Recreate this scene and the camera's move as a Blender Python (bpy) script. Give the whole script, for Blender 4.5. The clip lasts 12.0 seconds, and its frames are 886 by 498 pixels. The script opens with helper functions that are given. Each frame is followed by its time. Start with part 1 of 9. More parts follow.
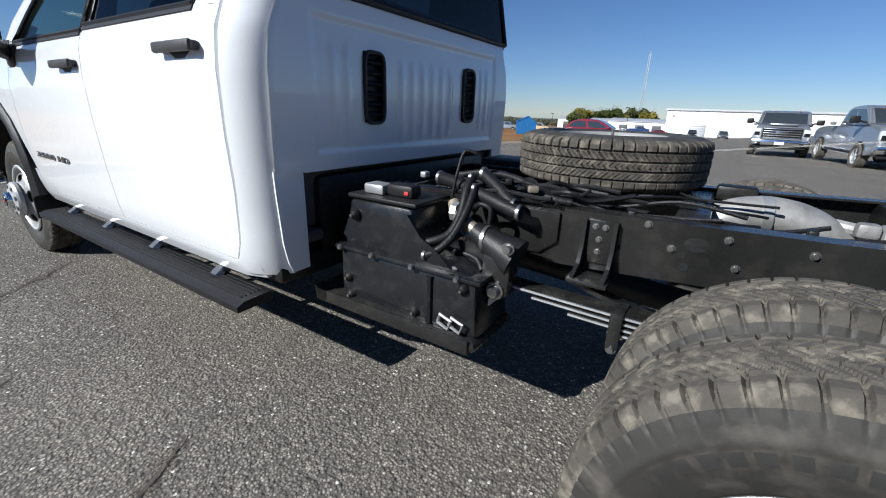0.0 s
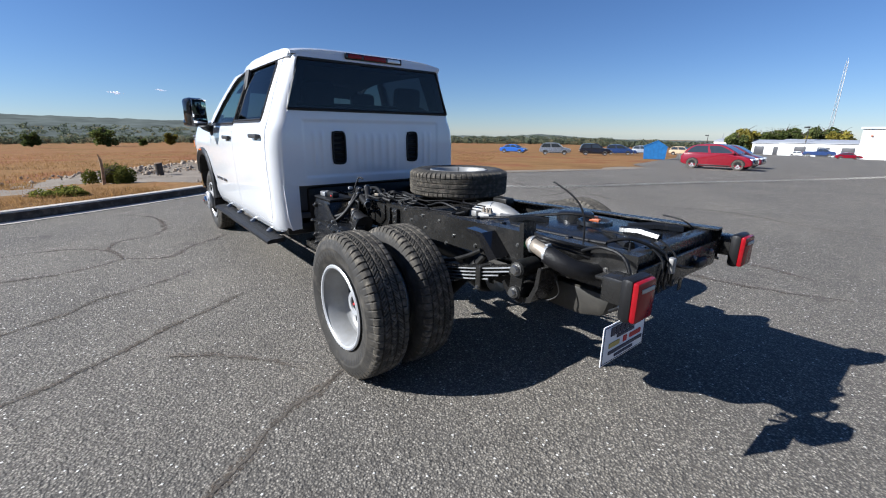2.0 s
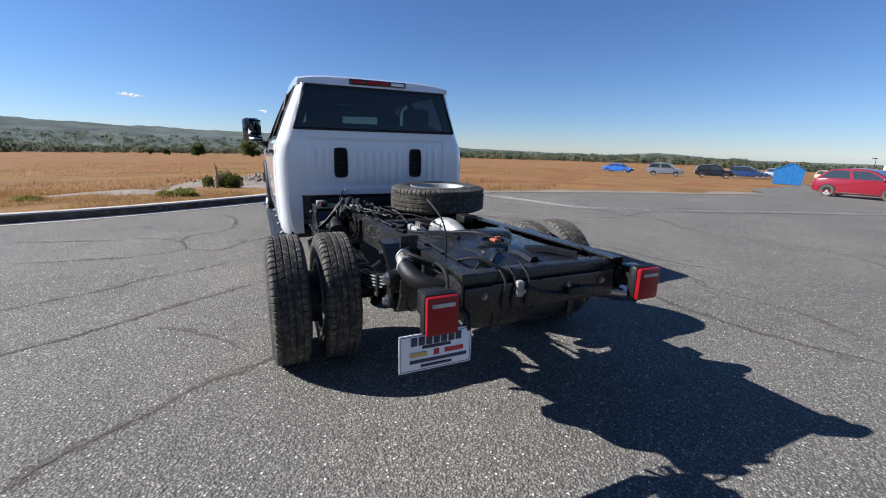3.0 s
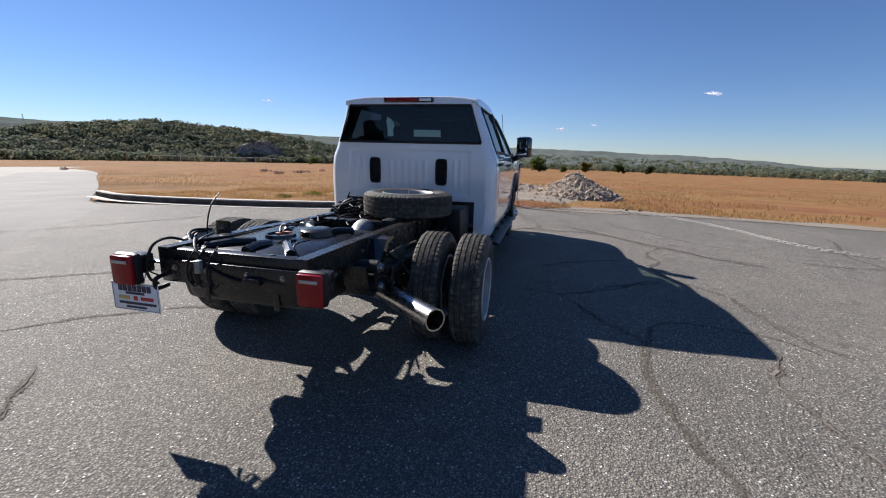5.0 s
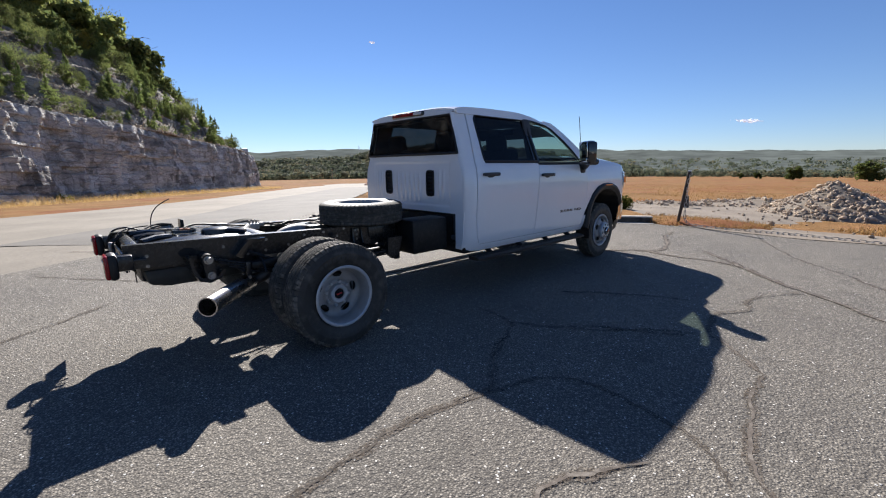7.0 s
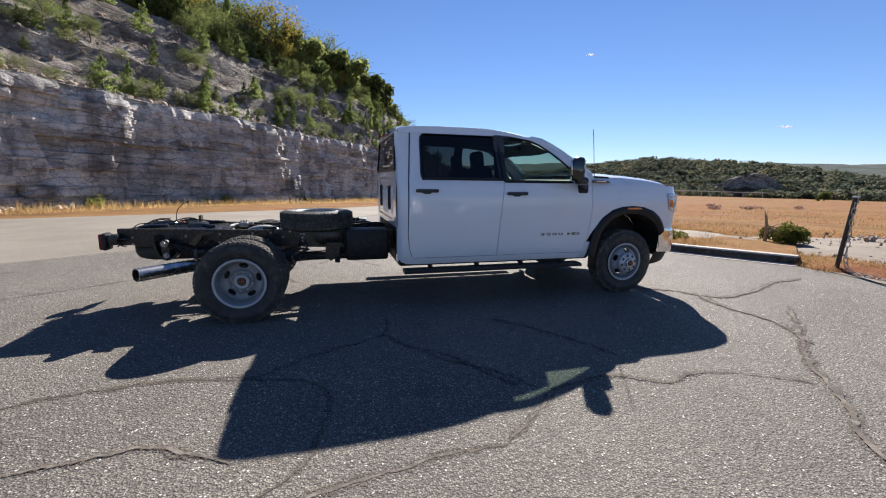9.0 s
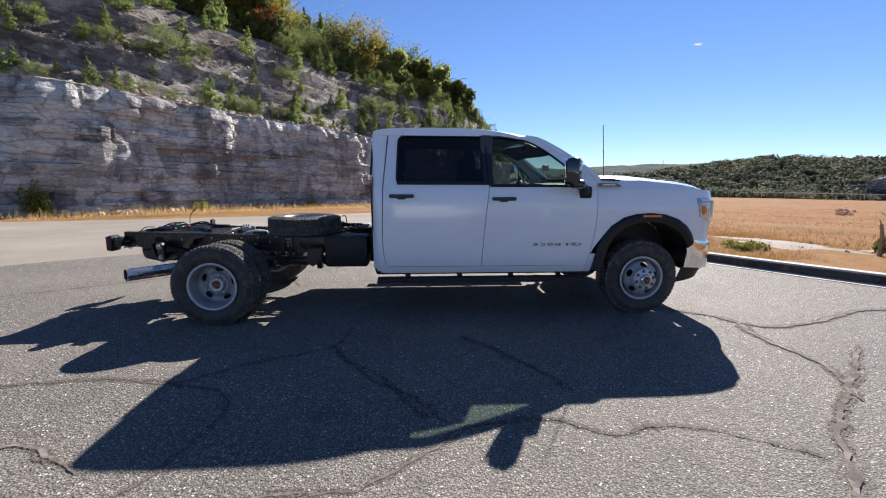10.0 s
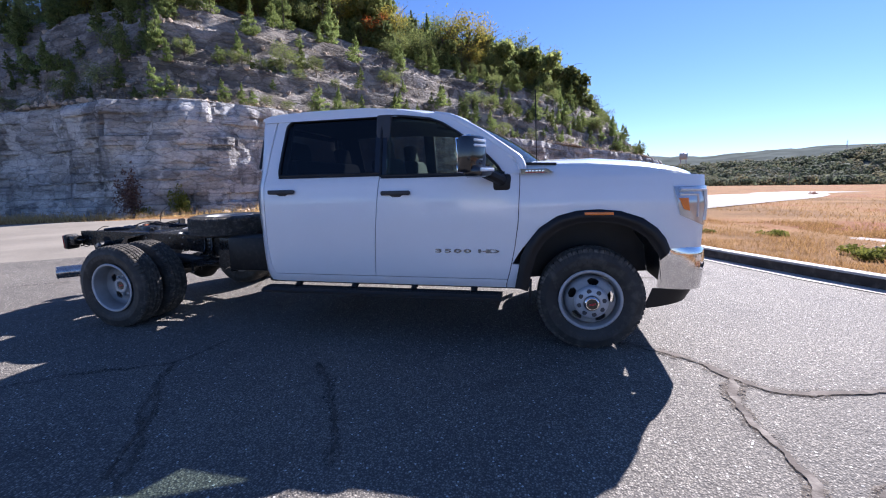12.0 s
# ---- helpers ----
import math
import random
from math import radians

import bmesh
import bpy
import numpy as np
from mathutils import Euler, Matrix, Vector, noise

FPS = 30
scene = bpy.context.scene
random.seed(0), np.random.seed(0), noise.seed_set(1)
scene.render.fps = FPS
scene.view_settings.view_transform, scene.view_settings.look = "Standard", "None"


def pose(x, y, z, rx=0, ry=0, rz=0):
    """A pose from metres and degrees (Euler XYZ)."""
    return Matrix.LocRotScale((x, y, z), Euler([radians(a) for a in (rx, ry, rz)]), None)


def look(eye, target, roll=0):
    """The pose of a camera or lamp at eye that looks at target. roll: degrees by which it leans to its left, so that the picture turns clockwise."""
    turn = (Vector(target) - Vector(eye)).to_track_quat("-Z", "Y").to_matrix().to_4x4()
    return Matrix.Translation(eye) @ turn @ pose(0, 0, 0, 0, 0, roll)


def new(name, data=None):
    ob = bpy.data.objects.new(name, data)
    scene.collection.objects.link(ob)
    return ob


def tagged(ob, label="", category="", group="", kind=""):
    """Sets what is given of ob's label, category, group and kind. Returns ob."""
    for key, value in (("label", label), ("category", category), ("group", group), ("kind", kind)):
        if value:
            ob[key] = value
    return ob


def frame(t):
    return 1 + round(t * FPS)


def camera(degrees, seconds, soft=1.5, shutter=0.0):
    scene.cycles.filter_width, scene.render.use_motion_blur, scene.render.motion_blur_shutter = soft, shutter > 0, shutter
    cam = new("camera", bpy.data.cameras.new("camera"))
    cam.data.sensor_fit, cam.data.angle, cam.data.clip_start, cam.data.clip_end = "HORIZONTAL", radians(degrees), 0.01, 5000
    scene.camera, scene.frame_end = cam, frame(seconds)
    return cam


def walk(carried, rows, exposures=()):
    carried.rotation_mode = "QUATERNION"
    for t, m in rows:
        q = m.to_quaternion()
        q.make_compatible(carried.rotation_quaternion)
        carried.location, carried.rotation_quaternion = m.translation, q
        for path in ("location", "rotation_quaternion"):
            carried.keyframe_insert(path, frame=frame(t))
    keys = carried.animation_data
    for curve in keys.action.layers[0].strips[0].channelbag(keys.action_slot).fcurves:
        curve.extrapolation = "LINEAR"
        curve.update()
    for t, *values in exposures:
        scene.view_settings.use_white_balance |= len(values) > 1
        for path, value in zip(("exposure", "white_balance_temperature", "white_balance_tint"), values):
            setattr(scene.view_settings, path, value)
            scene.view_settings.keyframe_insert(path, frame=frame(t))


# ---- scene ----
cam = camera(94.2, 12.0, soft=1.1)
PATH = [
    (0, (0.267, 1.744, 1.096), (1.296, 0.155, 0.453), 1.9),
    (0.5, (-0.335, 1.919, 1.134), (0.825, 0.417, 0.503), 1.3),
    (1, (-0.904, 2.057, 1.178), (0.371, 0.638, 0.575), 0.7),
    (1.5, (-1.434, 2.092, 1.233), (-0.049, 0.77, 0.656), 0.4),
    (2, (-1.945, 1.964, 1.308), (-0.439, 0.767, 0.761), 0.5),
    (2.5, (-2.341, 1.662, 1.351), (-0.703, 0.634, 0.839), 0.8),
    (3, (-2.609, 1.148, 1.343), (-0.843, 0.345, 0.86), 1.4),
    (3.2, (-2.7, 0.916, 1.334), (-0.886, 0.218, 0.864), 1.5),
    (5, (-2.892, -1.487, 1.348), (-0.996, -1.03, 0.904), 1.5),
    (5.5, (-2.714, -2.14, 1.356), (-0.911, -1.397, 0.91), 0.4),
    (6, (-2.385, -2.727, 1.319), (-0.712, -1.722, 0.882), -0.5),
    (6.5, (-1.981, -3.315, 1.348), (-0.47, -2.073, 0.932), -0.9),
    (7, (-1.472, -3.819, 1.343), (-0.144, -2.376, 0.951), -0.6),
    (7.2, (-1.263, -4.019, 1.381), (-0.012, -2.508, 0.992), -0.4),
    (8.8, (0.61, -5.188, 1.362), (1.218, -3.312, 1.029), 0.7),
    (9, (0.839, -5.233, 1.372), (1.361, -3.331, 1.043), 0.7),
    (9.5, (1.41, -5.282, 1.372), (1.723, -3.332, 1.051), 0.5),
    (10, (1.982, -5.118, 1.388), (2.105, -3.146, 1.073), 0.2),
    (10.5, (2.512, -4.935, 1.362), (2.475, -2.961, 1.048), -0.2),
    (11, (3.043, -4.692, 1.353), (2.869, -2.726, 1.032), -0.8),
    (11.5, (3.514, -4.453, 1.32), (3.21, -2.504, 0.992), -1.2),
    (12, (3.96, -4.159, 1.329), (3.519, -2.236, 0.999), -1.5),
]
walk(cam, [(t, look(eye, target, roll)) for t, eye, target, roll in PATH], [(0, 0.0, 5600, 13), (1, 0.10, 5560, 14), (3, 0.38, 5560, 16), (5, 0.33, 5860, 18), (7, 0.42, 5980, 18), (9, 0.50, 6080, 19), (10, 0.64, 5980, 20), (11, 0.79, 5720, 23), (12, 0.90, 5560, 26)])

# ---- daylight ----
SUN_DIR = Vector((1.30, 2.47, 1.93)).normalized()
world = bpy.data.worlds.new("sky")
scene.world = world
world.use_nodes = True
wn, wl = world.node_tree.nodes, world.node_tree.links
sky = wn.new("ShaderNodeTexSky")
sky.sky_type = "NISHITA"
sky.sun_disc = False
sky.sun_elevation = math.asin(SUN_DIR.z)
sky.sun_rotation = math.atan2(SUN_DIR.x, SUN_DIR.y)
sky.altitude, sky.air_density, sky.dust_density, sky.ozone_density = 1200, 1.0, 0.0, 3.3
wn["Background"].inputs["Strength"].default_value = 0.071
blue = wn.new("ShaderNodeMix")
blue.data_type, blue.blend_type = "RGBA", "MULTIPLY"
blue.inputs[0].default_value = 1.0
upward = wn.new("ShaderNodeSeparateXYZ")
wl.new(wn.new("ShaderNodeTexCoord").outputs["Generated"], upward.inputs[0])
haze = wn.new("ShaderNodeValToRGB")
haze.color_ramp.elements[0].position, haze.color_ramp.elements[0].color = 0.0, (0.89, 0.95, 1.02, 1)
haze.color_ramp.elements[1].position, haze.color_ramp.elements[1].color = 0.5, (0.86, 1.01, 1.14, 1)
wl.new(upward.outputs["Z"], haze.inputs[0])
wl.new(haze.outputs[0], blue.inputs[7])
wl.new(sky.outputs["Color"], blue.inputs[6])
wl.new(blue.outputs[2], wn["Background"].inputs["Color"])
sun_data = bpy.data.lights.new("sun", "SUN")
sun_data.energy, sun_data.angle, sun_data.color = 8.0, radians(0.53), (0.985, 0.925, 0.765)
sun = new("sun", sun_data)
sun.matrix_world = look(SUN_DIR * 60, (0, 0, 0))


# ---- materials ----
def nodes_of(name):
    m = bpy.data.materials.new(name)
    m.use_nodes = True
    t = m.node_tree
    return m, t.nodes, t.links, t.nodes["Principled BSDF"]


def ramp(n, l, source, stops):
    r = n.new("ShaderNodeValToRGB")
    while len(r.color_ramp.elements) < len(stops):
        r.color_ramp.elements.new(0.5)
    for e, (p, c) in zip(r.color_ramp.elements, stops):
        e.position, e.color = p, (*c, 1)
    l.new(source, r.inputs[0])
    return r.outputs[0]


def tex(n, l, kind, scale, co, detail=4.0, rough=0.55, stretch=None):
    x = n.new("ShaderNodeTexNoise" if kind == "noise" else "ShaderNodeTexVoronoi")
    x.inputs["Scale"].default_value = scale
    if kind == "noise":
        x.inputs["Detail"].default_value, x.inputs["Roughness"].default_value = detail, rough
    if stretch:
        mp = n.new("ShaderNodeMapping")
        mp.inputs["Scale"].default_value = stretch
        l.new(co, mp.inputs["Vector"])
        co = mp.outputs[0]
    l.new(co, x.inputs["Vector"])
    return x


def mixed(n, l, fac, a, b, mode="MIX"):
    m = n.new("ShaderNodeMix")
    m.data_type, m.blend_type = "RGBA", mode
    for sock, v in ((m.inputs[0], fac), (m.inputs[6], a), (m.inputs[7], b)):
        if isinstance(v, (int, float)):
            sock.default_value = v
        elif isinstance(v, tuple):
            sock.default_value = (*v, 1)
        else:
            l.new(v, sock)
    return m.outputs[2]


def bumped(n, l, b, height, strength, distance=0.02):
    k = n.new("ShaderNodeBump")
    k.inputs["Strength"].default_value, k.inputs["Distance"].default_value = strength, distance
    l.new(height, k.inputs["Height"])
    l.new(k.outputs[0], b.inputs["Normal"])


def plain(name, c, rough=0.5, metal=0.0, vary=0.12, scale=6.0, bump=0.0, fine=120.0, coat=0.0, dust=None, dust_amount=0.0, spread=0.0, spec=0.5):
    """A surface with two scales of variation: broad wear and fine grain."""
    m, n, l, b = nodes_of(name)
    co = n.new("ShaderNodeTexCoord").outputs["Object"]
    broad = tex(n, l, "noise", scale, co, 5)
    grain = tex(n, l, "noise", fine, co, 3)
    lo = tuple(max(0, v * (1 - vary)) for v in c)
    hi = tuple(min(1, v * (1 + vary)) for v in c)
    col = ramp(n, l, broad.outputs[0], [(0.3, lo), (0.7, hi)])
    if dust:
        col = mixed(n, l, ramp(n, l, tex(n, l, "noise", scale * 3.1, co, 6).outputs[0], [(0.5, (0, 0, 0)), (0.75, (dust_amount,) * 3)]), col, dust)
    if spread:
        inf = n.new("ShaderNodeObjectInfo")
        hs = n.new("ShaderNodeHueSaturation")
        mr = n.new("ShaderNodeMapRange")
        mr.inputs[3].default_value, mr.inputs[4].default_value = 1 - spread, 1 + spread
        l.new(inf.outputs["Random"], mr.inputs[0])
        l.new(mr.outputs[0], hs.inputs["Value"])
        l.new(col, hs.inputs["Color"])
        col = hs.outputs[0]
    l.new(col, b.inputs["Base Color"])
    rr = n.new("ShaderNodeMapRange")
    rr.inputs[3].default_value, rr.inputs[4].default_value = max(0.02, rough * 0.82), min(1, rough * 1.18)
    l.new(grain.outputs[0], rr.inputs[0])
    l.new(rr.outputs[0], b.inputs["Roughness"])
    b.inputs["Metallic"].default_value = metal
    b.inputs["Specular IOR Level"].default_value = spec
    b.inputs["Coat Weight"].default_value = coat
    b.inputs["Coat Roughness"].default_value = 0.04
    if bump:
        bumped(n, l, b, grain.outputs[0], bump, 0.004)
    return m


def glass(name, tint, rough=0.0):
    m, n, l, b = nodes_of(name)
    n.remove(b)
    out = n["Material Output"]
    tr, gl = n.new("ShaderNodeBsdfTransparent"), n.new("ShaderNodeBsdfGlossy")
    tr.inputs[0].default_value = (*tint, 1)
    gl.inputs["Roughness"].default_value = rough + 0.01
    lw = n.new("ShaderNodeLayerWeight")
    lw.inputs[0].default_value = 0.5
    pw = n.new("ShaderNodeMath")
    pw.operation, pw.inputs[1].default_value = "POWER", 8.0
    fr = n.new("ShaderNodeMapRange")
    fr.inputs[3].default_value, fr.inputs[4].default_value = 0.04, 1.0
    l.new(lw.outputs["Facing"], pw.inputs[0])
    l.new(pw.outputs[0], fr.inputs[0])
    mx = n.new("ShaderNodeMixShader")
    l.new(fr.outputs[0], mx.inputs[0])
    l.new(tr.outputs[0], mx.inputs[1])
    l.new(gl.outputs[0], mx.inputs[2])
    l.new(mx.outputs[0], out.inputs[0])
    return m


def asphalt_material():
    """Dark binder round exposed stones of about a centimetre, with a few white ones."""
    m, n, l, b = nodes_of("asphalt")
    co = n.new("ShaderNodeTexCoord").outputs["Object"]
    stones = tex(n, l, "voronoi", 98, co)
    grit = tex(n, l, "voronoi", 230, co)
    chips = tex(n, l, "voronoi", 46, co)
    wear = tex(n, l, "noise", 0.55, co, 7, 0.62)
    stain = tex(n, l, "noise", 2.3, co, 6, 0.6)
    hue, hue2 = n.new("ShaderNodeSeparateColor"), n.new("ShaderNodeSeparateColor")
    l.new(stones.outputs["Color"], hue.inputs[0])
    l.new(chips.outputs["Color"], hue2.inputs[0])
    stone_c = ramp(n, l, hue.outputs[0], [(0.0, (0.106, 0.096, 0.084)), (0.55, (0.183, 0.167, 0.143)), (0.88, (0.278, 0.254, 0.216)), (0.98, (0.43, 0.395, 0.34))])
    pale_c = ramp(n, l, hue.outputs[1], [(0.0, (0.162, 0.145, 0.119)), (0.6, (0.275, 0.248, 0.205)), (0.95, (0.465, 0.424, 0.358))])
    c = mixed(n, l, ramp(n, l, wear.outputs[0], [(0.40, (0, 0, 0)), (0.66, (0.75,) * 3)]), stone_c, pale_c)
    c = mixed(n, l, ramp(n, l, stain.outputs[0], [(0.58, (0, 0, 0)), (0.74, (0.5,) * 3)]), c, (0.034, 0.027, 0.022))
    binder = ramp(n, l, grit.outputs["Distance"], [(0.1, (0.107, 0.100, 0.091)), (0.6, (0.057, 0.052, 0.047))])
    c = mixed(n, l, ramp(n, l, stones.outputs["Distance"], [(0.30, (1, 1, 1)), (0.58, (0.22,) * 3)]), binder, c)
    rare = n.new("ShaderNodeMath")
    rare.operation = "GREATER_THAN"
    rare.inputs[1].default_value = 0.968
    l.new(hue2.outputs[2], rare.inputs[0])
    small = n.new("ShaderNodeMath")
    small.operation = "LESS_THAN"
    small.inputs[1].default_value = 0.24
    l.new(chips.outputs["Distance"], small.inputs[0])
    both = n.new("ShaderNodeMath")
    both.operation = "MULTIPLY"
    l.new(rare.outputs[0], both.inputs[0])
    l.new(small.outputs[0], both.inputs[1])
    c = mixed(n, l, both.outputs[0], c, (0.56, 0.545, 0.505))
    l.new(c, b.inputs["Base Color"])
    b.inputs["Roughness"].default_value = 0.80
    b.inputs["Specular IOR Level"].default_value = 0.20
    add = n.new("ShaderNodeMath")
    add.operation = "ADD"
    l.new(stones.outputs["Distance"], add.inputs[0])
    l.new(chips.outputs["Distance"], add.inputs[1])
    inv = n.new("ShaderNodeMath")
    inv.operation = "MULTIPLY"
    inv.inputs[1].default_value = -1.0
    l.new(add.outputs[0], inv.inputs[0])
    bumped(n, l, b, inv.outputs[0], 1.0, 0.0042)
    return m


def concrete_material(name, lo, hi, scale=0.6):
    m, n, l, b = nodes_of(name)
    co = n.new("ShaderNodeTexCoord").outputs["Object"]
    a = tex(n, l, "noise", scale, co, 7, 0.6)
    g = tex(n, l, "noise", 40, co, 4, 0.7)
    c = ramp(n, l, a.outputs[0], [(0.32, lo), (0.7, hi)])
    c = mixed(n, l, 0.35, c, ramp(n, l, g.outputs[0], [(0.3, tuple(v * 0.6 for v in lo)), (0.7, tuple(min(1, v * 1.2) for v in hi))]))
    l.new(c, b.inputs["Base Color"])
    b.inputs["Roughness"].default_value = 0.85
    b.inputs["Specular IOR Level"].default_value = 0.25
    bumped(n, l, b, g.outputs[0], 0.5, 0.008)
    return m


def field_material():
    m, n, l, b = nodes_of("dry_grass_ground")
    co = n.new("ShaderNodeTexCoord").outputs["Object"]
    a = tex(n, l, "noise", 0.085, co, 9, 0.68)
    s = tex(n, l, "noise", 0.9, co, 6, 0.65)
    f = tex(n, l, "noise", 14, co, 4, 0.7)
    c = ramp(n, l, a.outputs[0], [(0.32, (0.125, 0.072, 0.030)), (0.42, (0.225, 0.125, 0.055)), (0.50, (0.31, 0.180, 0.078)), (0.58, (0.25, 0.098, 0.050)), (0.70, (0.32, 0.225, 0.115))])
    c = mixed(n, l, ramp(n, l, s.outputs[0], [(0.42, (0, 0, 0)), (0.68, (0.55,) * 3)]), c, (0.20, 0.115, 0.048))
    c = mixed(n, l, 0.5, c, ramp(n, l, f.outputs[0], [(0.25, (0.35,) * 3), (0.75, (1, 1, 1))]), "MULTIPLY")
    l.new(c, b.inputs["Base Color"])
    b.inputs["Roughness"].default_value = 0.95
    b.inputs["Specular IOR Level"].default_value = 0.05
    bumped(n, l, b, f.outputs[0], 0.7, 0.06)
    return m


def rock_material(name, tones, stain=0.55):
    m, n, l, b = nodes_of(name)
    co = n.new("ShaderNodeTexCoord").outputs["Object"]
    beds = tex(n, l, "noise", 1.0, co, 6, 0.65, (0.12, 0.12, 0.9))
    thin = tex(n, l, "noise", 1.0, co, 5, 0.65, (0.35, 0.35, 5.0))
    streak = tex(n, l, "noise", 1.0, co, 5, 0.6, (0.75, 0.75, 0.09))
    cells = tex(n, l, "voronoi", 1.0, co, stretch=(0.75, 0.75, 1.7))
    blotch = tex(n, l, "noise", 0.42, co, 7, 0.65)
    grit = tex(n, l, "noise", 5, co, 8, 0.72)
    bend = tex(n, l, "noise", 0.9, co, 4, 0.6)
    shift = n.new("ShaderNodeVectorMath")
    shift.operation = "MULTIPLY_ADD"
    shift.inputs[1].default_value = (0.9, 0.9, 0.5)
    l.new(bend.outputs["Color"], shift.inputs[0])
    l.new(co, shift.inputs[2])
    crackle = tex(n, l, "voronoi", 1.0, shift.outputs[0], stretch=(0.62, 0.62, 2.1))
    crackle.feature = "DISTANCE_TO_EDGE"
    crackle2 = tex(n, l, "voronoi", 1.0, shift.outputs[0], stretch=(1.7, 1.7, 6.0))
    crackle2.feature = "DISTANCE_TO_EDGE"
    tone = n.new("ShaderNodeSeparateColor")
    l.new(cells.outputs["Color"], tone.inputs[0])
    c = ramp(n, l, beds.outputs[0], [(0.36, tones[0]), (0.45, tones[1]), (0.55, tones[2]), (0.66, tones[3])])
    c = mixed(n, l, 0.42, c, ramp(n, l, tone.outputs[0], [(0.0, tones[0]), (0.35, tones[1]), (0.75, tones[2]), (1.0, tones[3])]))
    c = mixed(n, l, ramp(n, l, streak.outputs[0], [(0.50, (0, 0, 0)), (0.66, (stain,) * 3)]), c, tones[0])
    c = mixed(n, l, ramp(n, l, blotch.outputs[0], [(0.52, (0, 0, 0)), (0.57, (0.75,) * 3)]), c, tones[3])
    c = mixed(n, l, 0.30, c, ramp(n, l, thin.outputs[0], [(0.34, (0.45,) * 3), (0.52, (1, 1, 1))]), "MULTIPLY")
    c = mixed(n, l, 0.42, c, ramp(n, l, grit.outputs[0], [(0.32, (0.35,) * 3), (0.55, (1, 1, 1))]), "MULTIPLY")
    c = mixed(n, l, 0.50, c, ramp(n, l, crackle.outputs["Distance"], [(0.0, (0.25,) * 3), (0.05, (1, 1, 1))]), "MULTIPLY")
    c = mixed(n, l, 0.42, c, ramp(n, l, crackle2.outputs["Distance"], [(0.0, (0.35,) * 3), (0.06, (1, 1, 1))]), "MULTIPLY")
    l.new(c, b.inputs["Base Color"])
    b.inputs["Roughness"].default_value = 0.92
    b.inputs["Specular IOR Level"].default_value = 0.15
    add = n.new("ShaderNodeMath")
    add.operation = "ADD"
    l.new(grit.outputs[0], add.inputs[0])
    l.new(ramp(n, l, crackle.outputs["Distance"], [(0.0, (0, 0, 0)), (0.12, (0.35,) * 3)]), add.inputs[1])
    bumped(n, l, b, add.outputs[0], 0.9, 0.18)
    return m


def leaf_material(name, lo, hi, spread=0.42):
    m, n, l, b = nodes_of(name)
    geo = n.new("ShaderNodeNewGeometry")
    inf = n.new("ShaderNodeObjectInfo")
    c = ramp(n, l, geo.outputs["Random Per Island"], [(0.0, lo), (1.0, hi)])
    hs = n.new("ShaderNodeHueSaturation")
    mr = n.new("ShaderNodeMapRange")
    mr.inputs[3].default_value, mr.inputs[4].default_value = 1 - spread, 1 + spread
    l.new(inf.outputs["Random"], mr.inputs[0])
    l.new(mr.outputs[0], hs.inputs["Value"])
    l.new(c, hs.inputs["Color"])
    l.new(hs.outputs[0], b.inputs["Base Color"])
    b.inputs["Roughness"].default_value = 0.75
    b.inputs["Specular IOR Level"].default_value = 0.08
    tl = n.new("ShaderNodeBsdfTranslucent")
    l.new(hs.outputs[0], tl.inputs[0])
    mx = n.new("ShaderNodeMixShader")
    mx.inputs[0].default_value = 0.5
    l.new(b.outputs[0], mx.inputs[1])
    l.new(tl.outputs[0], mx.inputs[2])
    l.new(mx.outputs[0], n["Material Output"].inputs[0])
    return m


def worn_material():
    """Brown fines lying between the stones beside a crack, gone in places."""
    m, n, l, b = nodes_of("worn_brown_band")
    co = n.new("ShaderNodeTexCoord").outputs["Object"]
    grit = tex(n, l, "voronoi", 105, co)
    gone = tex(n, l, "noise", 60, co, 4, 0.7)
    wide = tex(n, l, "noise", 3.0, co, 4, 0.6)
    hue = n.new("ShaderNodeSeparateColor")
    l.new(grit.outputs["Color"], hue.inputs[0])
    l.new(ramp(n, l, hue.outputs[0], [(0.0, (0.070, 0.058, 0.047)), (0.6, (0.120, 0.100, 0.082)), (1.0, (0.20, 0.172, 0.142))]), b.inputs["Base Color"])
    both = n.new("ShaderNodeMath")
    both.operation = "MULTIPLY"
    l.new(ramp(n, l, gone.outputs[0], [(0.44, (0, 0, 0)), (0.56, (1, 1, 1))]), both.inputs[0])
    l.new(ramp(n, l, wide.outputs[0], [(0.40, (0.25,) * 3), (0.60, (1, 1, 1))]), both.inputs[1])
    l.new(both.outputs[0], b.inputs["Alpha"])
    b.inputs["Roughness"].default_value = 0.9
    b.inputs["Specular IOR Level"].default_value = 0.1
    bumped(n, l, b, grit.outputs["Distance"], 0.5, 0.004)
    return m


ASPHALT = asphalt_material()
WORN = worn_material()
CRACK = plain("crack_filler", (0.082, 0.072, 0.062), 0.9, vary=0.5, scale=5, bump=0.8, fine=60, dust=(0.20, 0.175, 0.145), dust_amount=1.0, spec=0.1)
PATCH = plain("brown_crack_sealant", (0.120, 0.103, 0.088), 0.9, vary=0.4, scale=3.5, bump=0.8, fine=70, dust=(0.29, 0.262, 0.225), dust_amount=0.9, spec=0.1)
CONCRETE = concrete_material("road_concrete", (0.150, 0.133, 0.108), (0.285, 0.255, 0.210), 0.35)
KERB = concrete_material("kerb_concrete", (0.40, 0.36, 0.31), (0.56, 0.515, 0.455), 1.2)
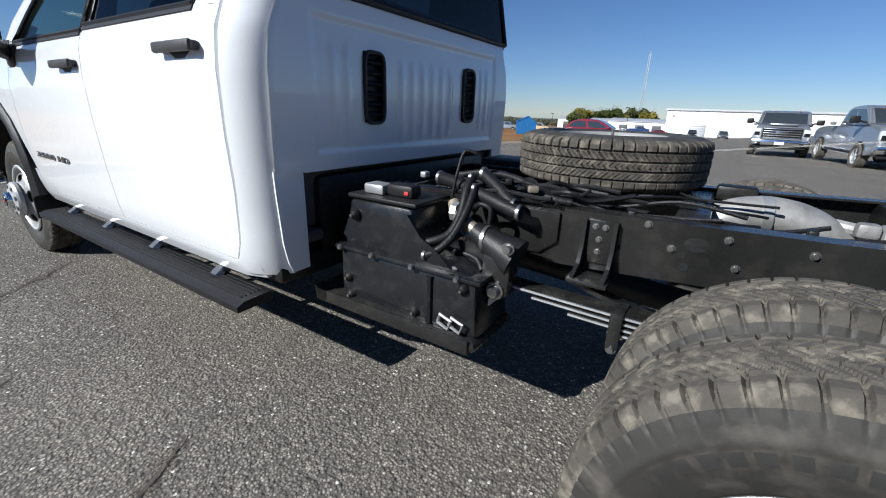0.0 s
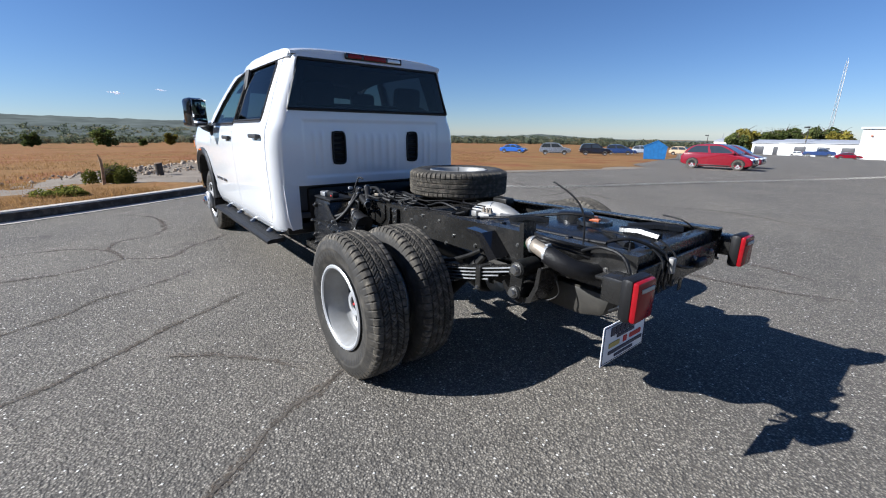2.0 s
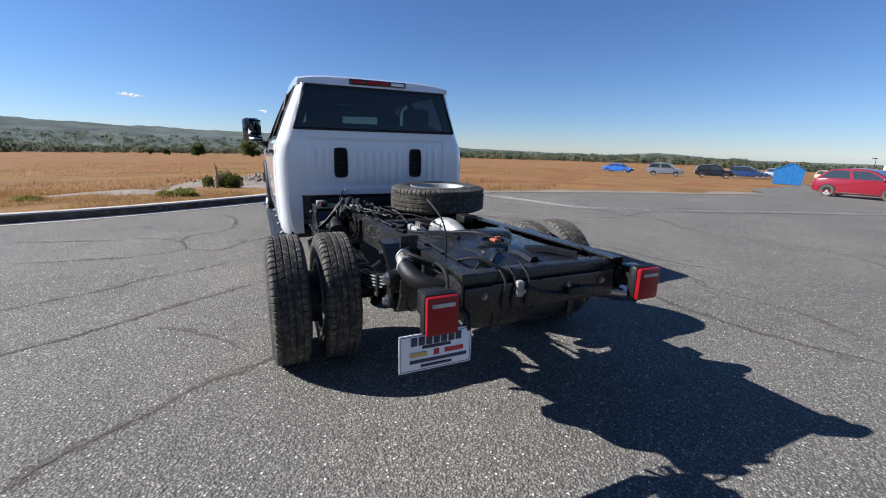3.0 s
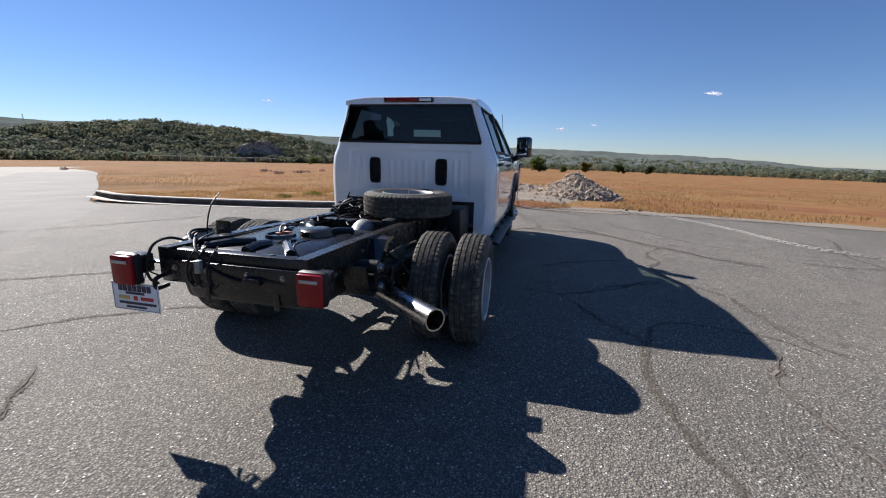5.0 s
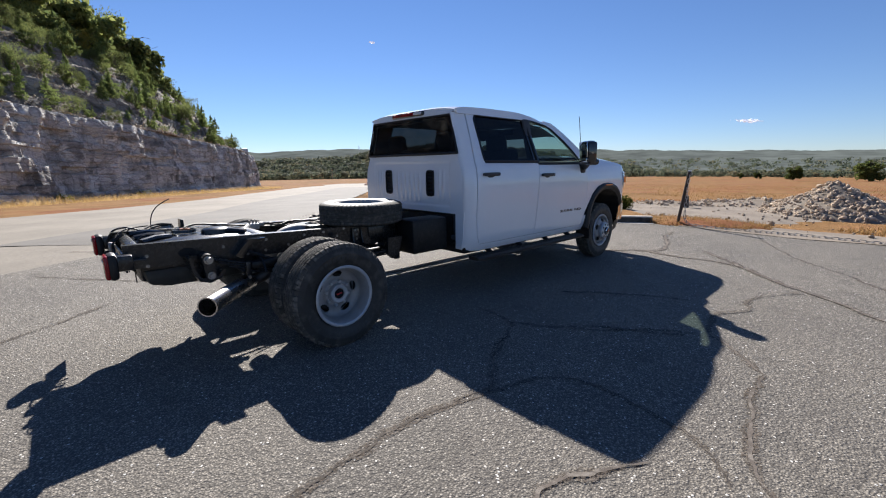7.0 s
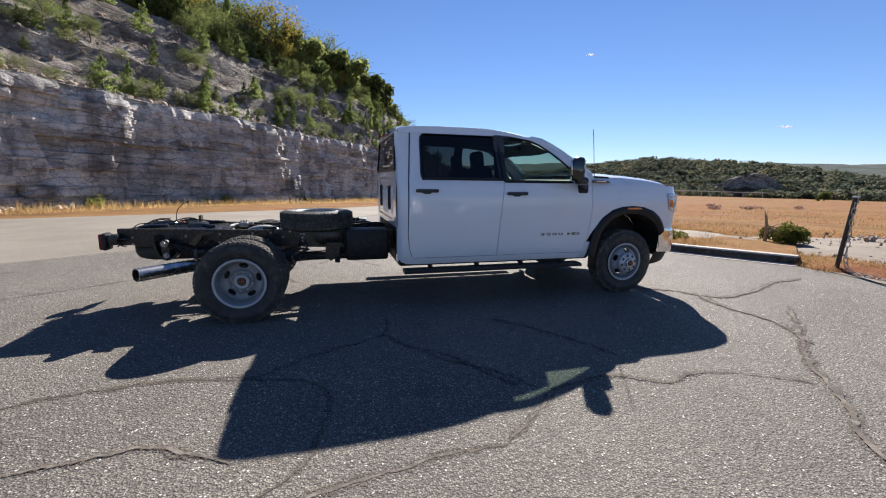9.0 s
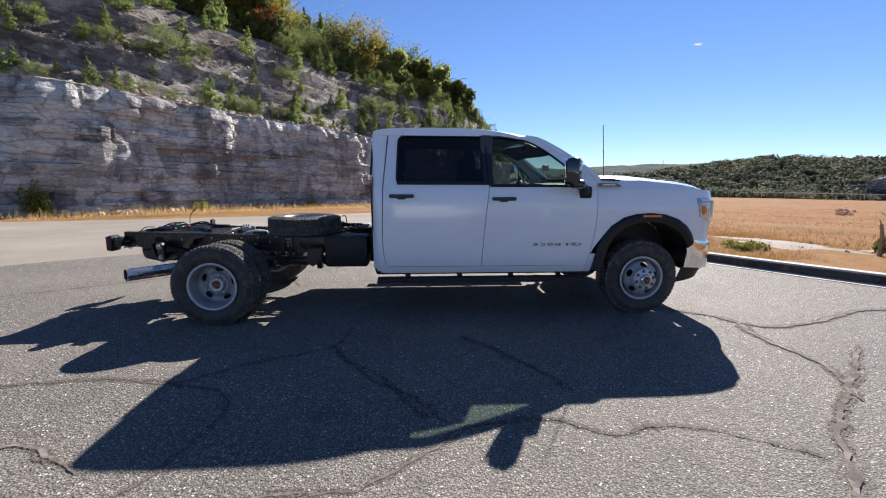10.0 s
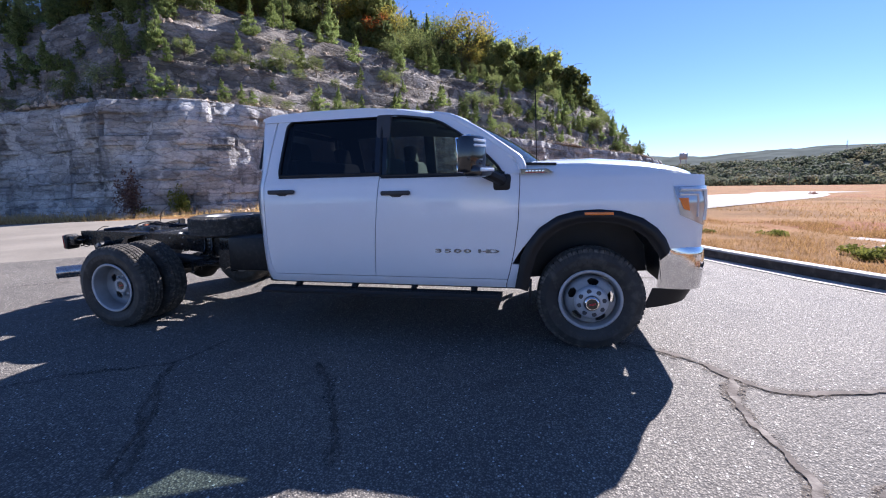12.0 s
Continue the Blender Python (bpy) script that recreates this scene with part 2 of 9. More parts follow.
# kerb face: base colour darkened for its shade, with brown dirt over it
KERBFACE = plain("shaded_kerb_face", (0.062, 0.053, 0.046), 0.85, vary=0.5, scale=2.5, bump=0.5, fine=70, dust=(0.19, 0.16, 0.135), dust_amount=0.75, spec=0.2)
FIELD = field_material()
DIRT = concrete_material("pale_dirt", (0.150, 0.122, 0.092), (0.280, 0.238, 0.190), 0.9)
ROCK = rock_material("limestone", [(0.145, 0.138, 0.131), (0.37, 0.358, 0.342), (0.555, 0.54, 0.513), (0.74, 0.72, 0.685)], 0.75)
SLOPE = rock_material("shale_slope", [(0.080, 0.069, 0.057), (0.190, 0.165, 0.136), (0.295, 0.260, 0.218), (0.46, 0.415, 0.36)])
RIM = rock_material("weathered_limestone", [(0.085, 0.073, 0.060), (0.165, 0.143, 0.118), (0.235, 0.205, 0.172), (0.36, 0.325, 0.28)], 0.5)
RUBBLE = plain("rubble_stone", (0.37, 0.295, 0.22), 0.9, vary=0.35, scale=3, bump=0.6, fine=25, spread=0.28, spec=0.2)
PAINT = plain("white_paint", (0.765, 0.78, 0.805), 0.26, vary=0.02, scale=2, coat=1.0)
RUBBER = plain("tyre_rubber", (0.068, 0.062, 0.053), 0.75, vary=0.3, scale=9, bump=0.3, fine=160, dust=(0.24, 0.212, 0.17), dust_amount=0.8, spec=0.2)
SIDEWALL = plain("sidewall_rubber", (0.040, 0.038, 0.035), 0.55, vary=0.25, scale=5, bump=0.10, fine=90, dust=(0.118, 0.107, 0.090), dust_amount=0.6, spec=0.26)
LETTERING = plain("sidewall_lettering", (0.032, 0.031, 0.030), 0.5, vary=0.2, scale=12)
STEEL = plain("painted_steel_wheel", (0.285, 0.287, 0.287), 0.46, 0.2, vary=0.16, scale=8, bump=0.06, fine=90, dust=(0.24, 0.225, 0.205), dust_amount=0.45)
RIMEDGE = plain("bright_rim_edge", (0.43, 0.44, 0.455), 0.36, 0.25, vary=0.06, scale=20)
CHROME = plain("chrome", (0.80, 0.80, 0.81), 0.09, 1.0, vary=0.03)
POLISHED = plain("polished_exhaust", (0.50, 0.485, 0.47), 0.28, 1.0, vary=0.25, scale=12, bump=0.06, fine=40)
FRAME = plain("black_frame_coat", (0.015, 0.0147, 0.0142), 0.27, vary=0.3, scale=4, bump=0.14, fine=45, dust=(0.060, 0.055, 0.048), dust_amount=0.3, spec=0.42)
CAST = plain("cast_black", (0.009, 0.009, 0.009), 0.45, vary=0.3, scale=8, bump=0.4, fine=60, dust=(0.06, 0.052, 0.043), dust_amount=0.35, spec=0.28)
PLASTIC = plain("black_plastic", (0.011, 0.011, 0.012), 0.45, vary=0.2, scale=10, bump=0.25, fine=220, spec=0.32)
HANDLE = plain("textured_handle_plastic", (0.040, 0.040, 0.042), 0.5, vary=0.15, scale=20, bump=0.3, fine=240, spec=0.35)
TANKBLACK = plain("tank_plastic", (0.010, 0.011, 0.013), 0.26, vary=0.15, scale=5, bump=0.12, fine=60, dust=(0.06, 0.055, 0.048), dust_amount=0.3, spec=0.45)
TANKSIDE = plain("dusty_tank_side", (0.036, 0.034, 0.030), 0.5, vary=0.25, scale=4, bump=0.15, fine=40, dust=(0.085, 0.078, 0.066), dust_amount=0.55, spec=0.3)
GLOSSBLACK = plain("gloss_black", (0.010, 0.010, 0.011), 0.12, vary=0.1, coat=0.5)
ZINC = plain("zinc_bolt", (0.30, 0.295, 0.285), 0.35, 0.9, vary=0.15, scale=30)
ALUMINIUM = plain("cast_aluminium", (0.31, 0.305, 0.295), 0.58, 0.45, vary=0.3, scale=14, bump=0.25, fine=80)
BRASS = plain("weathered_pipe", (0.36, 0.31, 0.25), 0.5, 0.6, vary=0.3, scale=20)
CABLE = plain("loom_sleeve", (0.008, 0.008, 0.009), 0.5, vary=0.3, scale=30, bump=0.5, fine=140, spec=0.3)
ORANGE = plain("orange_connector", (0.36, 0.10, 0.04), 0.5, vary=0.2)
GREENTAG = plain("green_tag", (0.05, 0.55, 0.20), 0.5, vary=0.1)
REDLENS = plain("red_lens", (0.24, 0.006, 0.010), 0.22, vary=0.12, scale=30, spec=0.3)
AMBER = plain("amber_lens", (0.85, 0.20, 0.02), 0.2, vary=0.08, coat=0.5)
CLEARLENS = plain("clear_lens", (0.70, 0.72, 0.75), 0.12, 0.3, vary=0.1, coat=0.8)
LAMPDARK = plain("lamp_housing", (0.55, 0.56, 0.58), 0.14, 0.6, vary=0.2, coat=0.8)
LAMPGLASS = plain("smoky_lamp_glass", (0.16, 0.155, 0.15), 0.10, 0.2, vary=0.3, scale=25, coat=0.8)
BADGE = plain("badge_metal", (0.20, 0.215, 0.245), 0.25, 0.8, vary=0.1)
DARKPIPE = plain("dark_steel_pipe", (0.055, 0.052, 0.050), 0.45, 0.5, vary=0.3, scale=12)
TINT = glass("tinted_glass", (0.16, 0.175, 0.185))
CLEAR = glass("clear_glass", (0.52, 0.61, 0.56))
CARGLASS = plain("dark_car_glass", (0.030, 0.036, 0.042), 0.05, vary=0.1, coat=0.6)
MIRRORGLASS = plain("mirror", (0.75, 0.77, 0.80), 0.03, 1.0, vary=0.01)
CLOTH = plain("dark_seat_cloth", (0.030, 0.030, 0.033), 0.9, vary=0.2, scale=12, bump=0.4, fine=300)
LINER = plain("cabin_trim", (0.05, 0.05, 0.052), 0.7, vary=0.2, scale=6)
HEADLINER = plain("grey_headliner", (0.13, 0.13, 0.125), 0.9, vary=0.05)
SIGNWHITE = plain("sign_white", (0.80, 0.80, 0.82), 0.5, vary=0.03)
SIGNINK = plain("sign_ink", (0.03, 0.03, 0.06), 0.5, vary=0.1)
SIGNRED = plain("sign_red", (0.45, 0.03, 0.03), 0.5, vary=0.1)
SIGNGOLD = plain("sign_gold", (0.55, 0.42, 0.12), 0.5, vary=0.1)
REDPAINT = plain("red_paint", (0.20, 0.003, 0.013), 0.25, vary=0.04, coat=0.8)
BLUEPAINT = plain("blue_paint", (0.02, 0.10, 0.40), 0.28, vary=0.05, coat=0.7)
SILVERPAINT = plain("silver_paint", (0.30, 0.315, 0.335), 0.28, 0.6, vary=0.05, coat=0.7)
GREYPAINT = plain("grey_paint", (0.17, 0.18, 0.20), 0.3, 0.5, vary=0.05, coat=0.7)
BLACKPAINT = plain("black_paint", (0.016, 0.014, 0.015), 0.25, vary=0.05, coat=0.7)
NAVYPAINT = plain("navy_paint", (0.02, 0.04, 0.12), 0.28, vary=0.05, coat=0.7)
TANPAINT = plain("tan_paint", (0.45, 0.33, 0.20), 0.4, vary=0.1)
BINBLUE = plain("bin_blue", (0.015, 0.125, 0.34), 0.55, vary=0.2, scale=3)
WALLWHITE = plain("white_cladding", (0.74, 0.74, 0.72), 0.6, vary=0.06, scale=0.6)
ROOFGREY = plain("roof_metal", (0.45, 0.46, 0.48), 0.5, 0.3, vary=0.1, scale=0.4)
DOORDARK = plain("dark_opening", (0.05, 0.05, 0.055), 0.5, vary=0.2)
HOLE = plain("deep_hole", (0.003, 0.003, 0.003), 0.9, vary=0.2)
GALV = plain("galvanised_steel", (0.38, 0.39, 0.40), 0.5, 0.7, vary=0.2, scale=12)
POSTPAINT = plain("post_paint", (0.035, 0.030, 0.028), 0.6, vary=0.35, scale=10, bump=0.4, fine=60, dust=(0.16, 0.09, 0.05), dust_amount=0.6)
WOODOLD = plain("old_wood", (0.33, 0.235, 0.15), 0.85, vary=0.35, scale=9, bump=0.6, fine=40)
BARK = plain("bark", (0.10, 0.075, 0.055), 0.9, vary=0.35, scale=6, bump=0.7, fine=30)
CEDAR = leaf_material("cedar_foliage", (0.085, 0.122, 0.045), (0.31, 0.365, 0.115))
OAK = leaf_material("oak_foliage", (0.080, 0.112, 0.042), (0.255, 0.280, 0.090))
GOLDLEAF = leaf_material("yellow_foliage", (0.17, 0.15, 0.03), (0.36, 0.30, 0.06))
REDLEAF = leaf_material("orange_red_foliage", (0.22, 0.045, 0.015), (0.45, 0.14, 0.03))
DULLLEAF = leaf_material("russet_foliage", (0.16, 0.095, 0.080), (0.34, 0.225, 0.18))
SHRUB = leaf_material("shrub_foliage", (0.07, 0.085, 0.018), (0.24, 0.24, 0.05))
DENSELEAF = leaf_material("dark_round_tree_foliage", (0.045, 0.062, 0.020), (0.12, 0.14, 0.040))
STRAW = leaf_material("dry_straw", (0.165, 0.092, 0.038), (0.38, 0.235, 0.095), 0.1)
DULLSTRAW = leaf_material("dull_dry_grass", (0.14, 0.105, 0.060), (0.30, 0.235, 0.135), 0.1)
PALESTRAW = leaf_material("pale_straw", (0.36, 0.23, 0.085), (0.62, 0.45, 0.21), 0.1)
# far woods and ridges: aerial haze is mixed into these greyed, bluish greens
WOODS = leaf_material("olive_hazed_woods", (0.098, 0.112, 0.072), (0.165, 0.170, 0.105), 0.1)
DARKWOODS = leaf_material("dark_hazed_woods", (0.068, 0.084, 0.058), (0.120, 0.138, 0.085), 0.1)
TURNWOODS = leaf_material("turning_hazed_woods", (0.140, 0.132, 0.078), (0.215, 0.192, 0.110), 0.1)
FARWOODS = plain("hazed_wooded_ridge", (0.108, 0.122, 0.112), 0.95, vary=0.30, scale=0.02, bump=0.5, fine=0.12)
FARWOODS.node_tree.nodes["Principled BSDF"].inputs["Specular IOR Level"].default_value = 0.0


# ---- geometry helpers ----
class Geo:
    """Gathers vertices and faces of one mesh."""

    def __init__(self):
        self.v, self.f = [], []

    def add(self, verts, faces):
        k = len(self.v)
        self.v += [tuple(p) for p in verts]
        self.f += [tuple(i + k for i in f) for f in faces]
        return self

    def box(self, c, s, bevel=0.0, turn=None):
        bm = bmesh.new()
        bmesh.ops.create_cube(bm, size=1)
        bmesh.ops.scale(bm, vec=s, verts=bm.verts)
        if bevel:
            bmesh.ops.bevel(bm, geom=list(bm.edges), offset=min(bevel, min(s) * 0.45), segments=2, affect="EDGES", profile=0.5)
        m = Matrix.Translation(c) @ (turn.to_4x4() if turn else Matrix())
        bm.verts.index_update()
        vs = [m @ p.co for p in bm.verts]
        fs = [[p.index for p in f.verts] for f in bm.faces]
        bm.free()
        return self.add(vs, fs)

    def prism(self, poly, lo, hi, axis="y"):
        """A polygon of (a, b) pairs drawn out along an axis; a, b are the other two axes in order."""
        n = len(poly)
        put = {"y": lambda a, b, k: (a, k, b), "x": lambda a, b, k: (k, a, b), "z": lambda a, b, k: (a, b, k)}[axis]
        vs = [put(a, b, lo) for a, b in poly] + [put(a, b, hi) for a, b in poly]
        fs = [tuple(range(n)), tuple(range(2 * n - 1, n - 1, -1))]
        fs += [((i + 1) % n, i, n + i, n + (i + 1) % n) for i in range(n)]
        return self.add(vs, fs)

    def block(self, poly, lo, hi, axis="y", bevel=0.02):
        """A prism with rounded edges."""
        raw = Geo().prism(poly, lo, hi, axis)
        bm = bmesh.new()
        vs = [bm.verts.new(p) for p in raw.v]
        for f in raw.f:
            bm.faces.new([vs[i] for i in f])
        bmesh.ops.bevel(bm, geom=list(bm.edges), offset=bevel, segments=2, affect="EDGES", profile=0.5)
        bm.verts.index_update()
        out = ([p.co.copy() for p in bm.verts], [[p.index for p in f.verts] for f in bm.faces])
        bm.free()
        return self.add(*out)

    def tube(self, pts, r, seg=8, closed_ends=True, taper=None):
        pts = [Vector(p) for p in pts]
        vs, fs, up = [], [], None
        for i, p in enumerate(pts):
            d = (pts[min(i + 1, len(pts) - 1)] - pts[max(i - 1, 0)]).normalized()
            if up is None:
                up = d.orthogonal().normalized()
            side = d.cross(up).normalized()
            up = side.cross(d).normalized()
            rr = r if taper is None else r + (taper - r) * i / max(1, len(pts) - 1)
            for k in range(seg):
                a = 2 * math.pi * k / seg
                vs.append(p + (up * math.cos(a) + side * math.sin(a)) * rr)
        for i in range(len(pts) - 1):
            for k in range(seg):
                fs.append((i * seg + k, i * seg + (k + 1) % seg, (i + 1) * seg + (k + 1) % seg, (i + 1) * seg + k))
        if closed_ends:
            fs += [tuple(range(seg - 1, -1, -1)), tuple(range((len(pts) - 1) * seg, len(pts) * seg))]
        return self.add(vs, fs)

    def lathe(self, prof, seg=48, closed=False, centre=(0, 0, 0), axis="y"):
        """A profile of (radius, along) pairs turned round an axis."""
        vs, fs, n = [], [], len(prof)
        for k in range(seg):
            a = 2 * math.pi * k / seg
            for r, h in prof:
                p = {"y": (r * math.cos(a), h, r * math.sin(a)), "z": (r * math.cos(a), r * math.sin(a), h), "x": (h, r * math.cos(a), r * math.sin(a))}[axis]
                vs.append((p[0] + centre[0], p[1] + centre[1], p[2] + centre[2]))
        for k in range(seg):
            q = (k + 1) % seg
            for i in range(n if closed else n - 1):
                j = (i + 1) % n
                fs.append((k * n + i, k * n + j, q * n + j, q * n + i))
        return self.add(vs, fs)

    def grid(self, fn, nu, nv):
        """A sheet: fn(u, v) for u, v in 0..1."""
        vs = [fn(i / nu, j / nv) for i in range(nu + 1) for j in range(nv + 1)]
        fs = [(i * (nv + 1) + j, (i + 1) * (nv + 1) + j, (i + 1) * (nv + 1) + j + 1, i * (nv + 1) + j + 1) for i in range(nu) for j in range(nv)]
        return self.add(vs, fs)

    def shell(self, fn, nu, nv, inward, thick):
        """A sheet with thickness: inward is a vector or a function of the point."""
        g = Geo().grid(fn, nu, nv)
        n = len(g.v)
        back = []
        for p in g.v:
            w = inward(p) if callable(inward) else inward
            back.append(tuple(p[i] + w[i] * thick for i in range(3)))
        rim = [i * (nv + 1) for i in range(nu + 1)] + [nu * (nv + 1) + j for j in range(1, nv + 1)]
        rim += [i * (nv + 1) + nv for i in range(nu - 1, -1, -1)] + [j for j in range(nv - 1, 0, -1)]
        fs = g.f + [tuple(n + i for i in reversed(f)) for f in g.f]
        fs += [(rim[i], rim[(i + 1) % len(rim)], n + rim[(i + 1) % len(rim)], n + rim[i]) for i in range(len(rim))]
        return self.add(g.v + back, fs)

    def mirrored(self):
        self.v = [(x, -y, z) for x, y, z in self.v]
        self.f = [tuple(reversed(f)) for f in self.f]
        return self

    def moved(self, m):
        self.v = [tuple(m @ Vector(p)) for p in self.v]
        return self

    def mesh(self, name, mats, smooth=35):
        me = bpy.data.meshes.new(name)
        me.from_pydata(self.v, [], self.f)
        for m in mats if isinstance(mats, (list, tuple)) else [mats]:
            me.materials.append(m)
        bm = bmesh.new()
        bm.from_mesh(me)
        bmesh.ops.recalc_face_normals(bm, faces=bm.faces)
        bm.to_mesh(me)
        bm.free()
        if smooth:
            me.polygons.foreach_set("use_smooth", [True] * len(me.polygons))
            me.set_sharp_from_angle(angle=radians(smooth))
        me.update()
        return me


def part(name, g, mat, parent=None, label="", smooth=35):
    me = g.mesh(name, mat, smooth) if isinstance(g, Geo) else g
    ob = new(name, me)
    if parent is not None:
        ob.parent = parent
    return tagged(ob, label)


def thing(name, label, category, at=None, group="", kind=""):
    ob = new(name)
    ob.empty_display_size = 0.2
    if at is not None:
        ob.matrix_world = at
    return tagged(ob, label, category, group, kind)


def lerp(table, x):
    if x <= table[0][0]:
        return table[0][1]
    for (a, p), (b, q) in zip(table, table[1:]):
        if x <= b:
            return p + (q - p) * (x - a) / (b - a)
    return table[-1][1]


def curve_points(pts, n=8):
    """A smooth line through points."""
    pts = [Vector(p) for p in pts]
    out = []
    for i in range(len(pts) - 1):
        p0, p1, p2, p3 = pts[max(i - 1, 0)], pts[i], pts[i + 1], pts[min(i + 2, len(pts) - 1)]
        for k in range(n):
            t = k / n
            out.append(0.5 * ((2 * p1) + (p2 - p0) * t + (2 * p0 - 5 * p1 + 4 * p2 - p3) * t * t + (3 * p1 - p0 - 3 * p2 + p3) * t ** 3))
    return out + [pts[-1]]


def rough(x, y, z=0.0, s=1.0):
    return noise.noise(Vector((x * s, y * s, z * s)))


def land(x, y):
    """Height of the open ground: level round the truck, falling gently away."""
    d = math.hypot(x - 2, y)
    c = 0.030 - 0.014 * min(1, max(0, -x / 15))
    return -c * max(0, min(d, 150) - 8) - 0.015 * max(0, min(d, 300) - 150) - 0.02 * max(0, min(d, 2500) - 300)


# ---- the truck: nose towards +x, rear axle over the origin ----
truck = thing("pickup_truck", "white crew-cab chassis truck with bare black frame and dual rear wheels", "truck")


def side_y(x, z):
    """Half width of the cab's skin."""
    y = lerp([(0.46, 0.925), (0.52, 0.955), (0.60, 0.972), (0.80, 0.985), (1.00, 0.990), (1.20, 0.985), (1.32, 0.968), (1.40, 0.930), (1.60, 0.853), (1.88, 0.735), (1.95, 0.68)], z)
    if x < 1.72:
        k = min(1.0, (1.72 - x) / 0.20)
        y -= 0.165 * (1 - 0.72 * min(1, max(0, (z - 1.42) / 0.42))) * (1 - math.sqrt(max(0.0, 1 - k * k)))
    if x > 3.82 and z > 1.1:
        y = lerp([(1.0, 0.992), (1.15, 0.988), (1.25, 0.970), (1.33, 0.945), (1.40, 0.895), (1.46, 0.82)], z)
    if x > 4.80:
        k = min(1.0, (x - 4.80) / 0.36)
        y -= 0.20 * (1 - math.sqrt(max(0.0, 1 - k * k)))
    return y


def on_side(xa, xb, za, zb, nu=10, nv=12, sign=1, thick=0.03, out=0.0, pane=False):
    """A panel of the side skin between xa(z) and xb(z)."""
    fa = xa if callable(xa) else (lambda z: xa)
    fb = xb if callable(xb) else (lambda z: xb)

    def fn(u, v):
        z = za + (zb - za) * v
        x = fa(z) + (fb(z) - fa(z)) * u
        return (x, sign * (side_y(x, z) + out), z)
    if pane:
        return Geo().grid(fn, nu, nv)
    return Geo().shell(fn, nu, nv, (0, -sign, 0), thick)


REAR_CUT = [(0.50, 1.72), (0.55, 1.675), (0.62, 1.645), (0.80, 1.628), (1.34, 1.640), (1.88, 1.690)]
MID_CUT = [(0.50, 2.635), (0.95, 2.665), (1.37, 2.710), (1.90, 2.68)]
FRONT_CUT = [(0.50, 3.735), (0.62, 3.765), (0.80, 3.80), (1.00, 3.825), (1.30, 3.835), (1.45, 3.83)]
WIN_REAR = [(1.40, 1.785), (1.44, 1.775), (1.80, 1.79), (1.855, 1.80), (1.875, 1.84)]
WIN_FRONT = [(1.36, 3.72), (1.44, 3.65), (1.53, 3.56), (1.69, 3.36), (1.79, 3.20), (1.835, 3.08), (1.86, 2.92), (1.875, 2.78)]
PILLAR = [(1.36, 3.90), (1.47, 3.865), (1.56, 3.74), (1.66, 3.60), (1.72, 3.51), (1.80, 3.37), (1.85, 3.26), (1.885, 3.13), (1.90, 3.00)]
ROOF_Z = [(1.52, 1.938), (1.58, 1.962), (1.70, 1.976), (2.0, 1.986), (2.5, 1.985), (2.8, 1.970), (3.0, 1.950), (3.15, 1.925), (3.32, 1.885)]


def at(table):
    return lambda z: lerp(table, z)


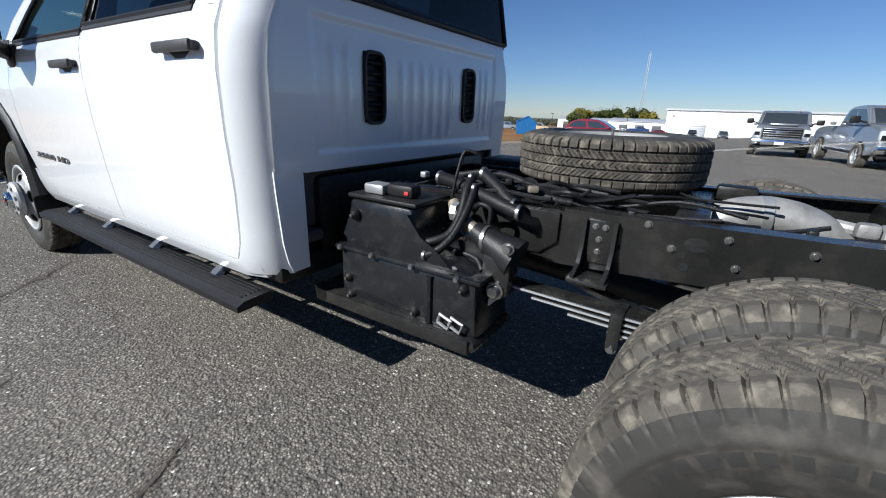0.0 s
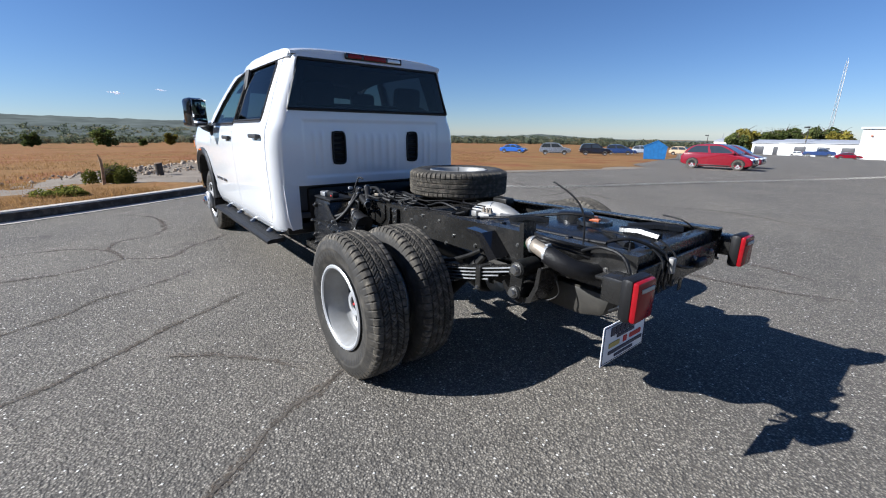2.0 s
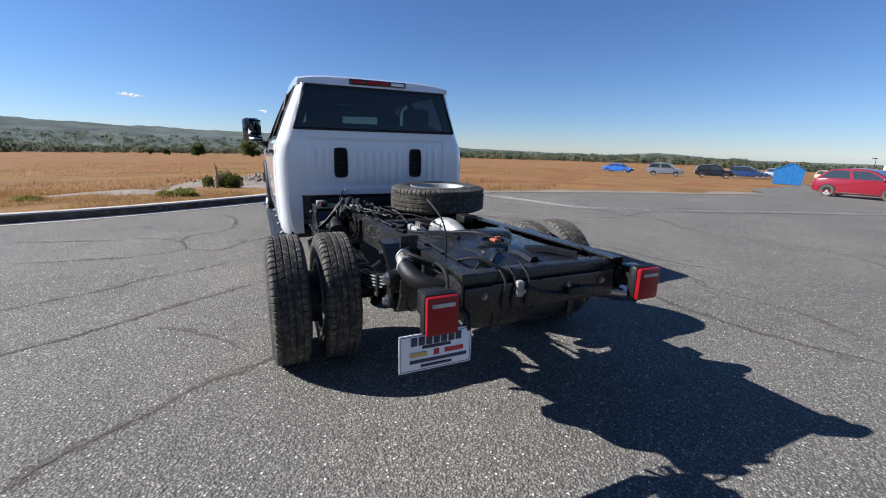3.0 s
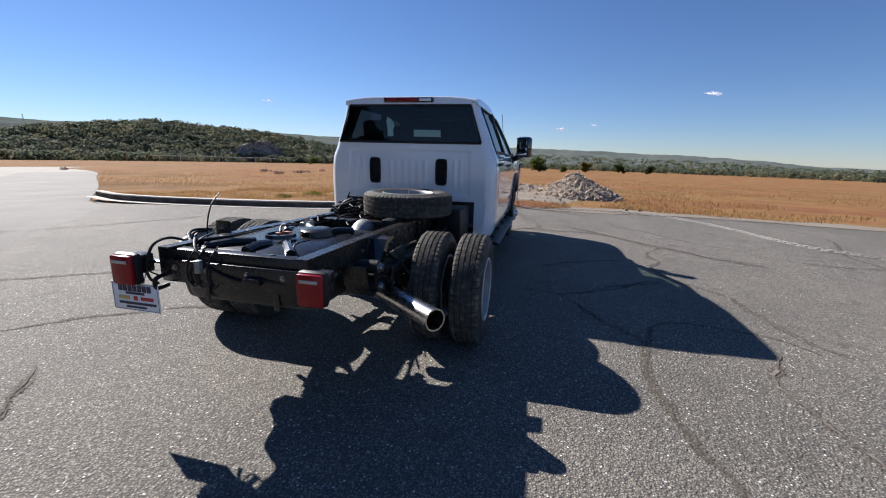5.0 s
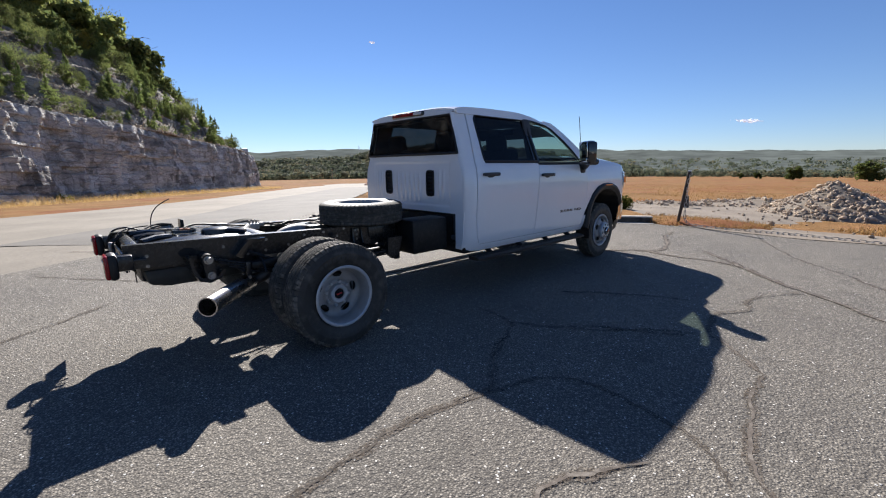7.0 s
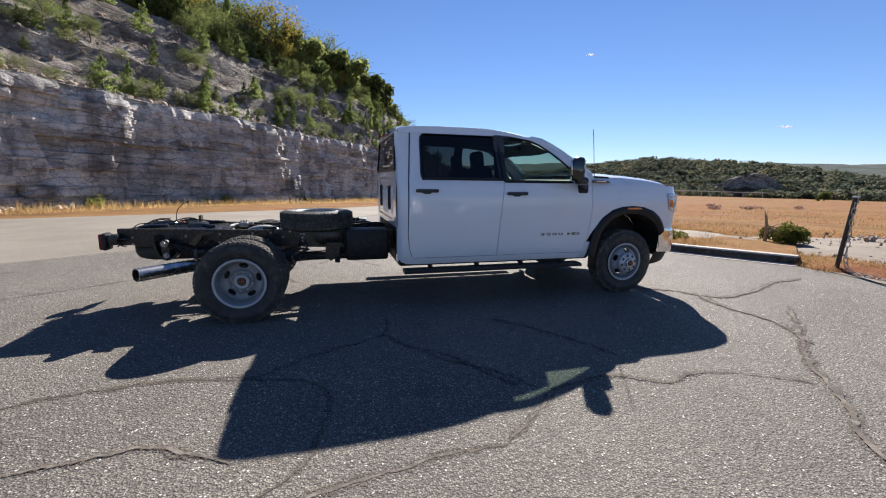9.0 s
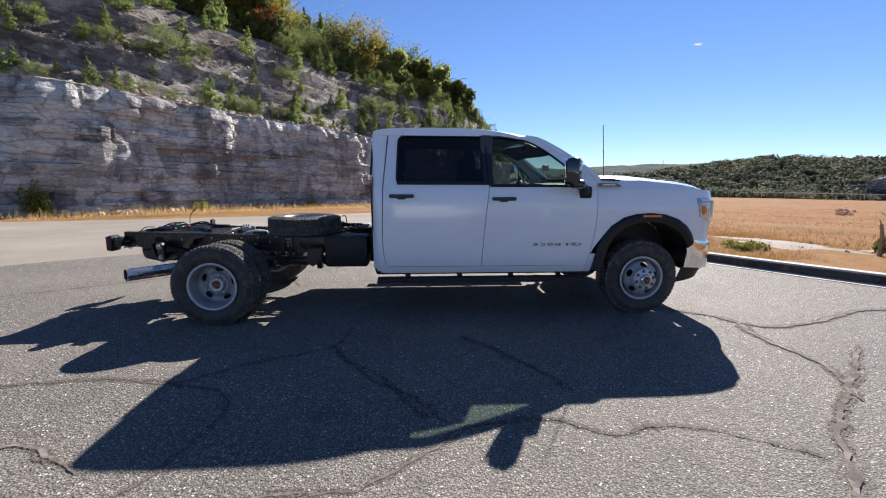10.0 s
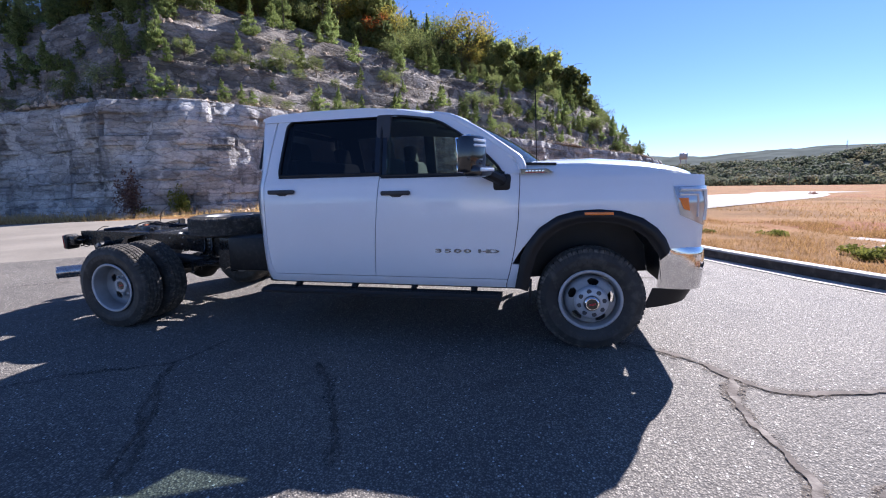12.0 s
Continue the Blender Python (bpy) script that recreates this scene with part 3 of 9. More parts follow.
GAP = 0.0030
for sg, side in ((1, "left"), (-1, "right")):
    # lower shells of the two doors, with a belt crease
    rear_door = part("door", on_side(lambda z: lerp(REAR_CUT, z) + GAP, lambda z: lerp(MID_CUT, z) - GAP, 0.545, 1.385, 14, 26, sg), PAINT, truck, "white rear cab door")
    front_door = part("door", on_side(lambda z: lerp(MID_CUT, z) + GAP, lambda z: lerp(FRONT_CUT, z) - GAP, 0.545, 1.365, 16, 26, sg), PAINT, truck, "white front cab door")
    # window frames and glass
    part("window_frame", on_side(lambda z: lerp(REAR_CUT, z) + GAP, lambda z: lerp(WIN_REAR, z), 1.385, 1.876, 4, 14, sg), PAINT, rear_door)
    part("window_frame", on_side(lambda z: lerp(WIN_FRONT, z), lambda z: lerp(PILLAR, z) - 0.03, 1.365, 1.876, 4, 18, sg), PAINT, front_door)
    part("pillar_cover", on_side(lambda z: lerp(MID_CUT, z) - 0.05, lambda z: lerp(MID_CUT, z) + 0.05, 1.383, 1.872, 3, 10, sg, 0.02, -0.004), GLOSSBLACK, rear_door, "gloss black pillar")
    part("window_glass", on_side(lambda z: lerp(WIN_REAR, z) - 0.01, lambda z: lerp(MID_CUT, z) - 0.045, 1.375, 1.882, 8, 10, sg, 0, -0.010, True), TINT, rear_door, "dark tinted glass")
    part("window_glass", on_side(lambda z: lerp(MID_CUT, z) + 0.045, lambda z: lerp(WIN_FRONT, z) + 0.01, 1.355, 1.882, 10, 12, sg, 0, -0.010, True), CLEAR, front_door, "clear glass")
    # black seals round the glass
    for door, xa, xb, zb in ((rear_door, WIN_REAR, MID_CUT, 1.385), (front_door, MID_CUT, WIN_FRONT, 1.365)):
        bead = []
        for k in range(13):
            z = zb + 0.01 + (1.872 - zb - 0.01) * k / 12
            bead.append((lerp(xa, z), sg * (side_y(lerp(xa, z), z) + 0.001), z))
        for k in range(1, 8):
            x = lerp(xa, 1.872) + (lerp(xb, 1.872) - lerp(xa, 1.872)) * k / 8
            bead.append((x, sg * (side_y(x, 1.872) + 0.001), 1.872))
        for k in range(13):
            z = 1.872 - (1.872 - zb - 0.01) * k / 12
            bead.append((lerp(xb, z), sg * (side_y(lerp(xb, z), z) + 0.001), z))
        bead.append(bead[0])
        part("window_seal", Geo().tube(bead, 0.011, 6), PLASTIC, door)
    # belt strip
    for door, xa, xb, z in ((rear_door, 1.78, 2.70, 1.39), (front_door, 2.72, 3.72, 1.37)):
        part("belt_strip", on_side(xa, xb, z - 0.016, z + 0.012, 12, 2, sg, 0.02, 0.006), PLASTIC, door)
    # handles: a pull bar over a dished cup
    for door, x0, z in ((rear_door, 1.705, 1.262), (front_door, 2.735, 1.237)):
        yy = side_y(x0 + 0.12, z)
        g = Geo().box((x0 + 0.12, sg * (yy + 0.028), z), (0.245, 0.022, 0.036), 0.012)
        g.box((x0 + 0.015, sg * (yy + 0.012), z), (0.03, 0.03, 0.03), 0.008).box((x0 + 0.225, sg * (yy + 0.012), z), (0.03, 0.03, 0.03), 0.008)
        g.prism([(x0 + 0.055, z - 0.012), (x0 + 0.185, z - 0.012), (x0 + 0.15, z - 0.034), (x0 + 0.09, z - 0.034)], sg * (yy - 0.004), sg * (yy + 0.006))
        part("handle", g, HANDLE, door, "black pull handle")
    # rear corner post of the cab, down to its lower tip, and the rocker below the doors
    corner = Geo().shell(lambda u, v: (lambda z: (lambda x: (x, sg * side_y(x, z), z))(1.520 + 0.012 * (1 - v) + (lerp(REAR_CUT, z) - GAP - 1.532) * (1 - (1 - u) ** 1.7)))(0.485 + 1.40 * v), 16, 34, (0.25, -sg * 0.8, 0), 0.025)
    part("corner_panel", corner, PAINT, truck, "white rounded rear corner panel")
    part("rocker_panel", on_side(1.60, lambda z: lerp(FRONT_CUT, z) - GAP, 0.470, 0.540, 24, 5, sg), PAINT, truck)
    # fender: bounded below by the wheel arch
    ARCH = [(3.805, 0.50), (3.845, 0.73), (3.90, 0.85), (3.98, 0.955), (4.11, 1.045), (4.25, 1.083), (4.40, 1.092), (4.55, 1.078), (4.70, 1.028), (4.80, 0.955), (4.86, 0.88), (4.895, 0.80)]
    ARCH_IN = [(3.905, 0.46), (3.925, 0.60), (3.965, 0.75), (4.03, 0.855), (4.14, 0.945), (4.26, 0.988), (4.38, 1.000), (4.52, 0.990), (4.64, 0.950), (4.74, 0.875), (4.80, 0.80), (4.835, 0.72)]

    def fender(u, v):
        xn = 3.840 + (4.895 - 3.840) * u
        lo = lerp(ARCH, xn) - 0.04
        hi = lerp([(3.84, 1.438), (4.2, 1.425), (4.6, 1.400), (4.8, 1.370), (4.9, 1.345)], xn)
        z = lo + (hi - lo) * v
        x0 = lerp(FRONT_CUT, z) + GAP
        x = x0 + (4.895 - x0) * u
        return (x, sg * side_y(x, z), z)
    fend = part("fender", Geo().shell(fender, 40, 24, (0, -sg, 0), 0.02), PAINT, truck, "white front fender")
    part("fender_foot", on_side(lambda z: lerp(FRONT_CUT, z) + GAP, lambda z: lerp([(0.47, 3.80), (0.6, 3.83), (0.68, 3.845)], z), 0.47, 0.668, 3, 10, sg), PAINT, fend)
    n = len(ARCH)
    fl = Geo().shell(lambda u, v: (lambda i, k: (lambda a, b: (a[0] + (b[0] - a[0]) * v, sg * (0.998 + 0.022 * math.sin(math.pi * min(1, v * 1.15)) - 0.10 * max(0, (a[0] - 4.78)) ), a[1] + (b[1] - a[1]) * v))(
        (ARCH[i][0] + (ARCH[i + 1][0] - ARCH[i][0]) * k, ARCH[i][1] + (ARCH[i + 1][1] - ARCH[i][1]) * k),
        (ARCH_IN[i][0] + (ARCH_IN[i + 1][0] - ARCH_IN[i][0]) * k, ARCH_IN[i][1] + (ARCH_IN[i + 1][1] - ARCH_IN[i][1]) * k)))(min(n - 2, int(u * (n - 1))), u * (n - 1) - min(n - 2, int(u * (n - 1)))), 44, 6, (0, -sg, 0), 0.05)
    flare = part("wheel_arch_trim", fl, PLASTIC, fend, "black plastic wheel arch trim")
    part("marker_lamp", Geo().box((4.40, sg * 1.020, 1.062), (0.20, 0.014, 0.022), 0.006), AMBER, flare, "amber marker lamp")
    part("mud_flap", Geo().box((3.92, sg * 0.93, 0.43), (0.02, 0.16, 0.20), 0.006), PLASTIC, fend)
    # wheel-well liner
    well = [(3.905, 0.47), (3.93, 0.75), (4.03, 0.90), (4.18, 0.985), (4.38, 1.01), (4.56, 0.985), (4.72, 0.90), (4.82, 0.76), (4.85, 0.55)]
    wl_g = Geo().shell(lambda u, v: (lambda p: (p.x, sg * (0.975 - 0.42 * v), p.y))(Vector((lerp([(k / 8, well[k][0]) for k in range(9)], u), lerp([(k / 8, well[k][1]) for k in range(9)], u)))), 32, 3, (0, 0, 0.02), 1.0)
    wl_g.prism(well, sg * 0.55, sg * 0.545)
    part("wheel_liner", wl_g, PLASTIC, fend)
    # number badge on the front door
    for k, ch in enumerate("3500HD"):
        fc = bpy.data.curves.new("badge_text", "FONT")
        fc.body, fc.size, fc.extrude, fc.offset = ch, 0.066, 0.004, 0.0022
        tmp = new("badge_text", fc)
        me = bpy.data.meshes.new_from_object(tmp.evaluated_get(bpy.context.evaluated_depsgraph_get()))
        bpy.data.objects.remove(tmp)
        me.materials.clear()
        me.materials.append(BADGE)
        letter = part("badge_letter", me, BADGE, front_door, "dark chrome badge character " + ch)
        letter.scale = (1.85, 0.60, 1)
        letter.rotation_euler = (radians(90), 0, radians(180 if sg > 0 else 0))
        step = 0.078 * k + (0.035 if k > 3 else 0)
        letter.location = ((3.655 - step) if sg > 0 else (3.165 + step), sg * (side_y(3.4, 0.775) + 0.002), 0.757)
    # engine badge ahead of the door
    eb = Geo().prism([(3.835, 1.395), (4.03, 1.395), (4.085, 1.365), (3.845, 1.363)], sg * 0.925, sg * 0.958)
    em = part("fender_badge", eb, GLOSSBLACK, fend, "dark fender badge")
    for k in range(6):
        part("badge_bar", Geo().box((3.885 + 0.024 * k, sg * 0.9595, 1.380), (0.016, 0.004, 0.014), 0.001), CHROME, em)
    part("badge_underline", Geo().box((3.945, sg * 0.9595, 1.3675), (0.14, 0.004, 0.004)), SIGNRED, em)
    # headlamp wrapping the corner
    hl = Geo().shell(lambda u, v: (lambda x, z: (x, sg * (side_y(x, z) + 0.006 + 0.010 * math.sin(math.pi * v)), z))(4.895 + (5.145 - 4.895) * u + 0.05 * (1 - v) * (1 - u), 0.955 + 0.29 * v + 0.09 * (1 - v) * (1 - u)), 8, 8, (0, -sg, 0), 0.06)
    lamp = part("headlamp", hl, LAMPDARK, fend, "clear headlamp with bright C-shaped strip")
    part("lamp_strip", Geo().tube([(4.93, sg * (side_y(4.93, 1.1) + 0.014), 1.225), (5.02, sg * (side_y(5.02, 1.1) + 0.012), 1.222), (5.12, sg * (side_y(5.12, 1.1) + 0.016), 1.215), (5.135, sg * (side_y(5.135, 1.1) + 0.016), 1.10), (5.13, sg * (side_y(5.13, 1.1) + 0.016), 1.0)], 0.012, 6), CLEARLENS, lamp)
    part("lamp_strip", Geo().tube([(4.93, sg * (side_y(4.93, 1.1) + 0.014), 1.19), (5.06, sg * (side_y(5.06, 1.1) + 0.012), 1.185), (5.07, sg * (side_y(5.07, 1.1) + 0.012), 1.03)], 0.010, 6), CLEARLENS, lamp)
    part("projector_panel", Geo().prism([(5.078, 1.185), (5.118, 1.18), (5.122, 0.99), (5.088, 0.995)], sg * 0.80, sg * (side_y(5.125, 1.1) + 0.010)), LAMPGLASS, lamp, "smoky projector lamp panel")
    part("reflector", Geo().prism([(4.925, 1.165), (4.985, 1.165), (5.0, 1.075), (4.965, 1.085)], sg * 0.955, sg * (side_y(4.94, 1.1) + 0.019)), AMBER, lamp)
    # tow mirror: deep head on a jointed arm, two glasses
    tilt = Matrix.Rotation(radians(sg * 27), 3, "Z")

    def on_head(dx, dy, z, size, bevel, lean=0.0):
        c = tilt @ Vector((dx, sg * dy, 0))
        return Geo().box((3.50 + c.x, sg * 1.145 + c.y, z), size, bevel, tilt @ Matrix.Rotation(radians(lean), 3, "Y"))
    mir = part("door_mirror", on_head(0, 0, 1.505, (0.14, 0.215, 0.275), 0.045), GLOSSBLACK, truck, "black tow mirror on a jointed arm")
    part("lower_shell", on_head(0.04, -0.02, 1.385, (0.16, 0.215, 0.085), 0.035), GLOSSBLACK, mir)
    part("arm", Geo().tube(curve_points([(3.70, sg * 0.94, 1.315), (3.69, sg * 0.99, 1.322), (3.65, sg * 1.04, 1.345), (3.58, sg * 1.09, 1.38)], 5), 0.044, 10), PLASTIC, mir)
    part("arm_foot", Geo().box((3.70, sg * 0.958, 1.30), (0.14, 0.06, 0.13), 0.03), PLASTIC, mir)
    part("turn_lamp", on_head(0.120, -0.02, 1.395, (0.016, 0.165, 0.026), 0.006), CLEARLENS, mir)
    part("trim_bar", on_head(0.069, 0.0, 1.600, (0.016, 0.14, 0.020), 0.006), CLEARLENS, mir)
    part("trim_bar", on_head(0.070, 0.0, 1.565, (0.016, 0.14, 0.020), 0.006), CLEARLENS, mir)
    part("mirror_glass", on_head(-0.072, 0.0, 1.535, (0.008, 0.165, 0.185), 0.002, -5), MIRRORGLASS, mir)
    part("spotter_glass", on_head(-0.072, 0.0, 1.405, (0.008, 0.165, 0.050), 0.002, -5), MIRRORGLASS, mir)
    # running board: ribbed plank on four brackets
    brd = Geo().prism([(sg * 0.905, 0.428), (sg * 1.015, 0.424), (sg * 1.045, 0.410), (sg * 1.045, 0.388), (sg * 0.905, 0.392)], 1.575, 3.70, "x")
    board = part("running_board", brd, PLASTIC, truck, "black ribbed running board")
    for k in range(6):
        part("tread_rib", Geo().box((2.64, sg * (0.918 + 0.017 * k), 0.4285 - 0.0006 * k), (2.06, 0.007, 0.006), 0.002), PLASTIC, board)
    for x in (1.88, 2.42, 2.96, 3.47):
        part("bracket", Geo().tube([(x, sg * 0.80, 0.49), (x, sg * 0.90, 0.455), (x, sg * 0.95, 0.42)], 0.028, 8), GREYPAINT if sg > 0 else CAST, board, "metal step bracket")
    part("board_rail", Geo().box((2.64, sg * 0.84, 0.458), (2.0, 0.05, 0.028), 0.01), PLASTIC, board)

# back wall of the cab, with pressed ribs round two vents
def back_x(y, z):
    x = 1.520 - 0.012 * math.sin(math.pi * min(1, max(0, (z - 0.86) / 0.62)))
    for c in (-0.20, -0.12, -0.04, 0.04, 0.12, 0.20):
        e = abs(y - c) / 0.024
        if e < 1 and 0.95 < z < 1.30:
            x -= 0.009 * (1 - e * e) * min(1, (z - 0.95) / 0.06) * min(1, (1.30 - z) / 0.06)
    for c in (-0.53, -0.60, 0.53, 0.60):
        e = abs(y - c) / 0.020
        if e < 1 and 0.98 < z < 1.32:
            x -= 0.008 * (1 - e * e) * min(1, (z - 0.98) / 0.05) * min(1, (1.32 - z) / 0.05)
    if abs(y) < 0.70 and 0.92 < z < 1.40:
        x += 0.006 * min(1, (0.70 - abs(y)) / 0.02, (z - 0.92) / 0.02, (1.40 - z) / 0.02)
    return x


NB, NZ = 168, 60
g = Geo()
for i in range(NB + 1):
    for k in range(NZ + 1):
        z = 0.862 + (1.465 - 0.862) * k / NZ
        y = (2 * i / NB - 1) * (side_y(1.53, z) + 0.004)
        g.v.append((back_x(y, z) + 0.004 * (i in (0, NB)), y, z))
for i in range(NB):
    for k in range(NZ):
        q = [i * (NZ + 1) + k, (i + 1) * (NZ + 1) + k, (i + 1) * (NZ + 1) + k + 1, i * (NZ + 1) + k + 1]
        ym = abs(sum(g.v[j][1] for j in q) / 4)
        zm = sum(g.v[j][2] for j in q) / 4
        if not (0.325 < ym < 0.440 and 1.035 < zm < 1.300):
            g.f.append(tuple(q))
back = part("cab_back", g, PAINT, truck, "white pressed cab back wall with ribs")
for c in (-1, 1):
    vent = part("vent", Geo().box((1.545, c * 0.3825, 1.1675), (0.03, 0.125, 0.275), 0.01), PLASTIC, back, "black louvred cab vent")
    fr = [(1.508, c * 0.3825 + 0.058 * math.copysign(abs(math.cos(a)) ** 0.45, math.cos(a)), 1.1675 + 0.134 * math.copysign(abs(math.sin(a)) ** 0.3, math.sin(a))) for a in [2 * math.pi * k / 32 for k in range(33)]]
    part("vent_frame", Geo().tube(fr, 0.009, 6), PLASTIC, vent)
    for k in range(6):
        part("louvre", Geo().box((1.520, c * 0.3825, 1.068 + 0.040 * k), (0.026, 0.105, 0.012), 0.004, Matrix.Rotation(radians(-38), 3, "Y")), PLASTIC, vent)
for c in (-1, 1):
    part("corner_return", Geo().shell(lambda u, v: (1.530 - 0.004 * u, c * (0.755 + (side_y(1.532, 0.49 + 0.385 * v) + 0.003 - 0.755 + 0.05 * (1 - v) * (1 - u)) * u), 0.49 + 0.385 * v), 6, 10, (1, 0, 0), 0.02), PAINT, back)
    part("pillar_trim", on_side(1.60, 1.82, 1.36, 1.90, 4, 8, c, 0.02, -0.045), LINER, back)
# lower inner edge of the back: floor lip and dark firewall recess
part("back_lip", Geo().box((1.545, 0, 0.868), (0.05, 1.50, 0.022), 0.006), PAINT, back)
# rear window and lamp bar
def rear_edge(v):
    return 0.815 - 0.128 * v


def roof_pt(x, y):
    e = min(1.0, abs(y) / 0.735)
    return lerp(ROOF_Z, x) - lerp([(2.6, 0.036), (3.15, 0.070), (3.4, 0.078)], x) * e ** 4.5


part("rear_window", Geo().grid(lambda u, v: (1.512 + 0.020 * v, (2 * u - 1) * (rear_edge(v) - 0.012), 1.475 + 0.392 * v), 10, 6), TINT, back, "dark tinted rear window")
for c in (-1, 1):
    part("glass_border", Geo().grid(lambda u, v: (1.517 + 0.020 * v, c * (rear_edge(v) - 0.010 - 0.075 * u), 1.475 + 0.392 * v), 1, 6), GLOSSBLACK, back, "black printed glass edge")
for z0, z1 in ((1.476, 1.505), (1.815, 1.866)):
    part("glass_border", Geo().grid(lambda u, v: (1.518 + 0.020 * (z0 + (z1 - z0) * v - 1.475) / 0.392, (2 * u - 1) * (rear_edge((z0 - 1.475) / 0.392) - 0.088), z0 + (z1 - z0) * v), 4, 1), GLOSSBLACK, back, "black printed glass edge")
seal = [(1.510, -0.805, 1.478), (1.510, 0.805, 1.478), (1.530, 0.682, 1.862), (1.530, -0.682, 1.862), (1.510, -0.805, 1.478)]
part("window_seal", Geo().tube(seal, 0.012, 6), PLASTIC, back)
part("header_panel", Geo().shell(lambda u, v: (1.528 - 0.004 * v + 0.02 * v * v, (2 * u - 1) * (0.700 - 0.015 * v), 1.866 + v * (roof_pt(1.545, (2 * u - 1) * 0.69) - 1.866)), 24, 5, (1, 0, 0), 0.02), PAINT, back)
for c in (-1, 1):
    part("window_side", Geo().shell(lambda u, v: (1.514 + 0.018 * v + 0.01 * u, c * (rear_edge(v) - 0.012 + (side_y(1.530, 1.47 + 0.40 * v) + 0.004 - rear_edge(v) + 0.012) * u), 1.455 + 0.42 * v), 3, 8, (1, 0, 0), 0.02), PAINT, back)
bl = part("high_brake_lamp", Geo().box((1.522, 0, 1.915), (0.03, 0.56, 0.052), 0.012), GLOSSBLACK, back, "high brake lamp bar with red lens")
part("lens", Geo().box((1.508, 0, 1.915), (0.012, 0.22, 0.034), 0.005), REDLENS, bl)
for c in (-1, 1):
    part("cargo_lens", Geo().box((1.508, c * 0.19, 1.915), (0.012, 0.13, 0.030), 0.005), REDLENS if c > 0 else CLEARLENS, bl)
# roof and windscreen
def roof_end(t):
    """Front edge of the roof across the cab, t from -1 to 1."""
    return 3.150 + 0.17 * (1 - t * t)


def roof_at(u, v):
    t = 2 * v - 1
    x = 1.535 + (roof_end(t) - 1.535) * u
    return (x, t * (0.735 - 0.03 * max(0, u - 0.8) / 0.2), roof_pt(x, t * 0.735))


roof = part("roof", Geo().shell(roof_at, 30, 24, (0, 0, -1), 0.022), PAINT, truck, "white cab roof")
for c in (-1, 1):
    part("roof_rail", Geo().shell(lambda u, v: (lambda x: (x, c * (0.750 - 0.016 * v - 0.03 * max(0, (x - 2.85) / 0.3)), lerp([(1.5, 1.872), (2.7, 1.872), (2.9, 1.860), (3.16, 1.815)], x) * (1 - v) + v * (roof_pt(x, 0.732) + 0.002)))(1.56 + (3.155 - 1.56) * u), 28, 4, (0, -c, 0), 0.03), PAINT, roof)
    ap = [(3.13, c * 0.698, 1.862)]
    for k in range(14):
        z = 1.84 - (1.84 - 1.37) * k / 13
        ap.append((lerp(PILLAR, z) - 0.035, c * (side_y(3.5, z) - 0.028), z))
    part("windscreen_pillar", Geo().tube(ap, 0.034, 10), PAINT, roof)


def screen(u, v):
    t = 2 * u - 1
    top = Vector((roof_end(t) + 0.004, t * 0.695, roof_pt(roof_end(t), t * 0.735) - 0.012))
    low = Vector((3.850 + 0.20 * (1 - t * t), t * 0.870, 1.440))
    p = low.lerp(top, v)
    return (p.x + 0.035 * math.sin(math.pi * v), p.y, p.z + 0.02 * math.sin(math.pi * v))


part("windscreen", Geo().grid(screen, 16, 10), CLEAR, truck, "clear windscreen")
part("header_trim", Geo().grid(lambda u, v: (lambda p: (p[0] - 0.035, p[1] * 0.97, p[2] - 0.02))(screen(u, 0.66 + 0.34 * v)), 12, 4), LINER, truck, "dark windscreen header trim")
cowl = Geo().shell(lambda u, v: (3.84 + 0.26 * v + 0.19 * (1 - (2 * u - 1) ** 2) * (1 - 0.3 * v), (2 * u - 1) * 0.88, 1.448 - 0.01 * v), 14, 3, (0, 0, -1), 0.02)
part("cowl", cowl, PLASTIC, truck)
# hood with a raised centre and chamfered sides
def hood(u, v):
    s = 2 * v - 1
    x = 3.90 + (5.09 - 3.90) * u + 0.17 * (1 - s * s) * (1 - u) + 0.05 * u * (1 - s * s)
    z = lerp([(0, 1.462), (0.35, 1.458), (0.7, 1.420), (0.88, 1.385), (0.96, 1.35), (1.0, 1.31)], u)
    e = abs(s)
    return (x, s * (0.862 - 0.035 * u * u), z + 0.030 * max(0, 1 - (e / 0.55) ** 4) - 0.03 * max(0, (e - 0.82) / 0.18) ** 2)


part("hood", Geo().shell(hood, 26, 28, (0, 0, -1), 0.03), PAINT, truck, "white raised hood")
# front: grille, lamps' surround, chrome bumper and air dam
gr = part("grille", Geo().box((5.09, 0, 1.10), (0.10, 1.36, 0.38), 0.04), GLOSSBLACK, truck, "black and chrome grille")
for k in range(5):
    part("grille_bar", Geo().box((5.145, 0, 0.96 + 0.07 * k), (0.025, 1.20, 0.022), 0.008), CHROME, gr)
part("grille_surround", Geo().tube([(5.15, -0.68, 0.93), (5.15, 0.68, 0.93), (5.13, 0.66, 1.28), (5.13, -0.66, 1.28), (5.15, -0.68, 0.93)], 0.022, 8), CHROME, gr)
part("nose_panel", Geo().box((5.045, 0, 1.285), (0.12, 1.50, 0.06), 0.025), PAINT, truck)
for c in (-1, 1):
    part("fascia_corner", Geo().shell(lambda u, v: (lambda x, z: (x, c * (side_y(x, z) - 0.002), z))(4.875 + 0.255 * u, 0.805 + 0.535 * v - 0.02 * u * v), 10, 14, (0, -c, 0), 0.02), PAINT, truck)


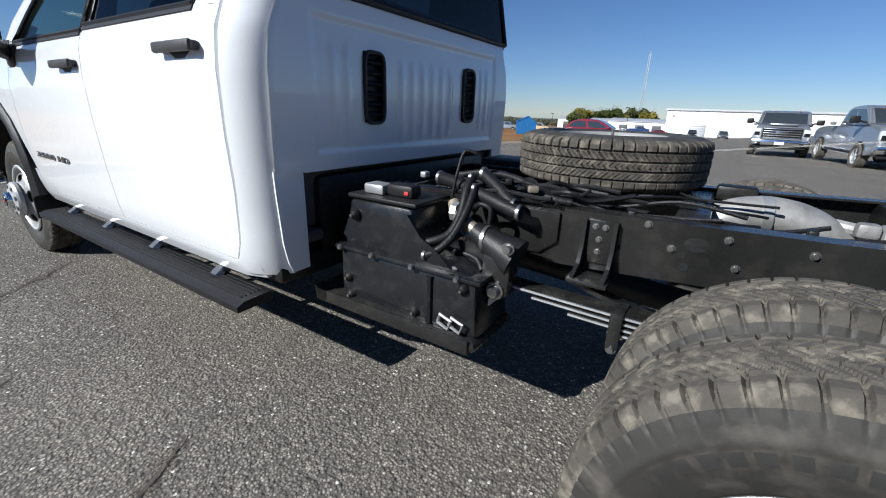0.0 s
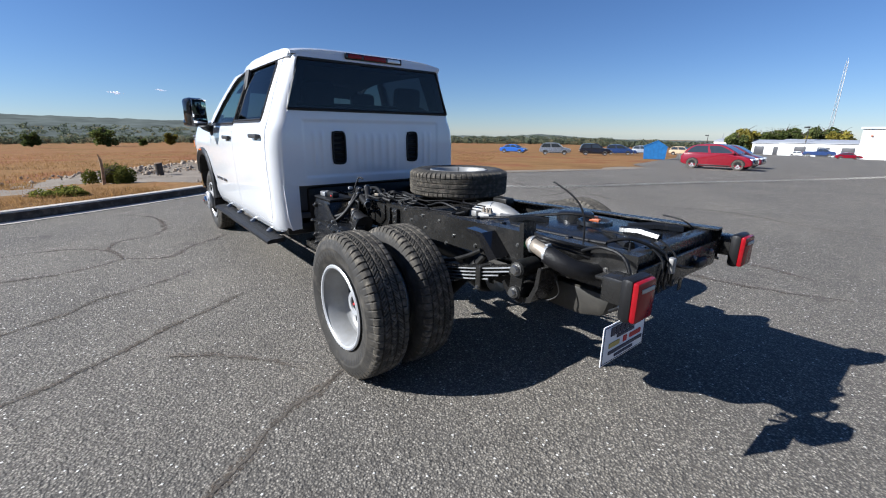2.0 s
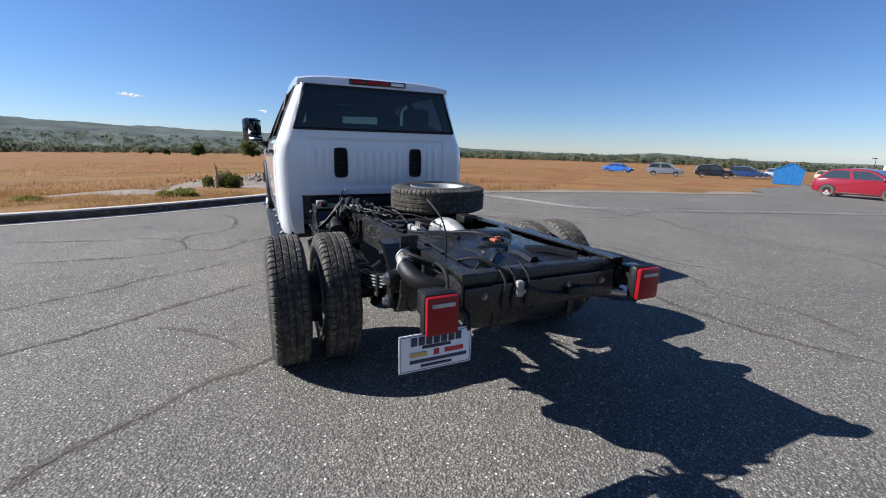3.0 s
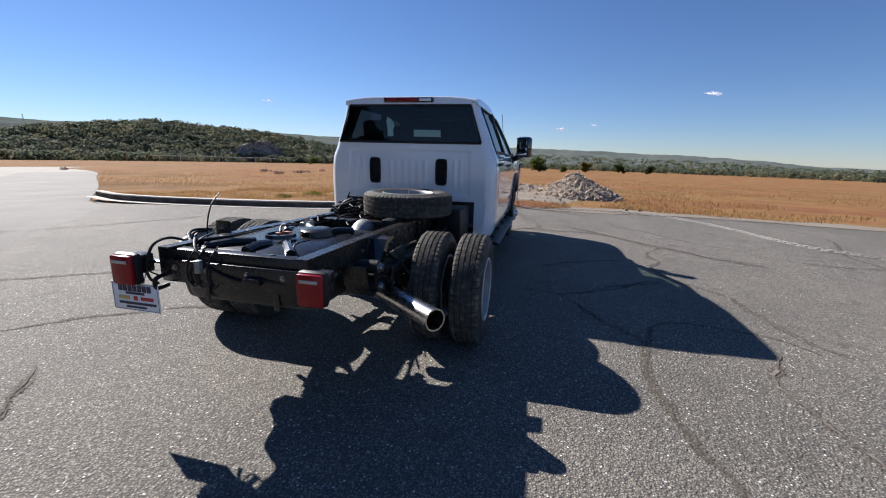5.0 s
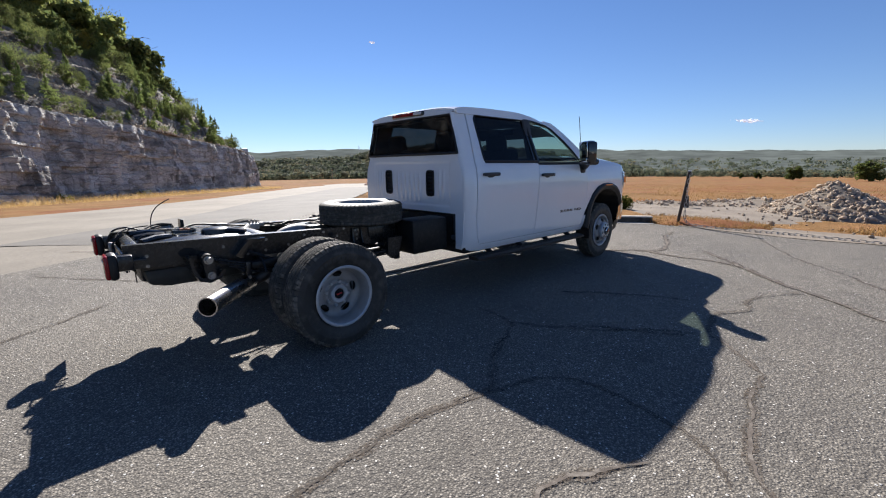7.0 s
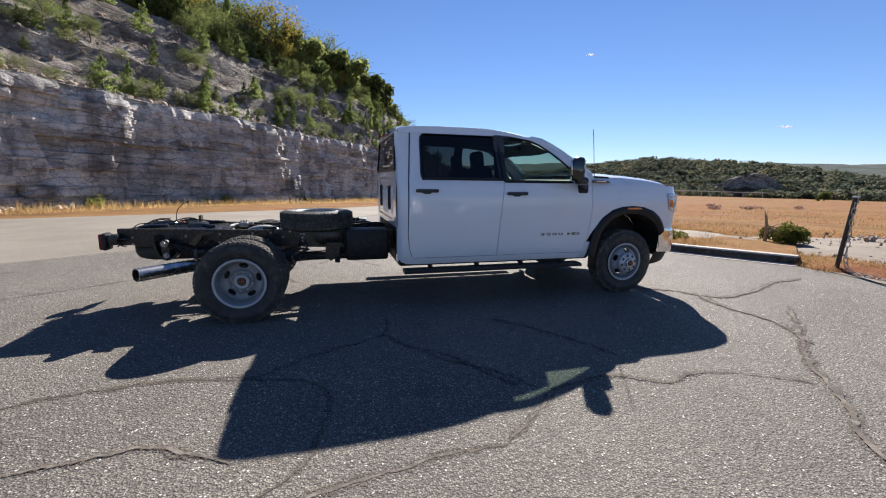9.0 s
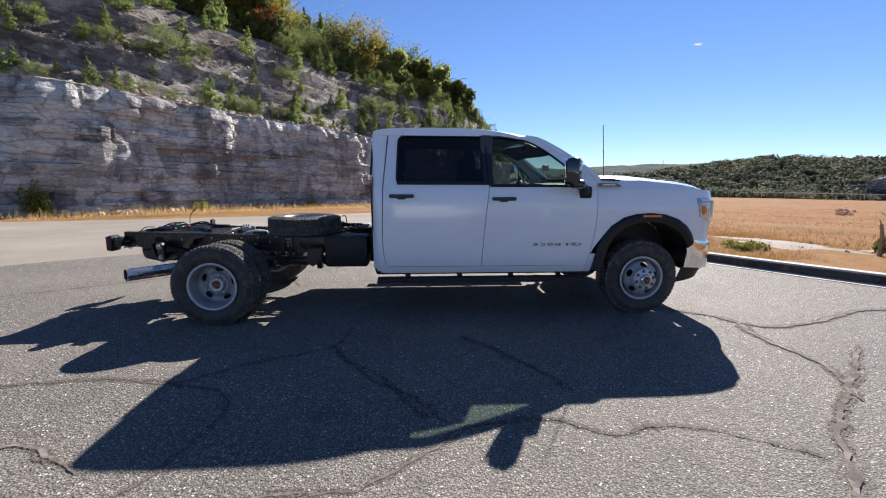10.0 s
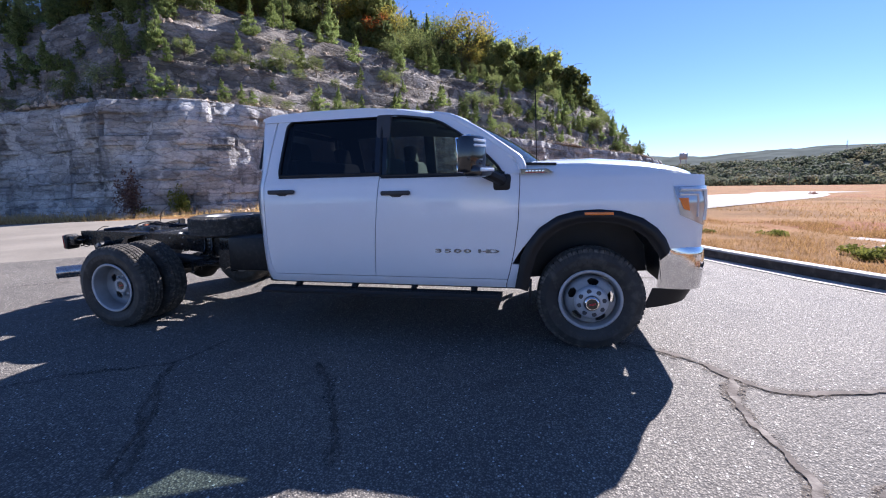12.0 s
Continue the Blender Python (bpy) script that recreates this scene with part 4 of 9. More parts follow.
def bump_line(s):
    """Plan of the bumper, s from -1 to 1 across the nose."""
    a = abs(s)
    if a < 0.62:
        return (5.20 - 0.02 * (a / 0.62) ** 2, math.copysign(0.80 * a / 0.62, s))
    k = (a - 0.62) / 0.38
    return (5.18 - 0.30 * k ** 1.6 - 0.02 * k, math.copysign(0.80 + 0.175 * (1 - (1 - k) ** 2.2), s))


def bumper(u, v):
    x, y = bump_line(2 * u - 1)
    return (x - 0.015 * (1 - math.sin(math.pi * v)) - 0.03 * (v > 0.97), y, 0.492 + 0.323 * v + (0.02 * (1 - v) * abs(2 * u - 1) ** 4))


bp = part("front_bumper", Geo().shell(bumper, 48, 10, lambda p: (-0.9, -0.25 * (1 if p[1] > 0 else -1), 0), 0.03), CHROME, truck, "chrome front bumper")
part("air_dam", Geo().shell(lambda u, v: (lambda p: (p[0] - 0.05 - 0.05 * (1 - v), p[1] * (0.955 + 0.02 * v), 0.505 - (0.085 + 0.075 * abs(2 * u - 1) ** 3) * (1 - v)))(bump_line((2 * u - 1) * 0.985)), 40, 5, (-1, 0, 0), 0.03), PLASTIC, bp, "black lower air dam")
for c in (-1, 1):
    fog = part("fog_vent", Geo().box((5.105, c * 0.842, 0.68), (0.06, 0.10, 0.18), 0.02, Matrix.Rotation(radians(c * 28), 3, "Z")), PLASTIC, bp)
    for k in range(6):
        part("vent_fin", Geo().box((5.136, c * 0.850, 0.615 + 0.026 * k), (0.02, 0.09, 0.008), 0.002, Matrix.Rotation(radians(c * 28), 3, "Z")), CAST, fog)
part("antenna", Geo().tube([(3.96, -0.80, 1.42), (3.955, -0.795, 1.50), (3.94, -0.745, 2.00)], 0.004, 6), CAST, truck, "thin black whip aerial")
# cabin: floor, lining, seats, dash, wheel
part("cabin_floor", Geo().box((2.70, 0, 0.60), (2.30, 1.78, 0.05), 0.01), LINER, truck)
part("floor_pan", Geo().box((2.72, 0, 0.49), (2.36, 1.76, 0.10), 0.03), CAST, truck)
part("headliner", Geo().shell(lambda u, v: (1.58 + 1.55 * u, (2 * v - 1) * 0.68, lerp(ROOF_Z, 1.58 + 1.55 * u) - 0.085 - 0.05 * (2 * v - 1) ** 4), 10, 8, (0, 0, 1), 0.015), HEADLINER, truck)
part("dashboard", Geo().prism([(3.46, 0.70), (3.40, 1.16), (3.46, 1.33), (3.62, 1.39), (3.86, 1.40), (3.86, 0.62)], -0.86, 0.86), LINER, truck)
part("back_lining", Geo().box((1.60, 0, 1.06), (0.05, 1.52, 0.86), 0.02), LINER, truck)
for c in (-1, 1):
    part("door_lining", Geo().box((2.70, c * 0.895, 0.97), (2.02, 0.05, 0.74), 0.02), LINER, truck)
    part("pillar_lining", Geo().box((2.70, c * 0.800, 1.63), (0.13, 0.05, 0.52), 0.02, Matrix.Rotation(radians(c * 14), 3, "X")), LINER, truck)


def seat(x, y, w):
    s = part("seat", Geo().box((x + 0.22, y, 0.86), (0.52, w, 0.20), 0.06), CLOTH, truck, "dark cloth seat")
    part("seat_back", Geo().box((x - 0.06, y, 1.20), (0.17, w * 0.98, 0.70), 0.06, Matrix.Rotation(radians(-12), 3, "Y")), CLOTH, s)
    for dy in ([0] if w < 0.7 else [-0.46, 0.46]):
        part("headrest", Geo().box((x - 0.15, y + dy, 1.615), (0.11, 0.29, 0.21), 0.05, Matrix.Rotation(radians(-8), 3, "Y")), CLOTH, s)
        for p in (-0.06, 0.06):
            part("headrest_post", Geo().tube([(x - 0.13, y + dy + p, 1.47), (x - 0.145, y + dy + p, 1.56)], 0.008, 6), CHROME, s)
    return s


seat(2.72, 0.42, 0.56)
seat(2.72, -0.42, 0.56)
seat(1.86, 0.0, 1.46)
part("centre_console", Geo().box((2.95, 0, 0.88), (0.70, 0.26, 0.26), 0.05), LINER, truck)
sw_m = Matrix.Translation((3.28, 0.42, 1.26)) @ Matrix.Rotation(radians(-62), 4, "Y")
sw = Geo().lathe([(0.185 + 0.016 * math.cos(a), 0.016 * math.sin(a)) for a in [2 * math.pi * k / 8 for k in range(8)]], 28, True, axis="z").box((0, 0, -0.01), (0.14, 0.12, 0.04), 0.02)
sw.box((0, 0.10, 0), (0.05, 0.16, 0.015), 0.005).box((0, -0.10, 0), (0.05, 0.16, 0.015), 0.005).moved(sw_m)
part("steering_wheel", sw, PLASTIC, truck)
part("inner_mirror", Geo().box((3.28, 0.0, 1.80), (0.03, 0.25, 0.07), 0.015), PLASTIC, truck)
for c in (-1, 1):
    part("sun_visor", Geo().box((3.02, c * 0.36, 1.855), (0.16, 0.40, 0.02), 0.008, Matrix.Rotation(radians(8), 3, "Y")), HEADLINER, truck)


# ---- wheels ----
R_T, R_RIM = 0.402, 0.222


def tyre_geo():
    """A tyre round the y axis, outer side at +y: sidewall ribs and a moulded five-row tread."""
    half = [(R_RIM - 0.004, 0.080), (R_RIM + 0.010, 0.092), (R_RIM + 0.020, 0.094), (0.262, 0.108), (0.285, 0.1145), (0.287, 0.1150), (0.311, 0.1185), (0.313, 0.1188), (0.318, 0.1190), (0.322, 0.1205), (0.330, 0.1205), (0.334, 0.1185), (0.352, 0.1150), (0.362, 0.1110), (0.372, 0.1070), (0.381, 0.1030), (0.388, 0.0995), (0.3935, 0.0955), (0.3970, 0.0905)]
    across = [0.086 - 0.0040 * k for k in range(44)]
    half = [(r, 0.925 * h) for r, h in half]
    across = [0.925 * y for y in across]
    prof = half + [(R_T - 0.004 * (abs(y) / 0.09) ** 2, y) for y in across] + [(r, -h) for r, h in reversed(half)]
    n = 62
    sub = 11
    seg = n * sub

    def relief(i, k, r, y):
        """Depth cut into the tread at one point."""
        if r < 0.358:
            return 0.0
        e = abs(y)
        if abs(e - 0.0185) < 0.0036 or abs(e - 0.0545) < 0.0042:
            return 0.011
        row = 0 if e < 0.0185 else (1 if e < 0.0545 else 2)
        ph = k / sub + (0.5 if y < 0 else 0.0) + (0.25 if row == 1 else 0)
        if row < 2:
            ph += 24.0 * (e if row == 0 else -(e - 0.036))
        ph -= math.floor(ph)
        if ph < 0.095:
            return 0.010 if r > 0.385 else 0.004
        if row < 2 and 0.48 <= ph < 0.58:
            return 0.004
        return 0.0
    g, m = Geo(), len(prof)
    for k in range(seg):
        a = 2 * math.pi * k / seg
        deg = 360 * k / seg
        for i, (r, y) in enumerate(prof):
            d = relief(i, k, r, y)
            rr_, yy = r, y
            if abs(y) > 0.085 and r > 0.358:
                yy = y - math.copysign(d * 0.7, y)
                rr_ = r - d * 0.5
            elif r > 0.39:
                rr_ = r - d
            if 0.286 < r < 0.312 and (60 < deg < 122 or 240 < deg < 302) and (deg % 7.0) < 4.6:
                yy += math.copysign(0.0006, y)
            g.v.append((rr_ * math.cos(a), yy, rr_ * math.sin(a)))
    for k in range(seg):
        q = (k + 1) % seg
        for i in range(m - 1):
            g.f.append((k * m + i, k * m + i + 1, q * m + i + 1, q * m + i))
    me = bpy.data.meshes.new("tyre")
    me.from_pydata(g.v, [], g.f)
    me.materials.append(SIDEWALL)
    me.materials.append(RUBBER)
    me.materials.append(LETTERING)
    rad = np.array([math.hypot(p.center.x, p.center.z) for p in me.polygons])
    deg = np.degrees(np.array([math.atan2(p.center.z, p.center.x) for p in me.polygons])) % 360
    bars = (rad > 0.286) & (rad < 0.312) & (((deg > 60) & (deg < 122)) | ((deg > 240) & (deg < 302))) & ((deg % 7.0) < 4.6)
    me.polygons.foreach_set("material_index", (rad > 0.374).astype(np.int32) + 2 * bars.astype(np.int32))
    me.polygons.foreach_set("use_smooth", rad < 0.374)
    me.update()
    return me


def rim_geo(disc, hub_r, holes):
    """A steel rim; disc is the profile (radius, along) of its plate from the barrel to the hub, with hand holes left open."""
    g = Geo()
    g.lathe([(R_RIM + 0.012, 0.094), (R_RIM + 0.014, 0.101), (R_RIM + 0.002, 0.104), (R_RIM - 0.006, 0.098), (R_RIM - 0.012, 0.085), (0.196, 0.055), (0.192, 0.0), (0.192, -0.07), (R_RIM - 0.008, -0.098), (R_RIM + 0.012, -0.096), (R_RIM + 0.004, -0.085), (0.205, -0.05), (0.205, 0.05), (R_RIM - 0.002, 0.082)], 64, True)
    seg = holes * 28
    fine = []
    for (r0, h0), (r1, h1) in zip(disc, disc[1:]):
        fine += [(r0 + (r1 - r0) * q / 3, h0 + (h1 - h0) * q / 3) for q in range(3)]
    fine.append(disc[-1])
    n = len(fine)
    vs, fs = [], []
    for layer in (0, -0.006):
        for k in range(seg):
            a = 2 * math.pi * k / seg
            for r, h in fine:
                vs.append((r * math.cos(a), h + layer, r * math.sin(a)))
    for k in range(seg):
        q = (k + 1) % seg
        ang = ((k + 0.5) % 28 - 14) / 28 * 360 / holes
        for i in range(n - 1):
            rm = (fine[i][0] + fine[i + 1][0]) / 2
            if ((rm - 0.149) / 0.025) ** 2 + (ang / 16.5) ** 2 < 1:
                continue
            for base, rev in ((0, False), (seg * n, True)):
                f = [base + k * n + i, base + k * n + i + 1, base + q * n + i + 1, base + q * n + i]
                fs.append(tuple(reversed(f)) if rev else tuple(f))
    g.add(vs, fs)
    return g


TYRE = tyre_geo()
REAR_RIM = rim_geo([(0.193, -0.005), (0.186, -0.022), (0.176, -0.034), (0.166, -0.040), (0.154, -0.043), (0.142, -0.044), (0.130, -0.043), (0.119, -0.040), (0.106, -0.030), (0.098, -0.026), (0.055, -0.026)], 0.06, 5).mesh("wheel", STEEL, 40)
FRONT_RIM = rim_geo([(0.193, 0.040), (0.186, 0.072), (0.176, 0.092), (0.166, 0.102), (0.154, 0.108), (0.142, 0.112), (0.130, 0.116), (0.119, 0.122), (0.108, 0.134), (0.098, 0.140), (0.055, 0.140)], 0.06, 5).mesh("wheel", STEEL, 40)
LIP = Geo().lathe([(R_RIM + 0.015, 0.1005), (R_RIM + 0.008, 0.1065), (R_RIM - 0.002, 0.1055), (R_RIM - 0.009, 0.0985), (R_RIM - 0.006, 0.0975), (R_RIM + 0.012, 0.0985)], 64, True).mesh("rim_lip", RIMEDGE)
NUT = Geo().lathe([(0.0, 0.034), (0.010, 0.034), (0.013, 0.028), (0.014, 0.0)], 6).mesh("lug_nut", RIMEDGE)
DRUM = Geo().lathe([(0.0, 0.02), (0.150, 0.02), (0.165, 0.0), (0.165, -0.09), (0.0, -0.09)], 32).mesh("brake_drum", CAST)


def wheel(name, at_m, rear, parent, label, hub=True):
    """Wheel with its outer face towards local +y."""
    w = part(name, REAR_RIM if rear else FRONT_RIM, STEEL, parent, label)
    w.matrix_local = at_m
    part("tyre", TYRE, RUBBER, w, "black road tyre with blocky tread")
    part("rim_lip", LIP, RIMEDGE, w, "bright rolled rim edge")
    if not hub:
        return w
    h = -0.026 if rear else 0.140
    d = part("brake_drum", DRUM, CAST, w)
    d.location = (0, -0.085 if rear else -0.02, 0)
    for k in range(8 if rear else 0):
        a = 2 * math.pi * (k + 0.5) / 8
        o = part("lug_nut", NUT, RIMEDGE, w)
        o.location = (0.0935 * math.cos(a), h, 0.0935 * math.sin(a))
        o.scale = (1, 0.55 if rear else 1, 1)
    hp = [(0.0, 0.070), (0.045, 0.070), (0.052, 0.064), (0.056, 0.040), (0.062, 0.012), (0.064, -0.004)]
    if rear:
        hp = [(0.0, 0.030), (0.040, 0.030), (0.043, 0.040), (0.064, 0.042), (0.071, 0.036), (0.075, 0.012), (0.078, -0.004)]
    cap = part("hub_cap", Geo().lathe([(r, h + q) for r, q in hp], 32), RIMEDGE if rear else CHROME, w)
    face_y = h + (0.032 if rear else 0.072)
    part("cap_emblem", Geo().lathe([(0.0, face_y + 0.002), (0.036, face_y + 0.002), (0.040, face_y - 0.002)], 24), GLOSSBLACK, cap)
    part("emblem_bar", Geo().box((0, face_y + 0.0035, 0), (0.046, 0.003, 0.012), 0.001), SIGNRED, cap)
    if not rear:
        ring = Geo().lathe([(0.124, h - 0.004), (0.123, h + 0.016), (0.112, h + 0.030), (0.090, h + 0.036), (0.060, h + 0.042)], 40)
        part("hub_ring", ring, RIMEDGE, w, "bright cast hub cover with nut pockets")
        for k in range(8):
            a = 2 * math.pi * k / 8
            o = part("nut_pocket", Geo().lathe([(0.0, 0.002), (0.0165, 0.002), (0.018, 0.0)], 14), DOORDARK, w)
            o.location = (0.0905 * math.cos(a), h + 0.0365, 0.0905 * math.sin(a))
    return w


for sg in (1, -1):
    face = pose(0, 0, 0, 0, 0, 0 if sg > 0 else 180)
    wheel("wheel", pose(0, sg * 1.027, 0.393) @ face @ pose(0, 0, 0, 0, 20 + 9 * sg), True, truck, "grey steel outer rear wheel")
    wheel("wheel", pose(0, sg * 0.738, 0.393) @ face @ pose(0, 0, 0, 0, 41), True, truck, "grey steel inner rear wheel", False)
    wheel("wheel", pose(4.37, sg * 0.850, 0.394) @ face @ pose(0, 0, 0, 0, 13), False, truck, "grey steel front wheel with chrome hub")


# ---- bare chassis behind the cab ----
def rail_top(x):
    return lerp([(-1.25, 0.852), (-0.6, 0.838), (0.0, 0.818), (0.6, 0.804), (1.5, 0.800), (1.8, 0.70), (4.8, 0.66)], x)


def rail_low(x):
    return lerp([(-1.25, 0.690), (-0.95, 0.680), (-0.45, 0.660), (0.1, 0.650), (0.6, 0.615), (1.5, 0.590), (1.8, 0.50), (4.8, 0.48)], x)


BOLT = Geo().lathe([(0.0, 0.016), (0.011, 0.016), (0.013, 0.012), (0.013, 0.004), (0.019, 0.004), (0.019, 0.0)], 10).mesh("bolt", ZINC)


def bolt(parent, x, y, z, turn=0, s=1.0):
    o = part("bolt", BOLT, ZINC, parent)
    o.matrix_local = pose(x, y, z, 0, 0, turn) @ Matrix.Scale(s, 4)
    return o


xs = [-1.225 + 0.1 * k for k in range(61)]
for sg in (1, -1):
    g = Geo()
    prof = lambda x: [(0.432, rail_low(x)), (0.432, rail_top(x)), (0.365, rail_top(x)), (0.365, rail_top(x) - 0.008), (0.424, rail_top(x) - 0.008), (0.424, rail_low(x) + 0.008), (0.365, rail_low(x) + 0.008), (0.365, rail_low(x))]
    for x in xs:
        g.v += [(x, sg * y, z) for y, z in prof(x)]
    for i in range(len(xs) - 1):
        g.f += [(i * 8 + k, i * 8 + (k + 1) % 8, i * 8 + 8 + (k + 1) % 8, i * 8 + 8 + k) for k in range(8)]
    g.f += [tuple(range(8)), tuple(range((len(xs) - 1) * 8 + 7, (len(xs) - 1) * 8 - 1, -1))]
    rail = part("frame_rail", g, FRAME, truck, "black steel frame rail with bolts and holes")
    out = 0 if sg > 0 else 180
    for x, z in ((-1.10, 0.80), (-1.10, 0.73), (-0.62, 0.80), (-0.30, 0.815), (-0.31, 0.73), (-0.12, 0.75), (0.02, 0.815), (0.17, 0.745), (0.20, 0.82), (0.33, 0.77), (-0.45, 0.72), (-0.05, 0.69), (0.40, 0.83), (1.02, 0.79)):
        bolt(rail, x, sg * 0.432, z - 0.035, out, 0.62)
    for x, z, r in ((0.27, 0.79, 0.020), (0.30, 0.755, 0.010), (0.29, 0.72, 0.012), (0.45, 0.76, 0.007), (0.47, 0.745, 0.007), (-0.20, 0.76, 0.010), (0.07, 0.74, 0.009)) + (((-0.86, 0.79, 0.034),) if sg < 0 else ()):
        part("rail_hole", Geo().lathe([(0.0, 0.0), (r, 0.0), (r * 1.1, -0.002)], 16).moved(Matrix.Translation((x, sg * 0.4335, z - 0.035)) @ Matrix.Diagonal((1.5 if r > 0.015 else 1, sg, 1, 1))), HOLE, rail)
    # jounce-stop bracket above the spring
    lug = [(sg * 0.434, 0.785), (sg * 0.454, 0.785), (sg * 0.458, 0.70), (sg * 0.478, 0.645), (sg * 0.535, 0.618), (sg * 0.535, 0.598), (sg * 0.434, 0.598)]
    jb = part("jounce_bracket", Geo().prism(lug, 0.478, 0.490, "x").prism(lug, 0.570, 0.582, "x"), FRAME, rail)
    part("stop_pad", Geo().box((0.530, sg * 0.488, 0.606), (0.125, 0.105, 0.016), 0.006), FRAME, jb)
    part("back_plate", Geo().box((0.530, sg * 0.437, 0.715), (0.085, 0.008, 0.14), 0.003), FRAME, jb)
    for x, z in ((0.515, 0.765), (0.545, 0.765), (0.53, 0.725), (0.53, 0.685)):
        bolt(jb, x, sg * 0.441, z, out, 0.55)
    part("joint_plate", Geo().block([(0.66, 0.79), (0.98, 0.79), (0.98, 0.64), (0.72, 0.64), (0.66, 0.69)], sg * 0.433, sg * 0.445, "y", 0.004), FRAME, rail)
    part("helper_leaf", Geo().shell(lambda u, v: (0.60 - 0.62 * u, sg * (0.452 + 0.052 * v), 0.606 - 0.085 * math.sin(math.pi * 0.5 * min(1, u * 1.5))), 16, 1, (0, 0, -1), 0.016), FRAME, rail, "flat black helper spring leaf")
    # leaf springs
    spring = part("spring_hanger", Geo().prism([(0.78, 0.68), (0.95, 0.68), (0.90, 0.52), (0.83, 0.48), (0.77, 0.52)], sg * 0.52, sg * 0.60), FRAME, rail)
    leaves = [(-0.775, 0.80), (-0.70, 0.68), (-0.63, 0.56), (-0.56, 0.44), (-0.30, 0.30)]
    for k, (a, b) in enumerate(leaves):
        lg = Geo().shell(lambda u, v: (lambda x: (x, sg * (0.535 + 0.036 * (2 * v - 1)), 0.548 - 0.019 * k + 0.175 * max(0, -x / 0.77) ** 1.35 + 0.01 * max(0, x / 0.8) ** 2))(a + (b - a) * u), 22, 1, (0, 0, -1), 0.013)
        part("spring_leaf", lg, FRAME, spring, "black steel spring leaf")
        for e in (-1, 1):
            part("leaf_edge", Geo().tube([(x, sg * (0.535 + e * 0.0365), 0.5415 - 0.019 * k + 0.175 * max(0, -x / 0.77) ** 1.35 + 0.01 * max(0, x / 0.8) ** 2) for x in [a + (b - a) * q / 14 for q in range(15)]], 0.0045, 5), GALV if sg > 0 else FRAME, spring)
    for x in (-0.50, 0.42):
        zc = 0.528 + 0.175 * max(0, -x / 0.77) ** 1.35
        cl = Geo().box((x, sg * 0.535, zc + 0.022), (0.035, 0.10, 0.012), 0.003).box((x, sg * 0.583, zc - 0.03), (0.035, 0.012, 0.11), 0.003).box((x, sg * 0.487, zc - 0.03), (0.035, 0.012, 0.11), 0.003)
        part("spring_clamp", cl, FRAME, spring)
        bolt(spring, x, sg * 0.585, zc - 0.085, out, 0.8)
    part("shackle", Geo().tube([(-0.768, sg * 0.48, 0.713), (-0.768, sg * 0.600, 0.713)], 0.040, 16).tube([(-0.757, sg * 0.47, 0.597), (-0.757, sg * 0.600, 0.597)], 0.036, 16), CAST, spring)
    part("shackle_plate", Geo().prism([(-0.722, 0.58), (-0.79, 0.58), (-0.806, 0.735), (-0.735, 0.735)], sg * 0.582, sg * 0.596), FRAME, spring)
    arc = [(-0.652, 0.612), (-0.690, 0.560), (-0.763, 0.537), (-0.830, 0.560), (-0.868, 0.640), (-0.880, 0.735), (-0.862, 0.735), (-0.848, 0.648), (-0.818, 0.585), (-0.762, 0.562), (-0.705, 0.582), (-0.668, 0.625)]
    part("hanger_bracket", Geo().prism(arc, sg * 0.43, sg * 0.570), FRAME, spring)
    part("hanger_web", Geo().prism([(-0.66, 0.70), (-0.88, 0.74), (-0.865, 0.64), (-0.82, 0.57), (-0.76, 0.545), (-0.69, 0.57), (-0.65, 0.62)], sg * 0.432, sg * 0.462), FRAME, spring)
    bolt(spring, -0.757, sg * 0.600, 0.597, out, 1.5)
    bolt(spring, -0.768, sg * 0.600, 0.713, out, 1.7)
    # helper arm and pad over the spring
    part("helper_arm", Geo().tube(curve_points([(-0.10, sg * 0.55, 0.585), (-0.224, sg * 0.55, 0.612), (-0.36, sg * 0.55, 0.665), (-0.475, sg * 0.545, 0.725)], 5), 0.012, 8), CAST, spring)
    part("helper_pad", Geo().prism([(-0.34, 0.815), (-0.46, 0.812), (-0.57, 0.70), (-0.52, 0.675), (-0.47, 0.72), (-0.44, 0.78), (-0.34, 0.80)], sg * 0.435, sg * 0.53), GLOSSBLACK, spring)
    for x in (-0.07, 0.07):
        part("u_bolt", Geo().tube([(x, sg * 0.485, 0.36), (x, sg * 0.485, 0.555), (x, sg * 0.582, 0.555), (x, sg * 0.582, 0.36)], 0.010, 8), ZINC if sg > 0 else CAST, spring)
    shock = part("shock_absorber", Geo().tube([(-0.12, sg * 0.50, 0.34), (-0.30, sg * 0.40, 0.58)], 0.032, 12), CAST, rail)
    part("shock_rod", Geo().tube([(-0.30, sg * 0.40, 0.58), (-0.42, sg * 0.34, 0.74)], 0.022, 10), CAST, shock)
    # tail lamp on its stub bracket
    yc = 0.56 if sg > 0 else -0.50
    tb = Geo().box((-1.23, yc, 0.755), (0.09, 0.10, 0.10), 0.01).box((-1.16, sg * 0.47, 0.76), (0.10, 0.12, 0.014), 0.004)
    tl = part("tail_lamp", Geo().box((-1.292, yc, 0.740), (0.052, 0.146, 0.170), 0.022), PLASTIC, truck, "square red tail lamp in black housing")
    part("lens", Geo().box((-1.322, yc, 0.739), (0.028, 0.132, 0.154), 0.013), REDLENS, tl)
    part("reverse_lens", Geo().box((-1.338, yc, 0.783), (0.004, 0.092, 0.016), 0.0015), GALV, tl)
    part("lamp_bracket", tb, FRAME, tl)
